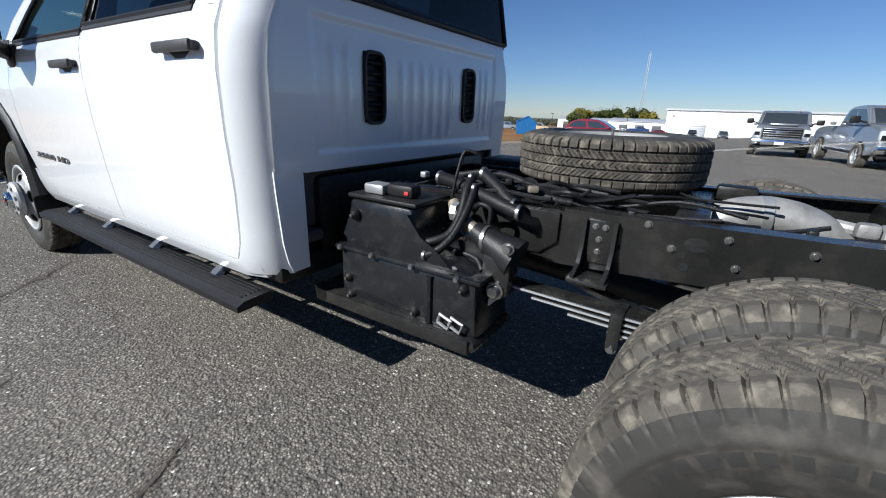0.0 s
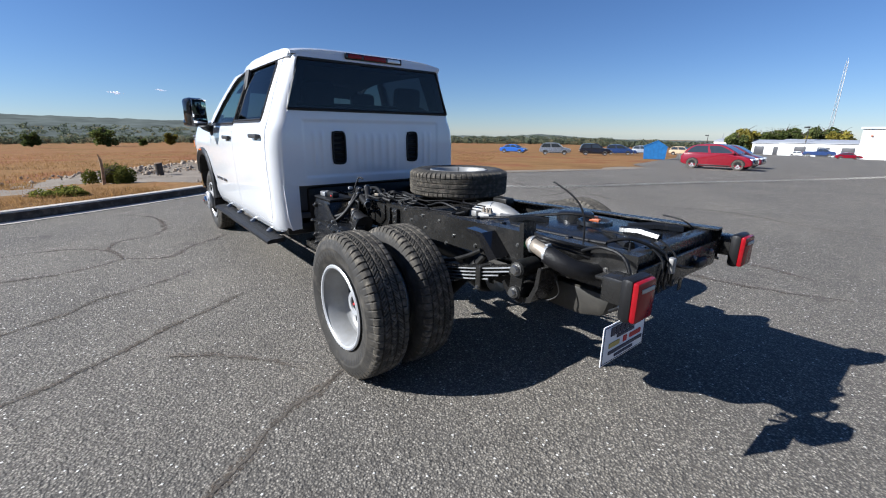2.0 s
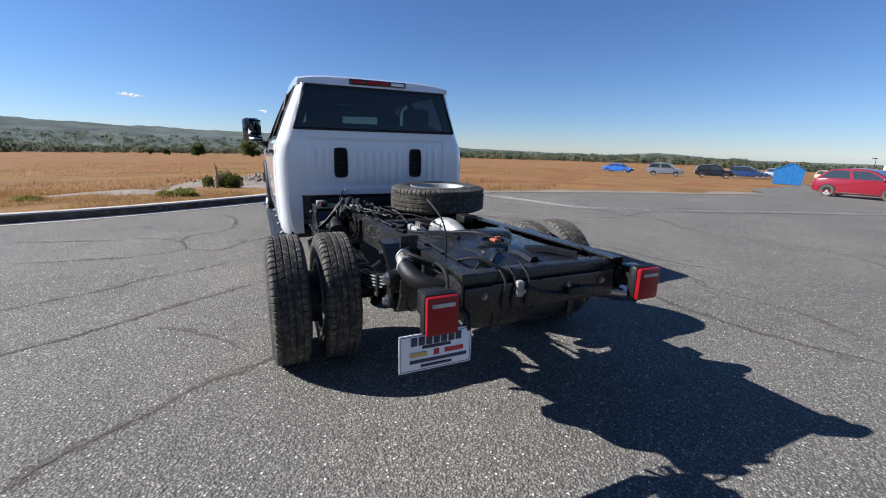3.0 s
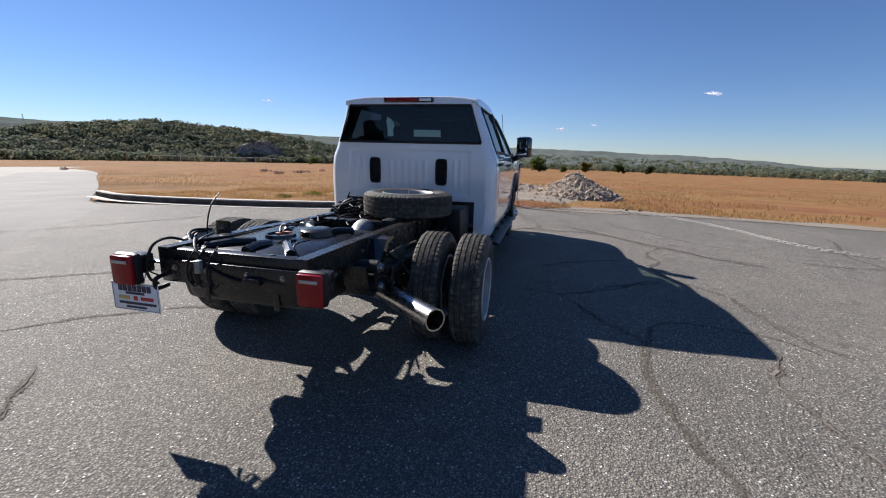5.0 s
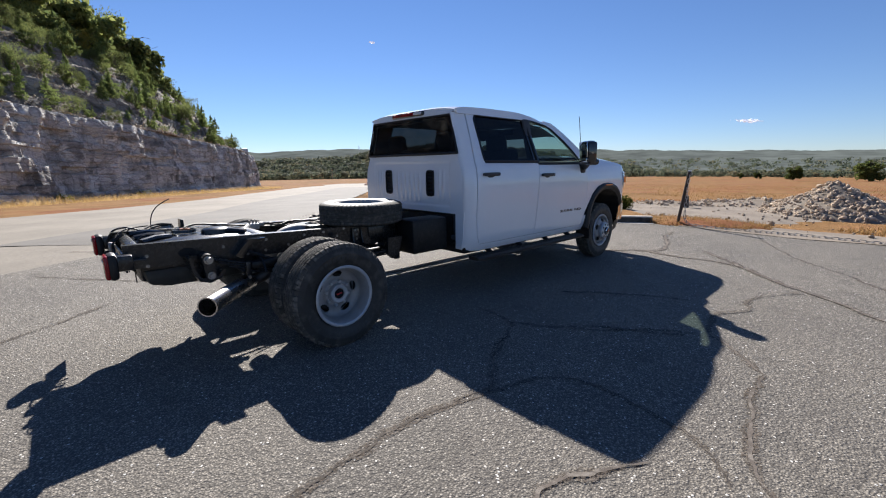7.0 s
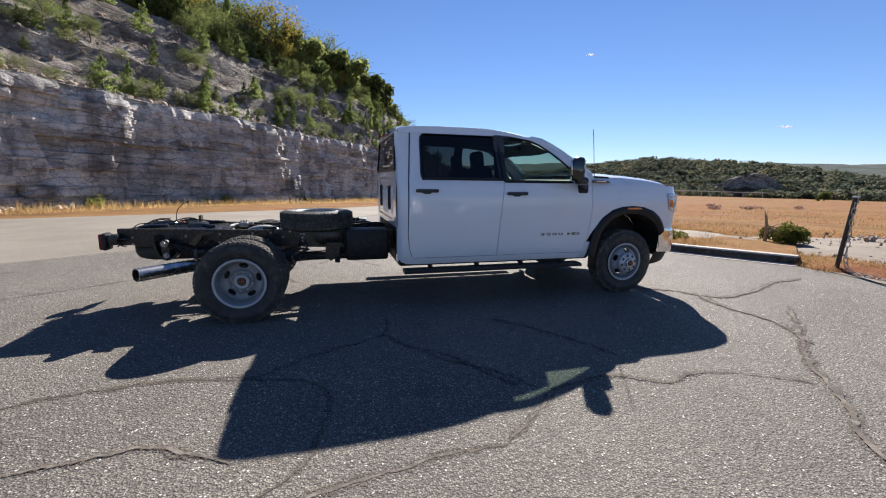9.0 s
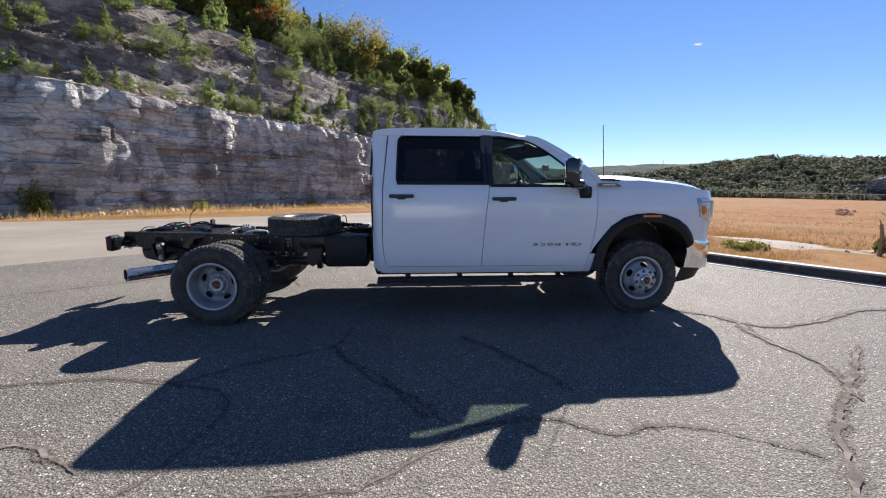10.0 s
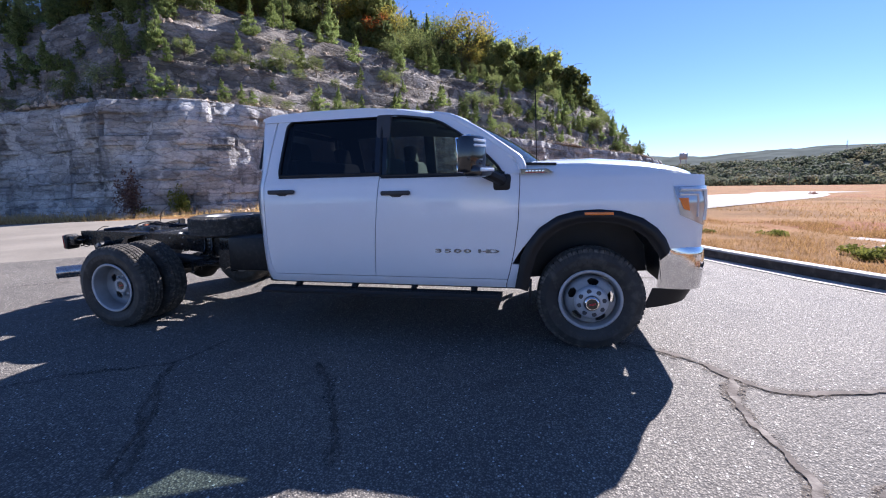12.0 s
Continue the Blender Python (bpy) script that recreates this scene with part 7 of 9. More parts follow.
def broad_parts(seed, h=5.0, r=2.0, n=1700):
    """Trunk with limbs, and a crown of leaf clumps at the limb ends."""
    rr = random.Random(seed)
    wood = Geo()
    bend = [(0, 0, -0.3), (rr.gauss(0, 0.06), rr.gauss(0, 0.06), h * 0.25), (rr.gauss(0, 0.12), rr.gauss(0, 0.12), h * 0.55), (rr.gauss(0, 0.2), rr.gauss(0, 0.2), h * 0.88)]
    wood.tube(curve_points(bend, 5), h * 0.022, 8, True, h * 0.006)
    ends = []
    for k in range(17):
        f = 0.28 + 0.62 * k / 17
        p = Vector((0, 0, h * f))
        a = k * 2.4 + rr.random()
        ln = r * (0.6 + 0.5 * rr.random()) * (1.1 - 0.6 * abs(f - 0.5))
        q = p + Vector((math.cos(a) * ln, math.sin(a) * ln, ln * (0.35 + 0.4 * rr.random())))
        mid = p.lerp(q, 0.5) + Vector((0, 0, 0.08 * h * rr.random()))
        wood.tube(curve_points([p, mid, q], 4), h * 0.009, 5, True, h * 0.002)
        ends += [q, mid.lerp(q, 0.5), q + Vector((rr.gauss(0, 0.2), rr.gauss(0, 0.2), 0.15)) * r * 0.4]
    ends.append(Vector((0, 0, h * 0.95)))
    cs, ss = [], []
    for k in range(n):
        e = ends[rr.randrange(len(ends))]
        sp = r * 0.20
        cs.append((e.x + rr.gauss(0, sp), e.y + rr.gauss(0, sp), e.z + rr.gauss(0, sp * 0.8)))
        ss.append(h * (0.010 + 0.014 * rr.random()))
    return wood, quads(cs, ss, rr, 0.2, 0.7)


CEDARS = [cedar_mesh(k, 3.0, 0.90 + 0.13 * k, 2500).mesh("crown", CEDAR, 0) for k in range(4)]
CEDAR_TRUNK = Geo().tube([(0, 0, -0.4), (0.02, 0.01, 1.2), (0, 0, 2.5)], 0.055, 7, True, 0.012).mesh("trunk", BARK)
BROAD = []
for k in range(5):
    wd, lv = broad_parts(40 + k, 5.0, 2.0 + 0.15 * k, 2800 if k < 4 else 420)
    BROAD.append((wd.mesh("trunk", BARK), lv.mesh("crown", OAK, 0)))


def recolour(me, mat):
    m = me.copy()
    m.materials.clear()
    m.materials.append(mat)
    return m


def dense_crown(seed, n=2600):
    """A full rounded crown of overlapping clumps reaching low to the ground."""
    q = random.Random(seed)
    lobes = [Vector((q.gauss(0, 0.85), q.gauss(0, 0.85), 1.0 + 3.0 * q.random())) for _ in range(16)]
    cs = []
    for _ in range(n):
        o = lobes[q.randrange(16)]
        v = Vector((q.gauss(0, 1), q.gauss(0, 1), q.gauss(0, 1))).normalized() * (0.95 * q.random() ** 0.4)
        cs.append((o.x + v.x, o.y + v.y, max(0.15, o.z + v.z)))
    return quads(cs, [0.16 + 0.14 * q.random() for _ in cs], q, 0.2, 0.75)


DENSE = [dense_crown(k + 5).mesh("crown", DENSELEAF, 0) for k in range(2)]
GOLD_CROWN, RED_CROWN = recolour(BROAD[1][1], GOLDLEAF), recolour(BROAD[2][1], REDLEAF)


def cedar(x, y, z, s, k, turn):
    t = thing("cedar_tree", "dark green young cedar growing on the rocky slope", "tree", pose(x, y, z, 0, 0, turn) @ Matrix.Scale(s, 4), "cedars on the cut")
    part("trunk", CEDAR_TRUNK, BARK, t)
    part("crown", CEDARS[k % 4], CEDAR, t)
    return t


def broadleaf(x, y, z, s, k, turn, crown=None, label="green broadleaf tree on the hilltop", group="trees on the hilltop"):
    t = thing("broadleaf_tree", label, "tree", pose(x, y, z, 0, 0, turn) @ Matrix.Scale(s, 4), group)
    part("trunk", BROAD[k % 5][0], BARK, t)
    part("crown", crown or BROAD[k % 5][1], OAK, t)
    return t


def bush(name, x, y, w, h, n, mat, seed, label, z=None, leaf=0.03):
    rr = random.Random(seed)
    cs = []
    lobes = [(rr.gauss(0, 0.30), rr.gauss(0, 0.30), 0.35 + 0.4 * rr.random()) for _ in range(9)]
    for k in range(n):
        lx, ly, lr = lobes[rr.randrange(9)]
        a, e = rr.random() * 6.283, rr.random() ** 0.5
        cs.append(((lx + lr * 0.5 * e * math.cos(a)) * w, (ly + lr * 0.5 * e * math.sin(a)) * w, h * (0.05 + 0.95 * rr.random() ** 0.8 * lr * 1.4 * (1 - 0.5 * e))))
    t = thing(name, label, "shrub", pose(x, y, land(x, y) if z is None else z))
    part("foliage", quads(cs, [leaf * (0.6 + 0.9 * rr.random()) for _ in cs], rr, 0.0, 0.4), mat, t, smooth=0)
    st = Geo()
    for k in range(5):
        a = rr.random() * 6.283
        st.tube([(0, 0, -0.05), (0.25 * w * math.cos(a), 0.25 * w * math.sin(a), h * 0.55)], 0.012, 5, True, 0.004)
    part("stems", st, BARK, t)
    return t


bush("shrub", 11.2, 1.85, 0.58, 0.58, 5600, SHRUB, 3, "low green shrub beside a splintered stump on dry grass", 0.0)
stump = thing("broken_stump", "splintered pale upright stump beside a shrub", "stump", pose(10.86, 2.16, 0.0))
part("stake", Geo().tube(curve_points([(0.03, 0.02, -0.05), (0.0, 0.0, 0.22), (-0.03, -0.01, 0.45), (-0.07, 0.0, 0.66)], 4), 0.042, 8, True, 0.026), WOODOLD, stump)
part("splinter", Geo().tube(curve_points([(-0.05, 0.0, 0.60), (-0.085, 0.01, 0.70), (-0.10, 0.02, 0.74)], 3), 0.020, 5, True, 0.004), WOODOLD, stump)
for k in range(6):
    part("twig", Geo().tube(curve_points([(0.0, 0.0, 0.16 + 0.05 * k), (0.06 + 0.03 * (k % 3), -0.10 - 0.03 * k, 0.26 + 0.06 * ((k * 5) % 4)), (0.08 + 0.05 * (k % 2), -0.24 - 0.03 * (k % 4), 0.22 + 0.07 * ((k * 3) % 5))], 4), 0.011, 5, True, 0.004), BARK, stump)
bush("shrub", 8.62, 2.75, 0.50, 0.20, 1900, SHRUB, 5, "flat green weed patch behind the kerb", 0.08, 0.028)
bush("shrub", 8.75, 5.6, 0.40, 0.14, 500, SHRUB, 6, "flat green weed patch on dry grass", 0.03, 0.028)
bush("shrub", 7.4, 5.6, 0.4, 0.14, 700, SHRUB, 7, "flat green weed patch behind the kerb", 0.06, 0.026)


# dry grass: many thin blades
def blades(points, hts, rr, wide=0.006, lean=0.35):
    g = Geo()
    for (x, y, z), h in zip(points, hts):
        a = rr.random() * 6.283
        dx, dy = math.cos(a) * wide, math.sin(a) * wide
        lx, ly = rr.gauss(0, lean) * h, rr.gauss(0, lean) * h
        g.v += [(x - dx, y - dy, z), (x + dx, y + dy, z), (x + lx, y + ly, z + h)]
        k = len(g.v)
        g.f.append((k - 3, k - 2, k - 1))
    return g


def plain_mesh(g, name, mat):
    me = bpy.data.meshes.new(name)
    me.from_pydata(g.v, [], g.f)
    me.materials.append(mat)
    return me


rr = random.Random(21)
pts, hts = [], []
while len(pts) < 26000:
    i = rr.randrange(len(KERB_LINE) - 1)
    p = KERB_LINE[i].lerp(KERB_LINE[i + 1], rr.random())
    w = 0.2 + 7.0 * rr.random() ** 1.7
    x, y = p.x + w * 0.9, p.y + w * (0.35 if p.y < 5 else -0.05)
    if rough(x, y, 2, 0.9) < -0.12 or (((x - 13) / 4.2) ** 2 + ((y - 0.6) / 3.0) ** 2 < 1) or (((x - 10.6) / 1.4) ** 2 + ((y - 4.0) / 2.1) ** 2 < 1 and rr.random() < 0.65):
        continue
    pts.append((x, y, land(x, y) + 0.12 * max(0, 1 - w / 4) - 0.03))
    hts.append(0.04 + 0.13 * rr.random() ** 1.6)
tagged(new("verge_grass", plain_mesh(blades(pts, hts, rr, 0.006, 0.5), "verge_grass", STRAW)), "short dry straw-coloured grass behind the kerb", "grass", kind="stuff")
pts, hts = [], []
for k in range(5200):
    a, e = rr.random() * 6.283, rr.random() ** 0.6
    x, y = 9.30 + 0.92 * e * math.cos(a), -0.75 + 1.5 * e * math.sin(a)
    if rough(x, y, 3, 1.6) > -0.25:
        pts.append((x, y, land(x, y) + 0.03 * (1 - e)))
        hts.append(0.03 + 0.10 * rr.random() ** 1.6)
tagged(new("kerb_end_grass", plain_mesh(blades(pts, hts, rr, 0.006, 0.5), "kerb_end_grass", STRAW)), "short dry grass off the end of the kerb", "grass", kind="stuff")
pts, hts = [], []
while len(pts) < 30000:
    d = 9 + 70 * rr.random() ** 1.8
    a = radians(-48 + 116 * rr.random())
    x, y = 2 + d * math.cos(a), d * math.sin(a)
    if x < 8.8 or (x < 10.5 + 0.1 * abs(y) and y > 0) or rough(x, y, 6, 0.25) < -0.18 or (((x - 13.5) / 5.0) ** 2 + ((y - 0.2) / 4.2) ** 2 < 1) or y > 11 + (x - 6) * 1.30:
        continue
    pts.append((x, y, land(x, y) - 0.05))
    hts.append((0.045 + 0.085 * rr.random() ** 1.5) * (1 + d / 90))
tagged(new("field_grass", plain_mesh(blades(pts, hts, rr, 0.012, 0.4), "field_grass", STRAW)), "dry golden field grass", "grass", kind="stuff")


# ---- the rock cut with its wooded hill ----
CUT = curve_points([(-70, 17, 0), (-45, 16.5, 0), (-30, 16.0, 0), (-21, 15.2, 0), (-15.3, 18.6, 0), (-8.4, 28.0, 0), (-4.5, 33.2, 0), (2, 42, 0), (10, 52, 0), (18, 62, 0), (23.5, 70, 0), (26.5, 78, 0), (26, 88, 0), (20, 100, 0)], 30)
DEPTH = [0.0]
for a, b in zip(CUT, CUT[1:]):
    DEPTH.append(DEPTH[-1] + (b - a).length)
CUT_LEN = DEPTH[-1]


def cut_at(s):
    """Point and inward normal on the foot of the cut."""
    lo = 0
    while lo < len(DEPTH) - 2 and DEPTH[lo + 1] < s:
        lo += 1
    k = (s - DEPTH[lo]) / max(1e-6, DEPTH[lo + 1] - DEPTH[lo])
    p = CUT[lo].lerp(CUT[lo + 1], k)
    d = (CUT[min(lo + 4, len(CUT) - 1)] - CUT[max(lo - 3, 0)]).normalized()
    return p, Vector((-d.y, d.x, 0))


S_OF_X = [(cut_at(CUT_LEN * k / 200)[0].x, CUT_LEN * k / 200) for k in range(201)]
S_END = max(S_OF_X)[1]


def wall_h(s):
    p, _ = cut_at(s)
    if s > S_END:
        return 5.4
    return lerp([(-70, 7.2), (-21, 7.0), (-15, 6.9), (-8, 6.8), (2, 6.8), (10, 6.6), (19, 6.3), (24, 6.0), (27, 5.6)], p.x)


def hill_gain(s):
    p, _ = cut_at(s)
    if s > S_END:
        return max(1.0, 4.4 - 0.25 * (s - S_END))
    return lerp([(-70, 10.4), (-15, 10.2), (-8, 9.8), (2, 9.4), (10, 9.4), (19, 8.7), (24, 6.6), (27, 4.4)], p.x)


def hash1(a, b=0):
    v = math.sin(a * 12.9898 + b * 78.233) * 43758.5453
    return v - math.floor(v)


bed_rng = random.Random(12)
BEDS = [0.0]
while BEDS[-1] < 1.0:
    BEDS.append(BEDS[-1] + bed_rng.choice([0.045, 0.06, 0.08, 0.11, 0.13]))
BEDS[-1] = 1.0
WALL_ROWS = []
for k, (lo_b, hi_b) in enumerate(zip(BEDS, BEDS[1:])):
    t_b = hi_b - lo_b
    WALL_ROWS += [(lo_b, k, 1.0), (lo_b + 0.006, k, 0.0)] + [(lo_b + t_b * f, k, 0.0) for f in (0.3, 0.5, 0.7)] + [(hi_b - 0.006, k, 0.0)]
WALL_ROWS.append((1.0, len(BEDS) - 2, 0.0))


def wall_at(s, v, bi, joint):
    p, nrm = cut_at(s)
    h = wall_h(s)
    z = v * h + 0.10 * rough(s * 0.06, 0, 1) * min(1, v * 8)
    size = 1.0 + 2.4 * hash1(bi, 3)
    pos = s / size + hash1(bi, 7) + 0.10 * rough(s * 0.8, z * 0.8, 1)
    block = math.floor(pos)
    near = min(pos - block, block + 1 - pos) * size
    ledge = 0.16 * hash1(bi, 1) * (1 + 1.5 * rough(s * 0.09, bi, 2)) + 0.34 * hash1(block, bi) ** 2
    ledge += 0.10 * max(0, 1 - near / 0.13) + 0.09 * max(0, 0.35 + rough(s * 0.15, bi * 3, 5)) * joint
    ledge += 0.95 * rough(s * 0.10, z * 0.05, 4) + 0.75 * rough(s * 0.34, z * 0.16, 9) + 0.26 * rough(s * 1.0, z * 0.6, 13) + 0.09 * rough(s * 2.2, z * 2.2, 3)
    rub = 0.22 * max(0, (v - 0.88) / 0.12) ** 2
    u = 0.55 * v + ledge + rub - (0.45 * max(0, 0.10 - v) / 0.10) * abs(rough(s * 0.6, 2, 2))
    q = p + nrm * u
    return Vector((q.x, q.y, land(p.x, p.y) - 0.15 + z))


def wall_pt(s, v):
    """v 0..1 up the sheer face."""
    bi = max(k for k in range(len(BEDS) - 1) if BEDS[k] <= v + 1e-9) if v < 1 else len(BEDS) - 2
    return wall_at(s, v, bi, 0.0)


def slope_pt(s, w):
    """w 0..1 from the lip back over the hill."""
    p, nrm = cut_at(s)
    h, gain = wall_h(s), hill_gain(s)
    u = 1.35 + 10.5 * w
    step = lerp([(0, 0.0), (0.10, 0.06), (0.20, 0.16), (0.26, 0.32), (0.40, 0.44), (0.46, 0.60), (0.62, 0.78), (0.80, 0.92), (1, 1.0)], w)
    f = 6.5 * step + 0.35 * rough(s * 0.10, 3, 1)
    fr = f - math.floor(f)
    k = min(1.0, max(0.0, (fr - 0.45) / 0.5))
    step = max(0.0, (math.floor(f) + k * k * (3 - 2 * k) - 0.35 * rough(s * 0.10, 3, 1)) / 6.5) * 0.65 + 0.35 * step
    z = h + gain * step + 0.5 * (0.55 * rough(s * 0.35, w * 5, 2) + 0.42 * rough(s * 0.8, w * 18, 8) + 0.18 * rough(s * 2.4, w * 34, 1)) * min(1, w * 12)
    q = p + nrm * (u + 0.8 * rough(s * 0.13, w * 3, 6))
    return Vector((q.x, q.y, land(p.x, p.y) - 0.15 + z))


def top_pt(s, w):
    p, nrm = cut_at(s)
    far = 26 if s < S_END - 12 else 10
    q = p + nrm * (11.85 + far * w + 0.8 * rough(s * 0.13, 3, 6) * (1 - w))
    z = wall_h(s) + hill_gain(s) + lerp([(0, 0), (0.3, 1.6), (1, 2.2)], w) * hill_gain(s) / 8 + 0.35 * rough(s * 0.35, 5 + w, 2) * (1 - w)
    return Vector((q.x, q.y, land(p.x, p.y) - 0.15 + z))


S0 = 20.0
NS = 820
NR = len(WALL_ROWS) - 1
face = Geo().grid(lambda a, v: tuple(wall_at(S0 + (CUT_LEN - S0) * a, *WALL_ROWS[int(round(v * NR))])), NS, NR)
tagged(part("rock_face", face, ROCK, None, "sheer grey layered limestone face of a road cut", 14), category="cliff", kind="structure")


def lip(a, w):
    s = S0 + (CUT_LEN - S0) * a
    if w < 0.04:
        p = wall_pt(s, 1.0).lerp(slope_pt(s, 0.0), w / 0.04)
        return (p.x, p.y, p.z)
    q = slope_pt(s, (w - 0.04) / 0.96)
    jag = max(0.0, 1 - w / 0.22)
    q.z += jag * (0.30 * rough(s * 0.9, w * 30, 4) + 0.22 * rough(s * 2.6, w * 60, 7) + 0.35 * max(0, rough(s * 0.45, 3, 11)) - 0.05)
    return tuple(q)


LIP_W = 0.15
tagged(part("rock_rim", Geo().grid(lambda a, w: lip(a, w * LIP_W), 620, 16), RIM, None, "pale broken weathered rim of the rock cut", 14), category="cliff", kind="structure")
tagged(part("hill_slope", Geo().grid(lambda a, w: lip(a, LIP_W + w * (1 - LIP_W)), 520, 70), SLOPE, None, "steep ledged shale slope above the cut", 16), category="slope", kind="structure")
tagged(part("hill_top", Geo().grid(lambda a, w: tuple(top_pt(S0 + (CUT_LEN - S0) * a, w)), 120, 8), FIELD, None, "wooded hilltop ground", 60), category="hill", kind="structure")
# broken stones along the lip and foot of the cut
rr = random.Random(31)
sc = Geo()
for k in range(3200):
    s = S0 + (CUT_LEN - 30 - S0) * rr.random()
    foot = rr.random() < 0.25
    base = wall_pt(s, 0.0) if foot else slope_pt(s, rr.random() ** 3 * 0.6)
    if foot:
        _, nrm = cut_at(s)
        base = base - nrm * (0.2 + 0.8 * rr.random())
    sz = 0.05 + 0.20 * rr.random() ** 3
    vs, fs = STONES[rr.randrange(14)]
    m = Matrix.Translation(base + Vector((0, 0, 0.04 + (0.12 if foot else 0)))) @ Euler((rr.random() * 6, rr.random() * 6, rr.random() * 6)).to_matrix().to_4x4() @ Matrix.Scale(sz, 4)
    sc.add([m @ v for v in vs], fs)
tagged(part("scree", sc, RUBBLE, None, "broken pale stones on the ledges of the cut", smooth=0), category="stones", kind="stuff")
# tall straw along the foot of the cut
pts, hts = [], []
for k in range(17000):
    s = S0 + 15 + (CUT_LEN - 45 - S0) * rr.random()
    p, nrm = cut_at(s)
    q = p - nrm * (0.1 + 3.8 * rr.random() ** 1.5)
    pts.append((q.x, q.y, land(q.x, q.y) - 0.05))
    hts.append(0.12 + 0.50 * rr.random() ** 2.2)
tagged(new("foot_grass", plain_mesh(blades(pts, hts, rr, 0.012, 0.34), "foot_grass", PALESTRAW)), "tall dry straw at the foot of the rock face", "grass", kind="stuff")
# dull dry grass along the rim and on the ledges
pts, hts = [], []
for k in range(15000):
    s = S0 + (CUT_LEN - 30 - S0) * rr.random()
    w = 0.02 + 0.10 * rr.random() if k % 2 else rr.choice([0.10, 0.22, 0.36, 0.5, 0.64]) + 0.07 * rr.random()
    if rough(s * 0.22, w * 9, 5) < -0.1:
        continue
    pts.append(tuple(slope_pt(s, w) - Vector((0, 0, 0.03))))
    hts.append(0.10 + 0.42 * rr.random() ** 1.8)
tagged(new("ledge_grass", plain_mesh(blades(pts, hts, rr, 0.018, 0.45), "ledge_grass", DULLSTRAW)), "dull dry grass on the rim and ledges of the cut", "grass", kind="stuff")
OAK_DENSE = [recolour(d, OAK) for d in DENSE[:2]]
# young cedars on the ledges, denser woods on top
for k in range(300):
    s = 26 + (CUT_LEN - 58) * (k + rr.random()) / 300
    w = rr.choice([0.05, 0.09, 0.12, 0.22, 0.3, 0.36, 0.5, 0.58, 0.7]) + 0.05 * rr.random()
    p = slope_pt(s, w)
    sc_ = (0.26 + 0.62 * rr.random() ** 1.6 + 0.15 * (w > 0.3)) * (1 + 0.3 * (w > 0.55))
    if rr.random() < 0.72:
        cedar(p.x, p.y, p.z - 0.1, sc_, k, rr.random() * 360)
    else:
        broadleaf(p.x, p.y, p.z - 0.25, sc_ * 0.42, rr.randrange(4), rr.random() * 360, None, "small green sapling on a rocky ledge", "saplings on the cut")
for k in range(330):
    s = 24 + (S_END + 2 - 24) * (k + rr.random()) / 330
    row = k % 6
    if row < 2:
        p = slope_pt(s, 0.90 + 0.10 * rr.random())
    else:
        p = top_pt(s, (0.01 + 0.11 * (row - 2) + 0.10 * rr.random()))
    size = (0.78 + 0.62 * rr.random()) * (0.5 + 0.5 * min(1, hill_gain(s) / 9))
    if row < 2:
        size *= 0.5
    kind = rr.random()
    if kind < 0.34:
        cedar(p.x, p.y, p.z - 0.1, size * 1.6, k, rr.random() * 360)
    elif kind < 0.84:
        broadleaf(p.x, p.y, p.z - 0.3, size * 1.05, rr.randrange(4), rr.random() * 360, OAK_DENSE[k % 2] if k % 3 else None)
    elif kind < 0.93:
        broadleaf(p.x, p.y, p.z - 0.3, size, 1, rr.random() * 360, GOLD_CROWN, "yellowing broadleaf tree on the hilltop")
    else:
        broadleaf(p.x, p.y, p.z - 0.1, size * 1.2, 4, rr.random() * 360, None, "thinly leaved bare tree on the hilltop")


def near_s(x, y):
    return min((math.hypot(cut_at(CUT_LEN * k / 400)[0].x - x, cut_at(CUT_LEN * k / 400)[0].y - y), CUT_LEN * k / 400) for k in range(401))[1]


s = near_s(-4.5, 33.5)
p = slope_pt(s, 0.93)
broadleaf(p.x, p.y, p.z - 0.1, 0.62, 2, 40, RED_CROWN, "small orange-red autumn tree at the wood's edge")
p = slope_pt(s + 1.6, 0.90)
broadleaf(p.x, p.y, p.z - 0.1, 0.40, 1, 90, GOLD_CROWN, "small yellow autumn tree at the wood's edge")
s = near_s(-19.3, 16.2)
p, nrm = cut_at(s)
q = p - nrm * 0.35
bush("shrub", q.x, q.y, 1.15, 3.4, 1500, DULLLEAF, 61, "russet leafed vine clinging to the rock face", land(q.x, q.y), 0.085)
p, nrm = cut_at(s + 2.2)
q = p - nrm * 0.45
bush("shrub", q.x, q.y, 0.95, 2.1, 1100, SHRUB, 62, "straggly green shrub at the foot of the rock face", land(q.x, q.y), 0.075)
for k in range(5):
    p, nrm = cut_at(near_s(-18.0, 17.0) + 9 * k - 1)
    q = p - nrm * 0.5
    bush("shrub", q.x, q.y, 0.8, 0.9, 500, SHRUB, 70 + k, "straggly green shrub at the foot of the rock face", land(q.x, q.y) - 0.05, 0.06)


# ---- distance: hills, woods, buildings, parked vehicles ----
SKYLINE = [(-180, 0.2), (-140, 0.2), (-110, -0.4), (-90, -0.6), (-64, -0.75), (-57, -0.6), (-51, -0.15), (-46, -0.55), (-37, -0.4), (-28, -0.2), (-20, 0.5), (-12, 0.75), (-4, 1.05), (4, 1.2), (10, 1.35), (15, 1.5), (22, 1.75), (30, 2.0), (38, 2.25), (44, 2.35), (52, 2.3), (60, 2.4), (66, 2.2), (71, 1.9), (76, 2.1), (90, 2.2), (130, 1.5), (180, 0.2)]


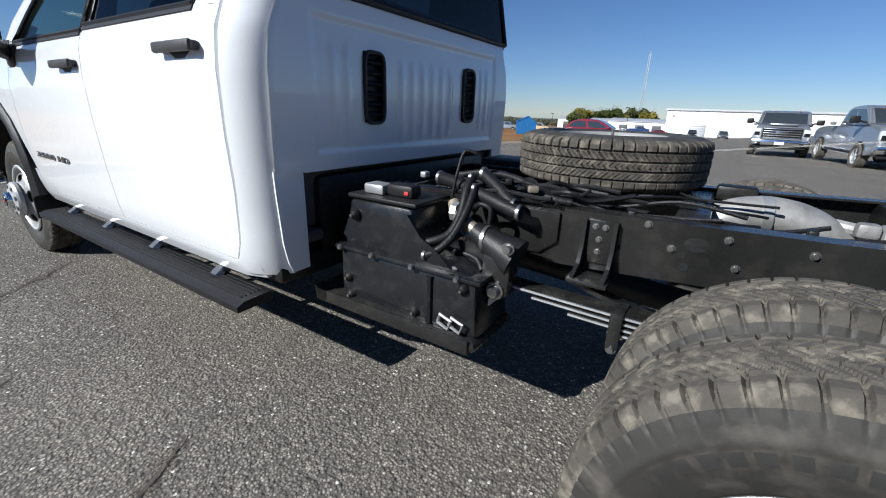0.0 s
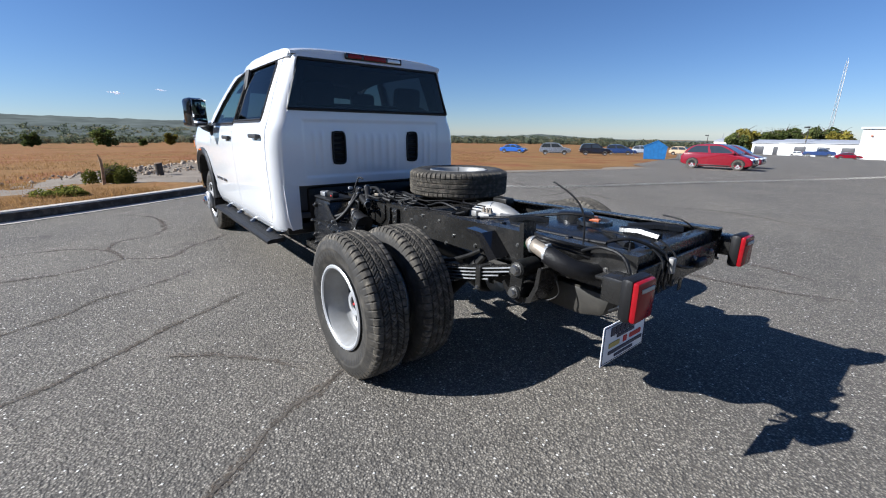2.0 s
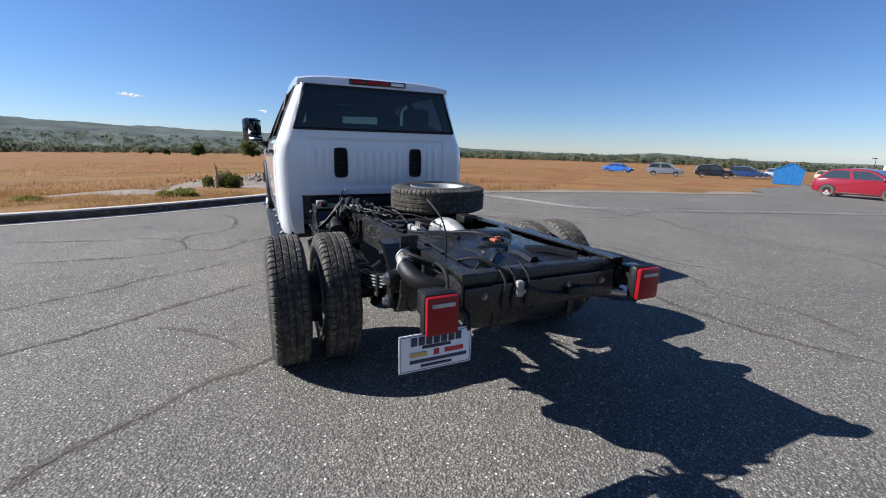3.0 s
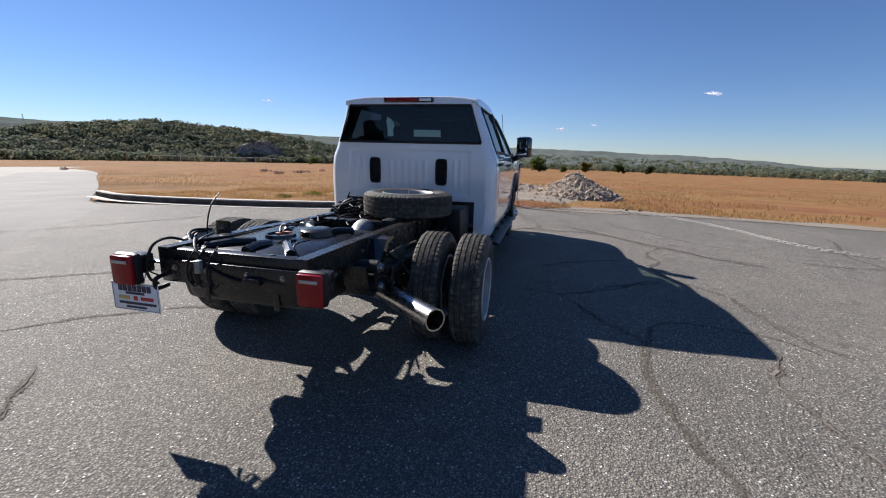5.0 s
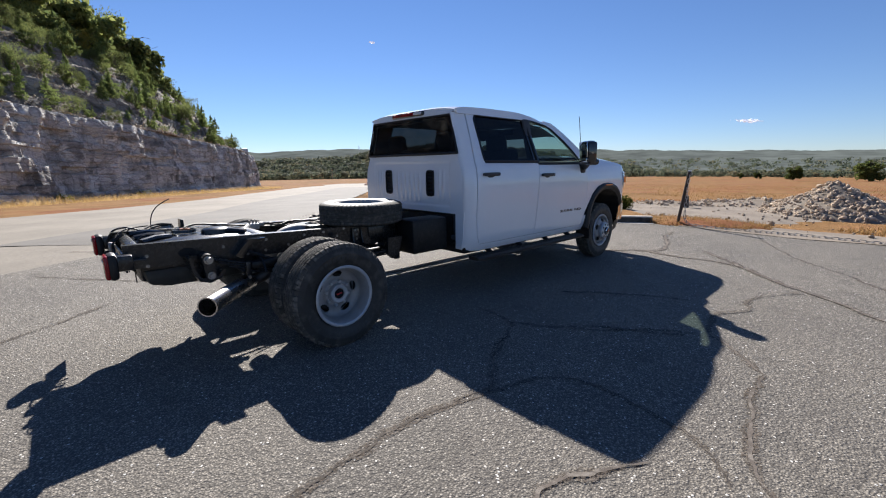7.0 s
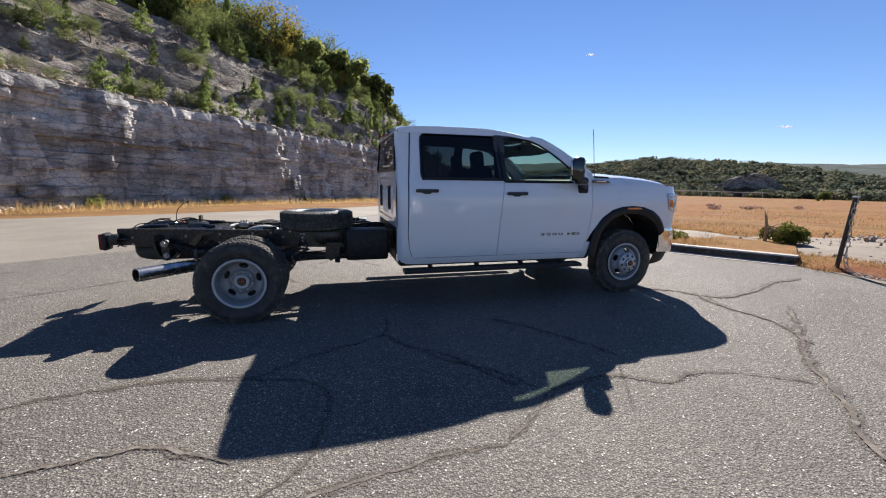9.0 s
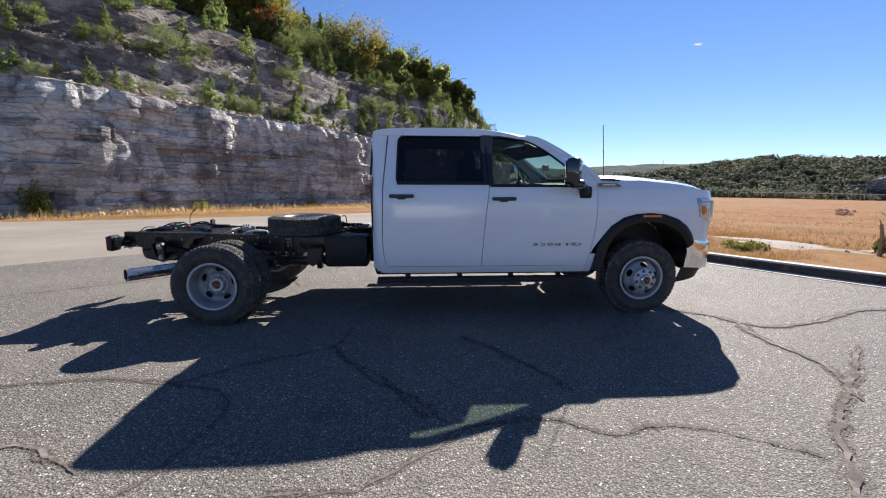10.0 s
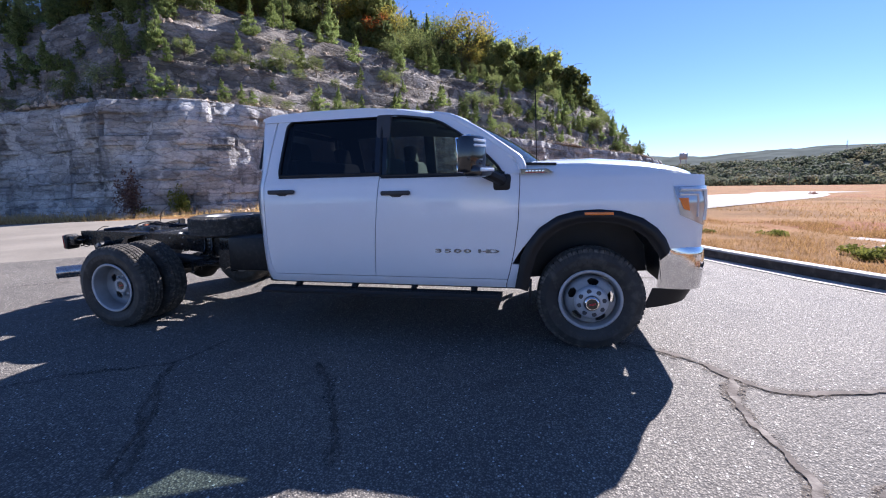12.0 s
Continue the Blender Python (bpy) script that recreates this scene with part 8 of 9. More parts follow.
def ridge(r0, r1, table, seed, amp, name, mat, label, a0=-180, a1=180, n=720, rows=10):
    g = Geo()
    for k in range(n + 1):
        az = a0 + (a1 - a0) * k / n
        c, s = math.cos(radians(az)), math.sin(radians(az))
        el = lerp(table, az)
        for i in range(rows + 1):
            f = i / rows
            r = r0 + (r1 - r0) * f
            top = 1.35 + r1 * math.tan(radians(el))
            low = -8.5 if r0 < 600 else land(r0, 0) - 2
            shape = f * f * (3 - 2 * f)
            z = low + (top - low) * shape + amp * (rough(az * 0.35, f * 3, seed) + 0.5 * rough(az * 1.1, f * 5, seed) + 0.35 * rough(az * 4.0, f * 9, seed)) * f
            g.v.append((c * r, s * r, z))
    g.f = [(k * (rows + 1) + i, (k + 1) * (rows + 1) + i, (k + 1) * (rows + 1) + i + 1, k * (rows + 1) + i + 1) for k in range(n) for i in range(rows)]
    return tagged(part(name, g, mat, None, label, 60), category="hills", kind="structure")


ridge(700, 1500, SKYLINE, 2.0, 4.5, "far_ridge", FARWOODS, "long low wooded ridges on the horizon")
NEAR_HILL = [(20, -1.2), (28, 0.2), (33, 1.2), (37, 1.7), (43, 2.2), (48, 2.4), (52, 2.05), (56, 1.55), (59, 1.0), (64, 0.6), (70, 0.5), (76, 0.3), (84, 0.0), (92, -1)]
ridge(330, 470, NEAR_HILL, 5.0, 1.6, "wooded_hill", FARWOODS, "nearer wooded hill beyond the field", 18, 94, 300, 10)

# woods on the nearer hill and hedgerows along the field: many leaf clumps
rr = random.Random(77)
wood_tones = {"olive": Geo(), "dark": Geo(), "turning": Geo()}


def clump(x, y, z, h, w, n):
    """A far tree's crown: leaf clumps over a lobed dome."""
    wood = wood_tones[rr.choice(("olive", "olive", "olive", "dark", "dark", "dark", "turning"))]
    lobes = [(Vector((0, 0, 0.55 * h)), 0.85)] + [(Vector((rr.gauss(0, 0.42) * w, rr.gauss(0, 0.42) * w, h * (0.35 + 0.35 * rr.random()))), 0.40 + 0.22 * rr.random()) for i in range(3)]
    for k in range(int(n * 3.0)):
        mid, size = lobes[k % 4]
        out = Vector((rr.gauss(0, 1), rr.gauss(0, 1), rr.gauss(0.25, 0.8))).normalized()
        c = Vector((x, y, z)) + mid + Vector((out.x * w * size, out.y * w * size, out.z * h * 0.48 * size))
        s = w * (0.12 + 0.12 * rr.random())
        nrm = (out + Vector((rr.gauss(0, 0.2), rr.gauss(0, 0.2), 0.35))).normalized()
        t = nrm.orthogonal().normalized()
        b = nrm.cross(t)
        wood.add([c - t * s, c + b * s * 0.8, c + t * s, c - b * s * 0.8], [(0, 1, 2, 3)])


for k in range(2300):
    az = 22 + 68 * rr.random()
    f = rr.random()
    r = 330 + 140 * f
    el = lerp(NEAR_HILL, az)
    top = 1.35 + 470 * math.tan(radians(el))
    z = -8.5 + (top + 8.5) * f * f * (3 - 2 * f)
    clump(r * math.cos(radians(az)), r * math.sin(radians(az)), z - 1, 5.0 + 3.5 * rr.random(), 3.4 + 2.2 * rr.random(), 30)
for k in range(2300):
    az = -66 + 160 * rr.random()
    r = 300 + 110 * rr.random()
    dense = az > 20
    h = (3.5 + 3.5 * rr.random()) if dense else (2.6 + 3.0 * rr.random() ** 2)
    x, y = r * math.cos(radians(az)), r * math.sin(radians(az))
    clump(x, y, land(x, y) - 0.5, h, h * 0.62, 26)
for k in range(700):
    az = -100 + 42 * rr.random()
    r = 235 + 70 * rr.random()
    x, y = r * math.cos(radians(az)), r * math.sin(radians(az))
    clump(x, y, land(x, y) - 0.5, 2.2 + 2.2 * rr.random(), 2.2 + rr.random(), 14)
for k in range(1500):
    az = -60 + 95 * rr.random()
    r = 560 + 500 * rr.random()
    f = (r - 700) / 800
    el = lerp(SKYLINE, az)
    top = 1.35 + 1500 * math.tan(radians(el))
    z = land(r, 0) - 1 if f < 0 else land(700, 0) + (top - land(700, 0)) * f * f * (3 - 2 * f)
    clump(r * math.cos(radians(az)), r * math.sin(radians(az)), z - 1, 6 + 4 * rr.random(), 5 + 4 * rr.random(), 9)
for k in range(240):
    az, row = 33.0 + 10.5 * rr.random(), rr.randrange(3)
    r = (318, 326, 332)[row] + 2 * rr.random()
    clump(r * math.cos(radians(az)), r * math.sin(radians(az)), (-9.0, -3.5, 1.5)[row], 1.6 + 2.2 * rr.random(), 1.5 + 1.6 * rr.random(), 16)
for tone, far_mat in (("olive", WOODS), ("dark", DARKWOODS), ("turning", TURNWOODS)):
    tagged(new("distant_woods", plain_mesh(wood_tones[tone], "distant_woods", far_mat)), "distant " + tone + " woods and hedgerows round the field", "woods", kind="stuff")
# grey rock bluff showing through the woods of the nearer hill
def bluff(u, v):
    az = radians(33.5 + 9.5 * u)
    edge = min(1, 3.5 * u, 2.0 * (1 - u)) ** 0.7
    step = lerp([(0, 0), (0.12, 0.30), (0.40, 0.34), (0.48, 0.62), (0.74, 0.66), (0.82, 0.98), (1, 1)], v)
    r = 322 + 9 * v + 2 * rough(u * 9, v * 2, 6)
    return (r * math.cos(az), r * math.sin(az), -9.0 + (16.5 * step + 1.6 * rough(u * 9, v * 3, 2) * v) * edge)


tagged(part("rock_bluff", Geo().grid(bluff, 90, 24), SLOPE, None, "stepped grey rock bluff below the wooded hill", 14), category="cliff", kind="structure")
barrier = thing("road_barrier", "long pale concrete barrier of the far road", "barrier", pose(0, 0, 0))
rail_pts = [(296 * math.cos(radians(a)), 296 * math.sin(radians(a)), -3.1 - 0.4 * (46.5 - a) / 10) for a in (49, 47, 45, 43, 41, 39, 37, 35.5)]
for p, q in zip(rail_pts, rail_pts[1:]):
    mid = (Vector(p) + Vector(q)) / 2
    d = Vector(q) - Vector(p)
    part("barrier_panel", Geo().box(tuple(mid), (d.length - 0.1, 0.4, 0.42), 0.06, Matrix.Rotation(math.atan2(d.y, d.x), 3, "Z")), KERB, barrier)
    part("post", Geo().box((mid.x, mid.y, (mid.z + land(mid.x, mid.y)) / 2 - 0.3), (0.3, 0.3, abs(mid.z - land(mid.x, mid.y)) + 0.2), 0.04), KERB, barrier)
# single bushy trees standing out along the field's far side
for az, r, s, kind in ((6.3, 215, 0.62, 0), (0.6, 200, 0.80, 0), (9.5, 230, 0.35, 0), (11, 235, 0.30, 0), (-2.6, 205, 0.35, 0), (-5.3, 230, 0.62, 1), (-9.4, 225, 0.55, 0), (-13, 230, 0.5, 0), (26, 220, 0.6, 0), (31, 240, 0.5, 0)):
    x, y = r * math.cos(radians(az)), r * math.sin(radians(az))
    broadleaf(x, y, land(x, y) - 0.4 * s, s * 1.9, 1 if kind else 2, az * 40, recolour(DENSE[0], GOLDLEAF) if kind else DENSE[int(az) % 2], "yellow rounded tree at the field's far side" if kind else "dark rounded tree at the field's far side", "lone field trees")
# dark tussocks and clods in the field
for az, r in ((36, 46), (37.5, 60), (33, 52), (57, 80), (30, 70)):
    x, y = r * math.cos(radians(az)), r * math.sin(radians(az))
    bush("shrub", x, y, 0.9, 0.5, 220, DULLLEAF, int(az * 7), "dark dry tussock in the field", None, 0.10)


# ---- parked vehicles ----
def tyre_simple(r, w):
    return Geo().lathe([(r * 0.62, w * 0.42), (r * 0.70, w * 0.5), (r * 0.92, w * 0.5), (r, w * 0.38), (r, -w * 0.38), (r * 0.92, -w * 0.5), (r * 0.70, -w * 0.5), (r * 0.62, -w * 0.42)], 28).mesh("tyre", RUBBER)


def rim_simple(r, w):
    g = Geo().lathe([(r * 0.64, w * 0.44), (r * 0.60, w * 0.30), (r * 0.52, w * 0.22), (r * 0.50, 0.0)], 28)
    for k in range(5):
        a = 2 * math.pi * k / 5
        g.prism([(-0.022, 0.0), (0.022, 0.0), (0.034, r * 0.58), (-0.034, r * 0.58)], w * 0.24, w * 0.36)
        n = 8
        m = Matrix.Rotation(a, 4, "Y")
        g.v[-n:] = [tuple(m @ Vector(p)) for p in g.v[-n:]]
    g.lathe([(0.0, w * 0.38), (0.05, w * 0.38), (0.06, w * 0.30)], 12)
    g.lathe([(0.0, 0.0), (r * 0.5, 0.0)], 20)
    return g.mesh("rim", RIMEDGE)


CAR_TYRE, CAR_RIM = tyre_simple(0.33, 0.22), rim_simple(0.33, 0.22)
BIG_TYRE, BIG_RIM = tyre_simple(0.40, 0.27), rim_simple(0.40, 0.27)


def rounded(pts, closed):
    """An outline with its corners cut twice."""
    for turn in range(2):
        out = [] if closed else [pts[0]]
        pairs = list(zip(pts, pts[1:] + pts[:1])) if closed else list(zip(pts, pts[1:]))
        for (ax, az), (bx, bz) in pairs:
            out += [(0.75 * ax + 0.25 * bx, 0.75 * az + 0.25 * bz), (0.25 * ax + 0.75 * bx, 0.25 * az + 0.75 * bz)]
        pts = out if closed else out + [pts[-1]]
    return pts


def vehicle(name, at_m, body, cabin, half_w, axles, paint, label, category, big=False, group="parked vehicles", cab_w=0.84):
    """body and cabin are side outlines of (x, z); the nose is towards +x."""
    car = thing(name, label, category, at_m if big else at_m @ Matrix.Scale(0.82, 4), group)
    r = 0.40 if big else 0.33
    zlo, zhi = min(z for _, z in body), max(z for _, z in body)
    cx = sum(x for x, _ in body) / len(body)
    outline = rounded(body, True)
    n = len(outline)
    g = Geo()
    flank = ((-1.0, 0.93), (-0.985, 0.965), (-0.95, 0.985), (-0.86, 1.0), (0.86, 1.0), (0.95, 0.985), (0.985, 0.965), (1.0, 0.93))
    for wv, sc in flank:
        g.v += [(cx + (x - cx) * sc, half_w * wv * (1 - 0.06 * max(0, (z - 0.65) / 0.5) ** 2), zlo + (z - zlo) * (0.55 + 0.45 * sc)) for x, z in outline]
    m = len(flank)
    g.f = [(i * n + k, i * n + (k + 1) % n, (i + 1) * n + (k + 1) % n, (i + 1) * n + k) for i in range(m - 1) for k in range(n)]
    g.f += [tuple(range(n)), tuple(range(m * n - 1, (m - 1) * n - 1, -1))]
    part("body", g, paint, car)
    base, top = min(z for _, z in cabin), max(z for _, z in cabin)

    def cab_y(z):
        return half_w * (0.93 - (0.93 - cab_w) * (z - base) / (top - base))
    # painted upper body with glass let into it
    arch_line = rounded(cabin, False)
    na = len(arch_line)
    up = Geo()
    for wv, lift in ((-1.0, 0.0), (-0.95, 0.016), (-0.80, 0.026), (0.80, 0.026), (0.95, 0.016), (1.0, 0.0)):
        up.v += [(x, wv * cab_y(z), z + lift) for x, z in arch_line]
    up.f = [(i * na + k, i * na + k + 1, (i + 1) * na + k + 1, (i + 1) * na + k) for i in range(5) for k in range(na - 1)]
    up.f += [tuple(range(na)), tuple(range(6 * na - 1, 5 * na - 1, -1))]
    part("upper_body", up, paint, car)
    peak = max(range(na), key=lambda k: arch_line[k][1])
    back = [(z, x) for x, z in arch_line[:peak + 1]]
    fore = [(z, x) for x, z in reversed(arch_line[peak:])]
    z0, z1 = base + 0.05, top - 0.11
    part("windscreen", Geo().shell(lambda u, v: (lerp(fore, z0 + (z1 - z0) * v) + 0.016, (2 * u - 1) * 0.86 * cab_y(z0 + (z1 - z0) * v), z0 + (z1 - z0) * v + 0.026), 6, 6, (-0.7, 0, -0.7), 0.02), CARGLASS, car, "dark windscreen")
    part("rear_window", Geo().shell(lambda u, v: (lerp(back, z0 + (z1 - z0) * (0.15 + 0.85 * v)) - 0.016, (2 * u - 1) * 0.80 * cab_y(z0 + (z1 - z0) * v), z0 + (z1 - z0) * (0.15 + 0.85 * v) + 0.026), 6, 6, (0.7, 0, -0.7), 0.02), CARGLASS, car, "dark rear window")
    lows = sorted(p for p in cabin if p[1] < base + 0.05)
    for s in (-1, 1):
        for f0, f1 in ((0.0, 0.47), (0.53, 1.0)):
            def pane(u, v):
                z = z0 + (z1 - z0) * v
                a, b = lerp(back, z) + 0.15, lerp(fore, z) - 0.17
                return (a + (b - a) * (f0 + (f1 - f0) * u), s * (cab_y(z) + 0.006), z)
            part("side_window", Geo().shell(pane, 5, 6, (0, -s, 0), 0.02), CARGLASS, car, "dark side window")
        for x in axles:
            w = part("wheel", BIG_RIM if big else CAR_RIM, STEEL, car)
            w.matrix_local = pose(x, s * (half_w - 0.075), r, 0, 0, 0 if s > 0 else 180)
            part("tyre", BIG_TYRE if big else CAR_TYRE, RUBBER, w)
            arch = [(x + (r + 0.05) * math.cos(a), r + (r + 0.05) * math.sin(a)) for a in [math.pi * k / 14 for k in range(15)]]
            part("wheel_arch", Geo().prism(arch, s * (half_w - 0.20), s * (half_w + 0.008)), PLASTIC, car)
        xn, xt = max(x for x, _ in body), min(x for x, _ in body)
        zm = 0.62 * zhi
        part("headlamp", Geo().box((xn - 0.13, s * half_w * 0.76, zm + 0.06), (0.20, half_w * 0.36, 0.13), 0.04), CLEARLENS, car)
        part("tail_lamp", Geo().box((xt + 0.09, s * half_w * 0.80, zm + 0.10), (0.14, half_w * 0.28, 0.18), 0.03), REDLENS, car)
        part("door_mirror", Geo().box((lows[-1][0] - 0.25, s * (half_w + 0.06), base + 0.08), (0.12, 0.16, 0.12), 0.03), paint, car)
        part("sill", Geo().box((cx, s * (half_w - 0.02), zlo + 0.06), ((axles[1] - axles[0]) - 2 * r - 0.1, 0.05, 0.10), 0.02), PLASTIC, car)
    part("grille", Geo().box((xn - 0.03, 0, zm - 0.08), (0.05, half_w * 1.1, 0.20), 0.02), PLASTIC, car)
    part("number_plate", Geo().box((xt - 0.01, 0, zm), (0.02, 0.5, 0.12), 0.004), SIGNWHITE, car)
    return car


HATCH = ([(-2.02, 0.30), (-2.06, 0.55), (-2.0, 0.85), (-1.9, 1.02), (-0.4, 1.02), (1.05, 0.98), (1.65, 0.86), (1.98, 0.68), (2.06, 0.45), (1.98, 0.26), (1.0, 0.20), (-1.2, 0.20)],
         [(-1.88, 1.0), (-1.62, 1.34), (-1.2, 1.52), (-0.5, 1.58), (0.2, 1.55), (0.75, 1.30), (1.22, 0.99)])
SUV = ([(-2.25, 0.36), (-2.3, 0.7), (-2.24, 1.02), (-0.4, 1.08), (1.0, 1.06), (1.9, 0.98), (2.2, 0.80), (2.28, 0.5), (2.15, 0.30), (1.0, 0.25), (-1.4, 0.25)],
       [(-2.18, 1.04), (-1.95, 1.50), (-1.6, 1.68), (-0.5, 1.72), (0.3, 1.68), (0.75, 1.42), (1.1, 1.05)])
SEDAN = ([(-2.30, 0.36), (-2.34, 0.66), (-2.26, 0.92), (-1.4, 0.98), (0.9, 0.94), (1.9, 0.82), (2.28, 0.64), (2.34, 0.42), (2.2, 0.25), (-2.0, 0.22)],
         [(-1.75, 0.95), (-1.05, 1.36), (-0.3, 1.46), (0.4, 1.40), (1.2, 0.94)])
PICKUP = ([(-2.95, 0.55), (-3.0, 0.85), (-2.95, 1.24), (-0.55, 1.30), (1.2, 1.40), (2.4, 1.38), (2.78, 1.28), (2.92, 0.80), (2.85, 0.45), (1.3, 0.42), (-1.6, 0.42)],
          [(-0.55, 1.28), (-0.42, 1.74), (-0.1, 1.92), (0.8, 1.95), (1.20, 1.84), (1.80, 1.38)])


def parked(x, y, heading):
    return pose(x, y, land(x, y), 0, 0, heading)


vehicle("hatchback_car", parked(6.55, -23.6, 184), *HATCH, 0.88, (-1.28, 1.30), REDPAINT, "bright red small hatchback parked on the asphalt", "car")
vehicle("hatchback_car", parked(7.3, -27.8, 186), *HATCH, 0.88, (-1.28, 1.30), plain("maroon_paint", (0.14, 0.012, 0.02), 0.3, vary=0.05, coat=0.7), "dark maroon small car behind the red one", "car")
vehicle("sedan_car", parked(39.5, -43.8, 200), *SEDAN, 0.90, (-1.4, 1.42), BLUEPAINT, "bright blue car at the grass edge", "car")
vehicle("suv_car", parked(30.5, -41.4, 215), *SUV, 0.92, (-1.38, 1.38), SILVERPAINT, "silver sport utility parked on grass", "car")
vehicle("suv_car", parked(27.9, -46.0, 218), *SUV, 0.92, (-1.38, 1.38), BLACKPAINT, "black sport utility in a row of cars", "car")
vehicle("suv_car", parked(30.2, -56.0, 210), *SUV, 0.92, (-1.38, 1.38), NAVYPAINT, "dark blue sport utility in a row of cars", "car")
vehicle("sedan_car", parked(32.5, -61.5, 210), *SEDAN, 0.90, (-1.4, 1.42), NAVYPAINT, "navy car in a row of cars", "car")
vehicle("suv_car", parked(34.0, -71.0, 190), *SUV, 0.92, (-1.38, 1.38), SILVERPAINT, "silver sport utility far along the row", "car")
vehicle("suv_car", parked(29.0, -74.0, 190), *SUV, 0.92, (-1.38, 1.38), TANPAINT, "tan sport utility far along the row", "car")
vehicle("sedan_car", parked(12.5, -104, 200), *SEDAN, 0.90, (-1.4, 1.42), REDPAINT, "red car before the white building", "car")
vehicle("suv_car", parked(5.6, -93, 95), *SUV, 0.92, (-1.38, 1.38), BLACKPAINT, "dark off-roader before the white building", "car")
vehicle("suv_car", parked(0.6, -92, 95), *SUV, 0.92, (-1.38, 1.38), GREYPAINT, "grey sport utility before the white building", "car")
vehicle("pickup_truck", parked(20.5, -126, 190), *PICKUP, 0.98, (-1.85, 1.80), NAVYPAINT, "dark pickup before the small sheds", "truck", True)
vehicle("sedan_car", parked(25.5, -132, 190), *SEDAN, 0.90, (-1.4, 1.42), SIGNWHITE, "white car before the small sheds", "car")


def big_pickup(x, y, heading, paint, label, bar):
    t = vehicle("pickup_truck", parked(x, y, heading), *PICKUP, 1.0, (-1.85, 1.80), paint, label, "truck", True)
    gr = part("front_grille", Geo().box((2.89, 0, 1.03), (0.10, 1.36, 0.50), 0.06), GLOSSBLACK, t)
    for k in range(5):
        part("grille_bar", Geo().box((2.95, 0, 0.85 + 0.09 * k), (0.03, 1.26, 0.030), 0.01), bar, gr)
    part("grille_rim", Geo().tube([(2.945, -0.68, 0.80), (2.945, 0.68, 0.80), (2.925, 0.66, 1.27), (2.925, -0.66, 1.27), (2.945, -0.68, 0.80)], 0.028, 8), bar, gr)
    part("grille_emblem", Geo().box((2.97, 0, 1.05), (0.02, 0.40, 0.10), 0.01), CHROME if bar is GREYPAINT else SIGNRED, gr)
    part("front_bumper", Geo().box((2.93, 0, 0.65), (0.20, 2.0, 0.24), 0.07), CHROME, t)
    part("air_dam", Geo().box((2.86, 0, 0.47), (0.14, 1.8, 0.14), 0.04), PLASTIC, t)
    part("number_plate", Geo().box((3.035, 0, 0.63), (0.012, 0.32, 0.12), 0.004), SIGNWHITE, t)
    for s in (-1, 1):
        lampbox = part("headlamp", Geo().box((2.83, s * 0.83, 1.06), (0.18, 0.27, 0.30), 0.05), CLEARLENS, t)
        part("lamp_shadow", Geo().box((2.915, s * 0.83, 1.00), (0.02, 0.20, 0.14), 0.008), GLOSSBLACK, lampbox)
        part("fog_lamp", Geo().box((3.02, s * 0.72, 0.60), (0.03, 0.16, 0.10), 0.01), GLOSSBLACK, t)
        part("tow_mirror", Geo().box((1.55, s * 1.22, 1.50), (0.10, 0.26, 0.22), 0.04), PLASTIC, t)
        part("mirror_arm", Geo().tube([(1.58, s * 0.92, 1.42), (1.55, s * 1.10, 1.46)], 0.03, 8), PLASTIC, t)
        part("roof_lamp", Geo().box((1.10, s * 0.45, 1.955), (0.08, 0.06, 0.03), 0.01), AMBER, t)
        part("windscreen_post", Geo().tube([(1.82, s * 0.90, 1.37), (1.22, s * 0.83, 1.86)], 0.045, 8), paint, t)
    part("hood_bulge", Geo().box((2.0, 0, 1.385), (1.4, 0.95, 0.09), 0.045), paint, t)
    return t


big_pickup(-1.9, -23.9, 86, SILVERPAINT, "silver heavy pickup facing the lot with dark bar grille", GREYPAINT)
big_pickup(-4.1, -18.6, 97, SILVERPAINT, "silver pickup with black grille and chrome bumper", CHROME)
big_pickup(-8.2, -22.5, 97, GREYPAINT, "grey pickup parked beside another", CHROME)

# blue gabled waste container
bn = thing("waste_container", "bright blue gabled waste container at the grass edge", "container", parked(17.3, -39.3, 205) @ Matrix.Diagonal((0.62, 0.62, 0.84, 1)), "")
part("container_body", Geo().prism([(-1.5, 0.0), (1.5, 0.0), (1.62, 1.30), (0.25, 2.0), (-1.62, 1.35)], -0.95, 0.95), BINBLUE, bn)
for x in (-1.2, -0.4, 0.4, 1.2):
    part("container_rib", Geo().box((x, 0.98, 0.70), (0.08, 0.06, 1.30), 0.01), BINBLUE, bn)
part("container_lid", Geo().prism([(-1.72, 1.34), (-1.70, 1.42), (0.25, 2.08), (1.72, 1.36), (1.70, 1.28), (0.25, 2.0)], -1.0, 1.0), BINBLUE, bn)
part("lid_opening", Geo().box((-0.3, 0.965, 1.25), (0.9, 0.03, 0.34), 0.01), DOORDARK, bn)

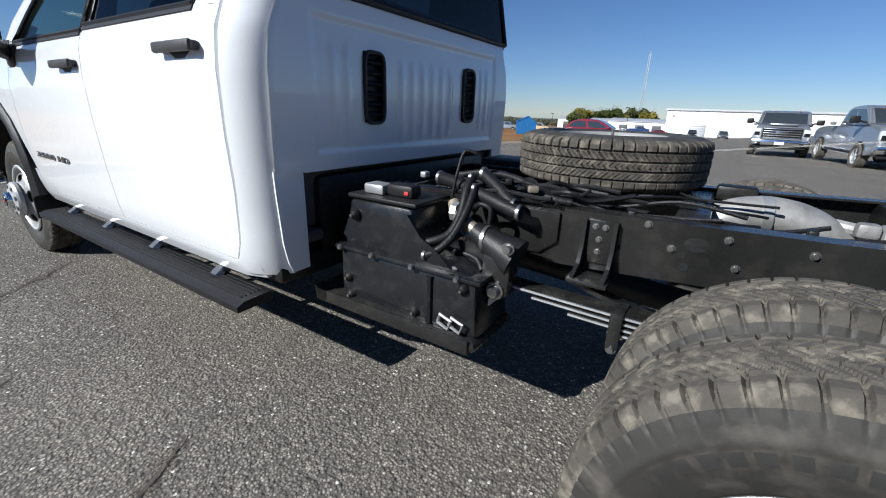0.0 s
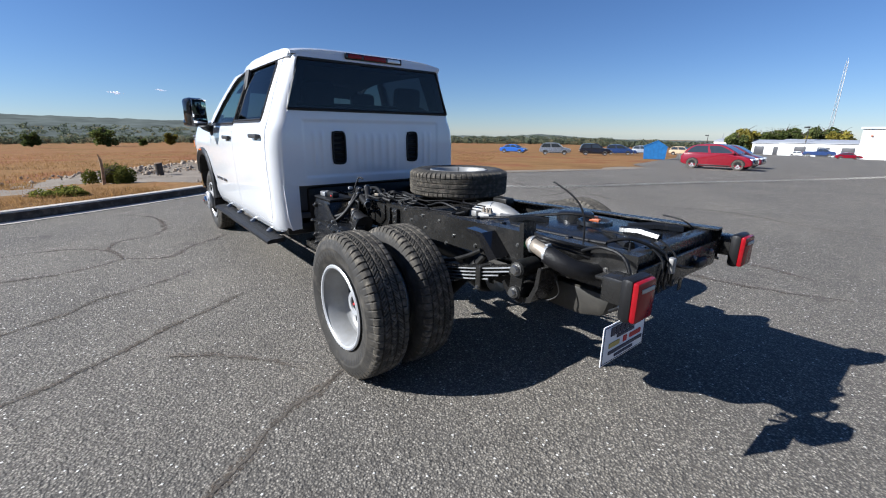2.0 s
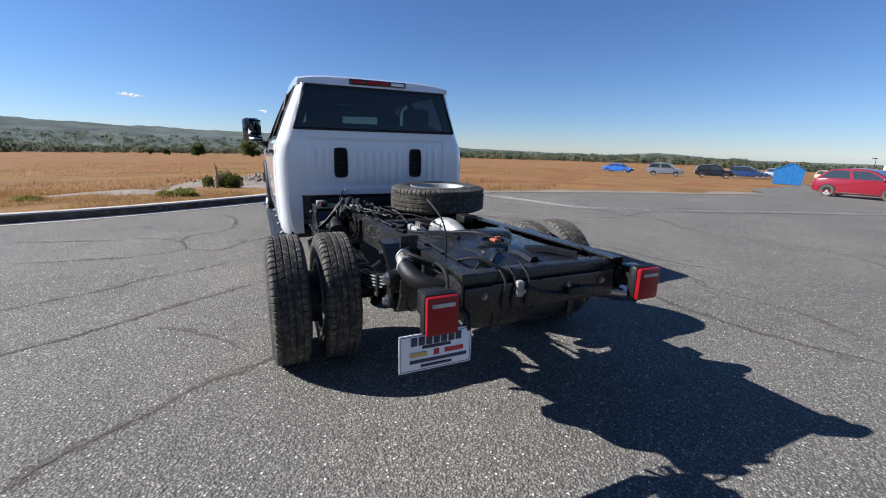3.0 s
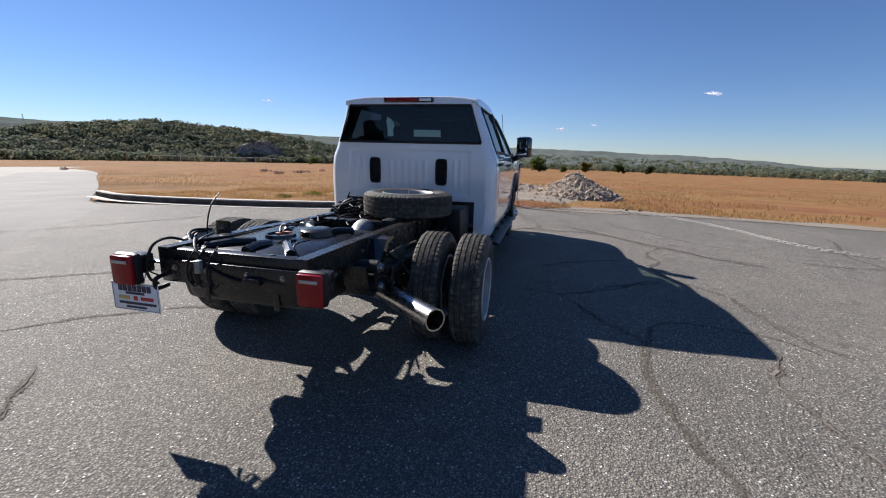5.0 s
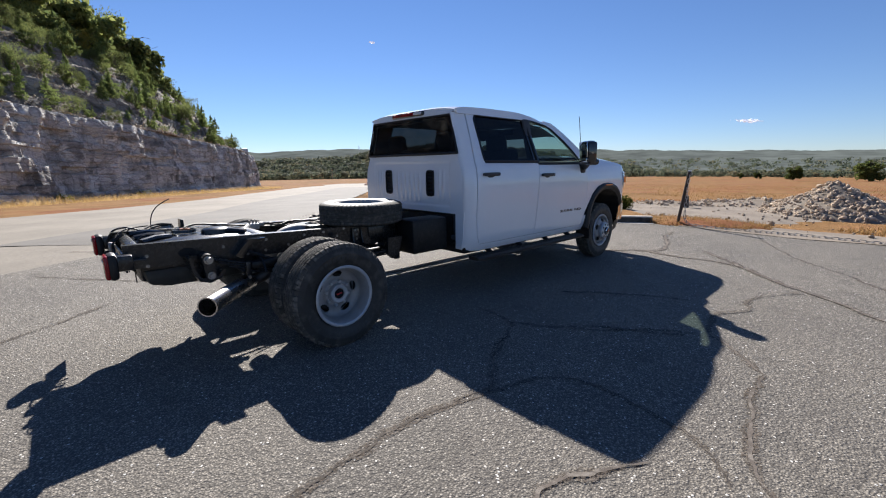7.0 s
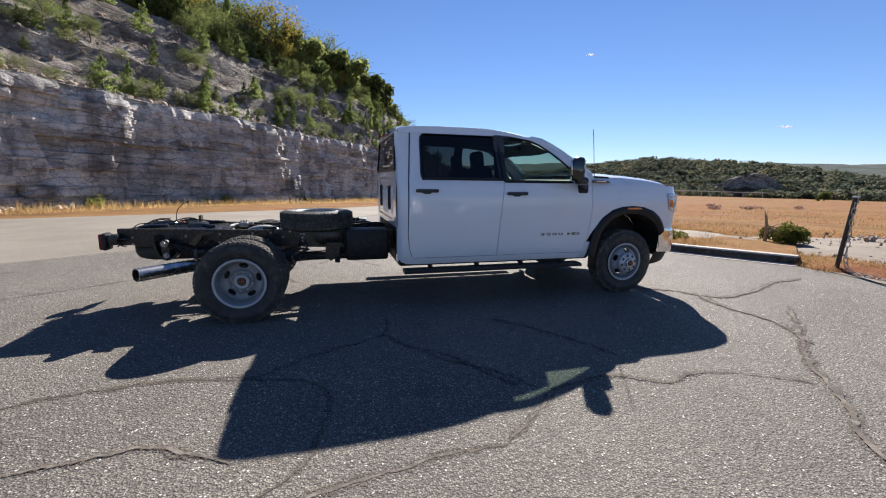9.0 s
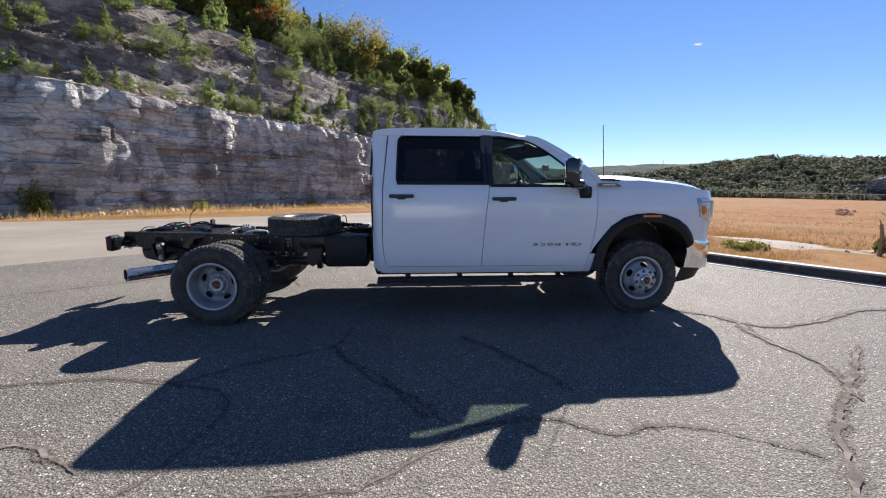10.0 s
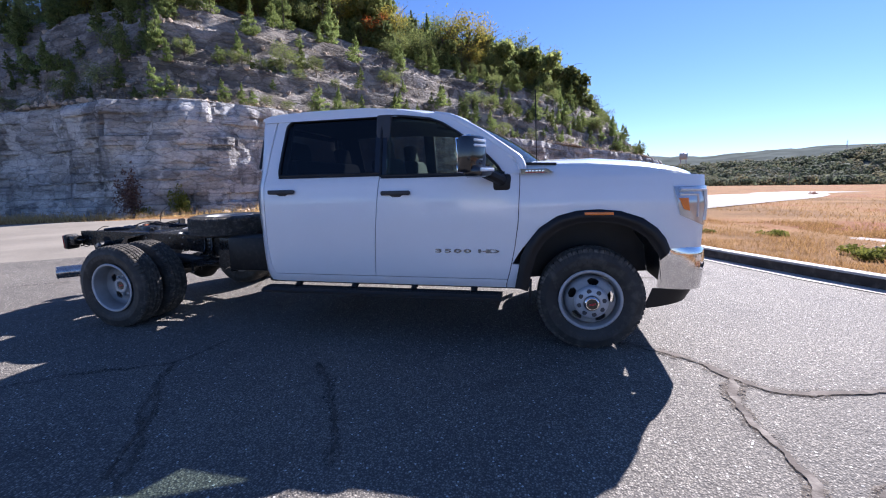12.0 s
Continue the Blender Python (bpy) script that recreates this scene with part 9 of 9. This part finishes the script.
# white buildings
hall = thing("white_hall", "long white metal-clad hall with shallow roof", "building", pose(-22, -114, land(8, -112) - 0.2, 0, 0, -3))
part("wall", Geo().box((0, -13, 3.0), (70, 26, 6.0), 0.05), WALLWHITE, hall)
part("roof", Geo().prism([(-35.3, 5.9), (35.3, 5.9), (35.3, 6.3), (-35.3, 6.3)], -26.4, 0.35), ROOFGREY, hall)
for k in range(70):
    part("cladding_rib", Geo().box((-34.5 + k, 0.03, 2.9), (0.10, 0.06, 5.8)), WALLWHITE, hall)
for x in (28, 14, -6):
    dr = part("door", Geo().box((x, 0.05, 1.5), (3.2, 0.12, 3.0), 0.02), ROOFGREY, hall)
    for q in range(5):
        part("door_panel", Geo().box((x, 0.125, 0.4 + 0.55 * q), (3.0, 0.03, 0.48), 0.01), ROOFGREY, dr)
part("wall_lamp", Geo().box((33.5, 0.15, 4.6), (0.3, 0.3, 0.3), 0.05), ORANGE, hall)
for x, y, w, d, h, turn, lab in ((24, -152, 18, 10, 3.8, -6, "low white shed with dark doorways"), (36, -158, 10, 9, 3.6, -8, "small white shed among trees"), (52, -190, 22, 10, 4.0, -10, "distant low white shed")):
    sh = thing("white_shed", lab, "building", pose(x, y, land(x, y) - 0.2, 0, 0, turn))
    part("wall", Geo().box((0, 0, h / 2), (w, d, h), 0.04), WALLWHITE, sh)
    part("roof", Geo().prism([(-d / 2 - 0.3, h), (0, h + 0.9), (d / 2 + 0.3, h), (d / 2 + 0.3, h - 0.12), (-d / 2 - 0.3, h - 0.12)], -w / 2 - 0.3, w / 2 + 0.3, "x"), ROOFGREY, sh)
    for k in range(int(w // 5)):
        part("doorway", Geo().box((-w / 2 + 3 + 5 * k, d / 2 + 0.02, h * 0.36), (2.6, 0.08, h * 0.72), 0.01), DOORDARK, sh)
for k in range(22):
    az = -73 - 9.5 * (k + rr.random()) / 22
    r = 185 + 30 * rr.random()
    x, y = r * math.cos(radians(az)), r * math.sin(radians(az))
    broadleaf(x, y, land(x, y) - 0.3, 1.25 + 0.75 * rr.random(), rr.randrange(4), rr.random() * 360, recolour(DENSE[1], GOLDLEAF) if k % 6 == 2 else (recolour(DENSE[k % 2], OAK) if k % 3 == 0 else DENSE[k % 2]), "tree behind the white sheds", "trees behind the sheds")


def mast(az, r, h, w, label):
    x, y = r * math.cos(radians(az)), r * math.sin(radians(az))
    m = thing("lattice_mast", label, "mast", pose(x, y, land(x, y) - 0.5))
    legs = [(w * math.cos(a), w * math.sin(a)) for a in (0.3, 2.4, 4.5)]
    for lx, ly in legs:
        part("leg", Geo().tube([(lx, ly, 0), (lx * 0.5, ly * 0.5, h)], 0.10, 5), GALV, m)
    br = Geo()
    n = int(h / 1.6)
    for k in range(n):
        z0, z1 = h * k / n, h * (k + 1) / n
        f0, f1 = 1 - 0.5 * k / n, 1 - 0.5 * (k + 1) / n
        for i in range(3):
            a, b = legs[i], legs[(i + 1) % 3]
            br.tube([(a[0] * f0, a[1] * f0, z0), (b[0] * f1, b[1] * f1, z1)], 0.05, 4)
    part("bracing", br, GALV, m)
    part("top_light", Geo().tube([(0, 0, h), (0, 0, h + 1.2)], 0.06, 5), GALV, m)
    return m


mast(-80.8, 260, 39, 0.9, "tall grey lattice radio mast")
mast(-71.8, 420, 11, 0.6, "far small lattice mast")
mast(58.4, 600, 44, 0.9, "thin grey lattice mast above the wooded hill")
mast(36.9, 700, 43, 1.0, "thin grey lattice mast above the far ridge")
for az, r, h in ((-79.4, 150, 7.6), (-70.5, 210, 6.0)):
    x, y = r * math.cos(radians(az)), r * math.sin(radians(az))
    lp = thing("lot_lamp", "dark lamp post over the car lot", "lamp", pose(x, y, land(x, y)))
    part("pole", Geo().tube([(0, 0, 0), (0, 0, h)], 0.14, 8, True, 0.09), POSTPAINT, lp)
    part("lamp_head", Geo().box((0.4, 0, h), (1.2, 0.5, 0.35), 0.08), PLASTIC, lp)
for az, r, h in ((51.0, 290, 11), (62, 300, 8), (40, 300, 10)):
    x, y = r * math.cos(radians(az)), r * math.sin(radians(az))
    up = thing("utility_pole", "grey timber utility pole at the field's edge", "pole", pose(x, y, land(x, y) - 1))
    part("pole", Geo().tube([(0, 0, 0), (0, 0, h)], 0.22, 7, True, 0.15), WOODOLD, up)
    part("cross_arm", Geo().box((0, 0, h - 0.9), (0.2, 2.6, 0.2), 0.03), WOODOLD, up)
x, y = 640 * math.cos(radians(72.45)), 640 * math.sin(radians(72.45))
wt = thing("water_tower", "small pale water tower on the far hill", "tower", pose(x, y, 8))
part("tank", Geo().lathe([(0, 21), (4.6, 20.2), (4.9, 19), (4.9, 13.5), (4.4, 12.6), (0, 12)], 18, axis="z"), GALV, wt)
for a in (0.4, 1.97, 3.54, 5.11):
    part("leg", Geo().tube([(5.4 * math.cos(a), 5.4 * math.sin(a), -4), (4.4 * math.cos(a), 4.4 * math.sin(a), 13)], 0.45, 5), GALV, wt)

# a few small fair-weather wisps, very far off; added glow replaces scattered daylight
CLOUD, _, _, cb = nodes_of("glowing_cloud_wisp")
cb.inputs["Base Color"].default_value = (0.85, 0.86, 0.88, 1)
cb.inputs["Specular IOR Level"].default_value = 0.0
cb.inputs["Emission Color"].default_value = (0.78, 0.86, 1.0, 1)
cb.inputs["Emission Strength"].default_value = 0.30
PUFF = stone(1.0, 71)
for az, el, w, n in ((-17.9, 7.5, 62, 26), (-1.5, 3.7, 54, 14), (56.2, 15.3, 36, 22), (11.6, 4.6, 80, 30), (35.9, 6.0, 54, 14), (-5.5, 4.2, 40, 12)):
    d = 2200.0
    c = Vector((d * math.cos(radians(az)) * math.cos(radians(el)), d * math.sin(radians(az)) * math.cos(radians(el)), d * math.sin(radians(el))))
    turn = pose(0, 0, 0, 0, 0, az)
    wisp = Geo()
    for k in range(4 * n):
        along = max(-0.8, min(0.8, rr.gauss(0, 0.30)))
        size = w * (0.04 + 0.05 * rr.random()) * max(0.25, 1 - 1.1 * abs(along))
        m = Matrix.Translation(c) @ turn @ pose(rr.gauss(0, 0.2) * w, along * w, rr.gauss(0, 0.045) * w * (1 - abs(along)) + 0.10 * w * along, 0, 0, rr.random() * 360) @ Matrix.Diagonal((size, size * 1.5, size * 0.55, 1))
        wisp.add([m @ v for v in PUFF[0]], PUFF[1])
    tagged(part("cloud", wisp, CLOUD, None, "tiny white wisp of cloud in a clear sky", 180), category="cloud", kind="stuff")
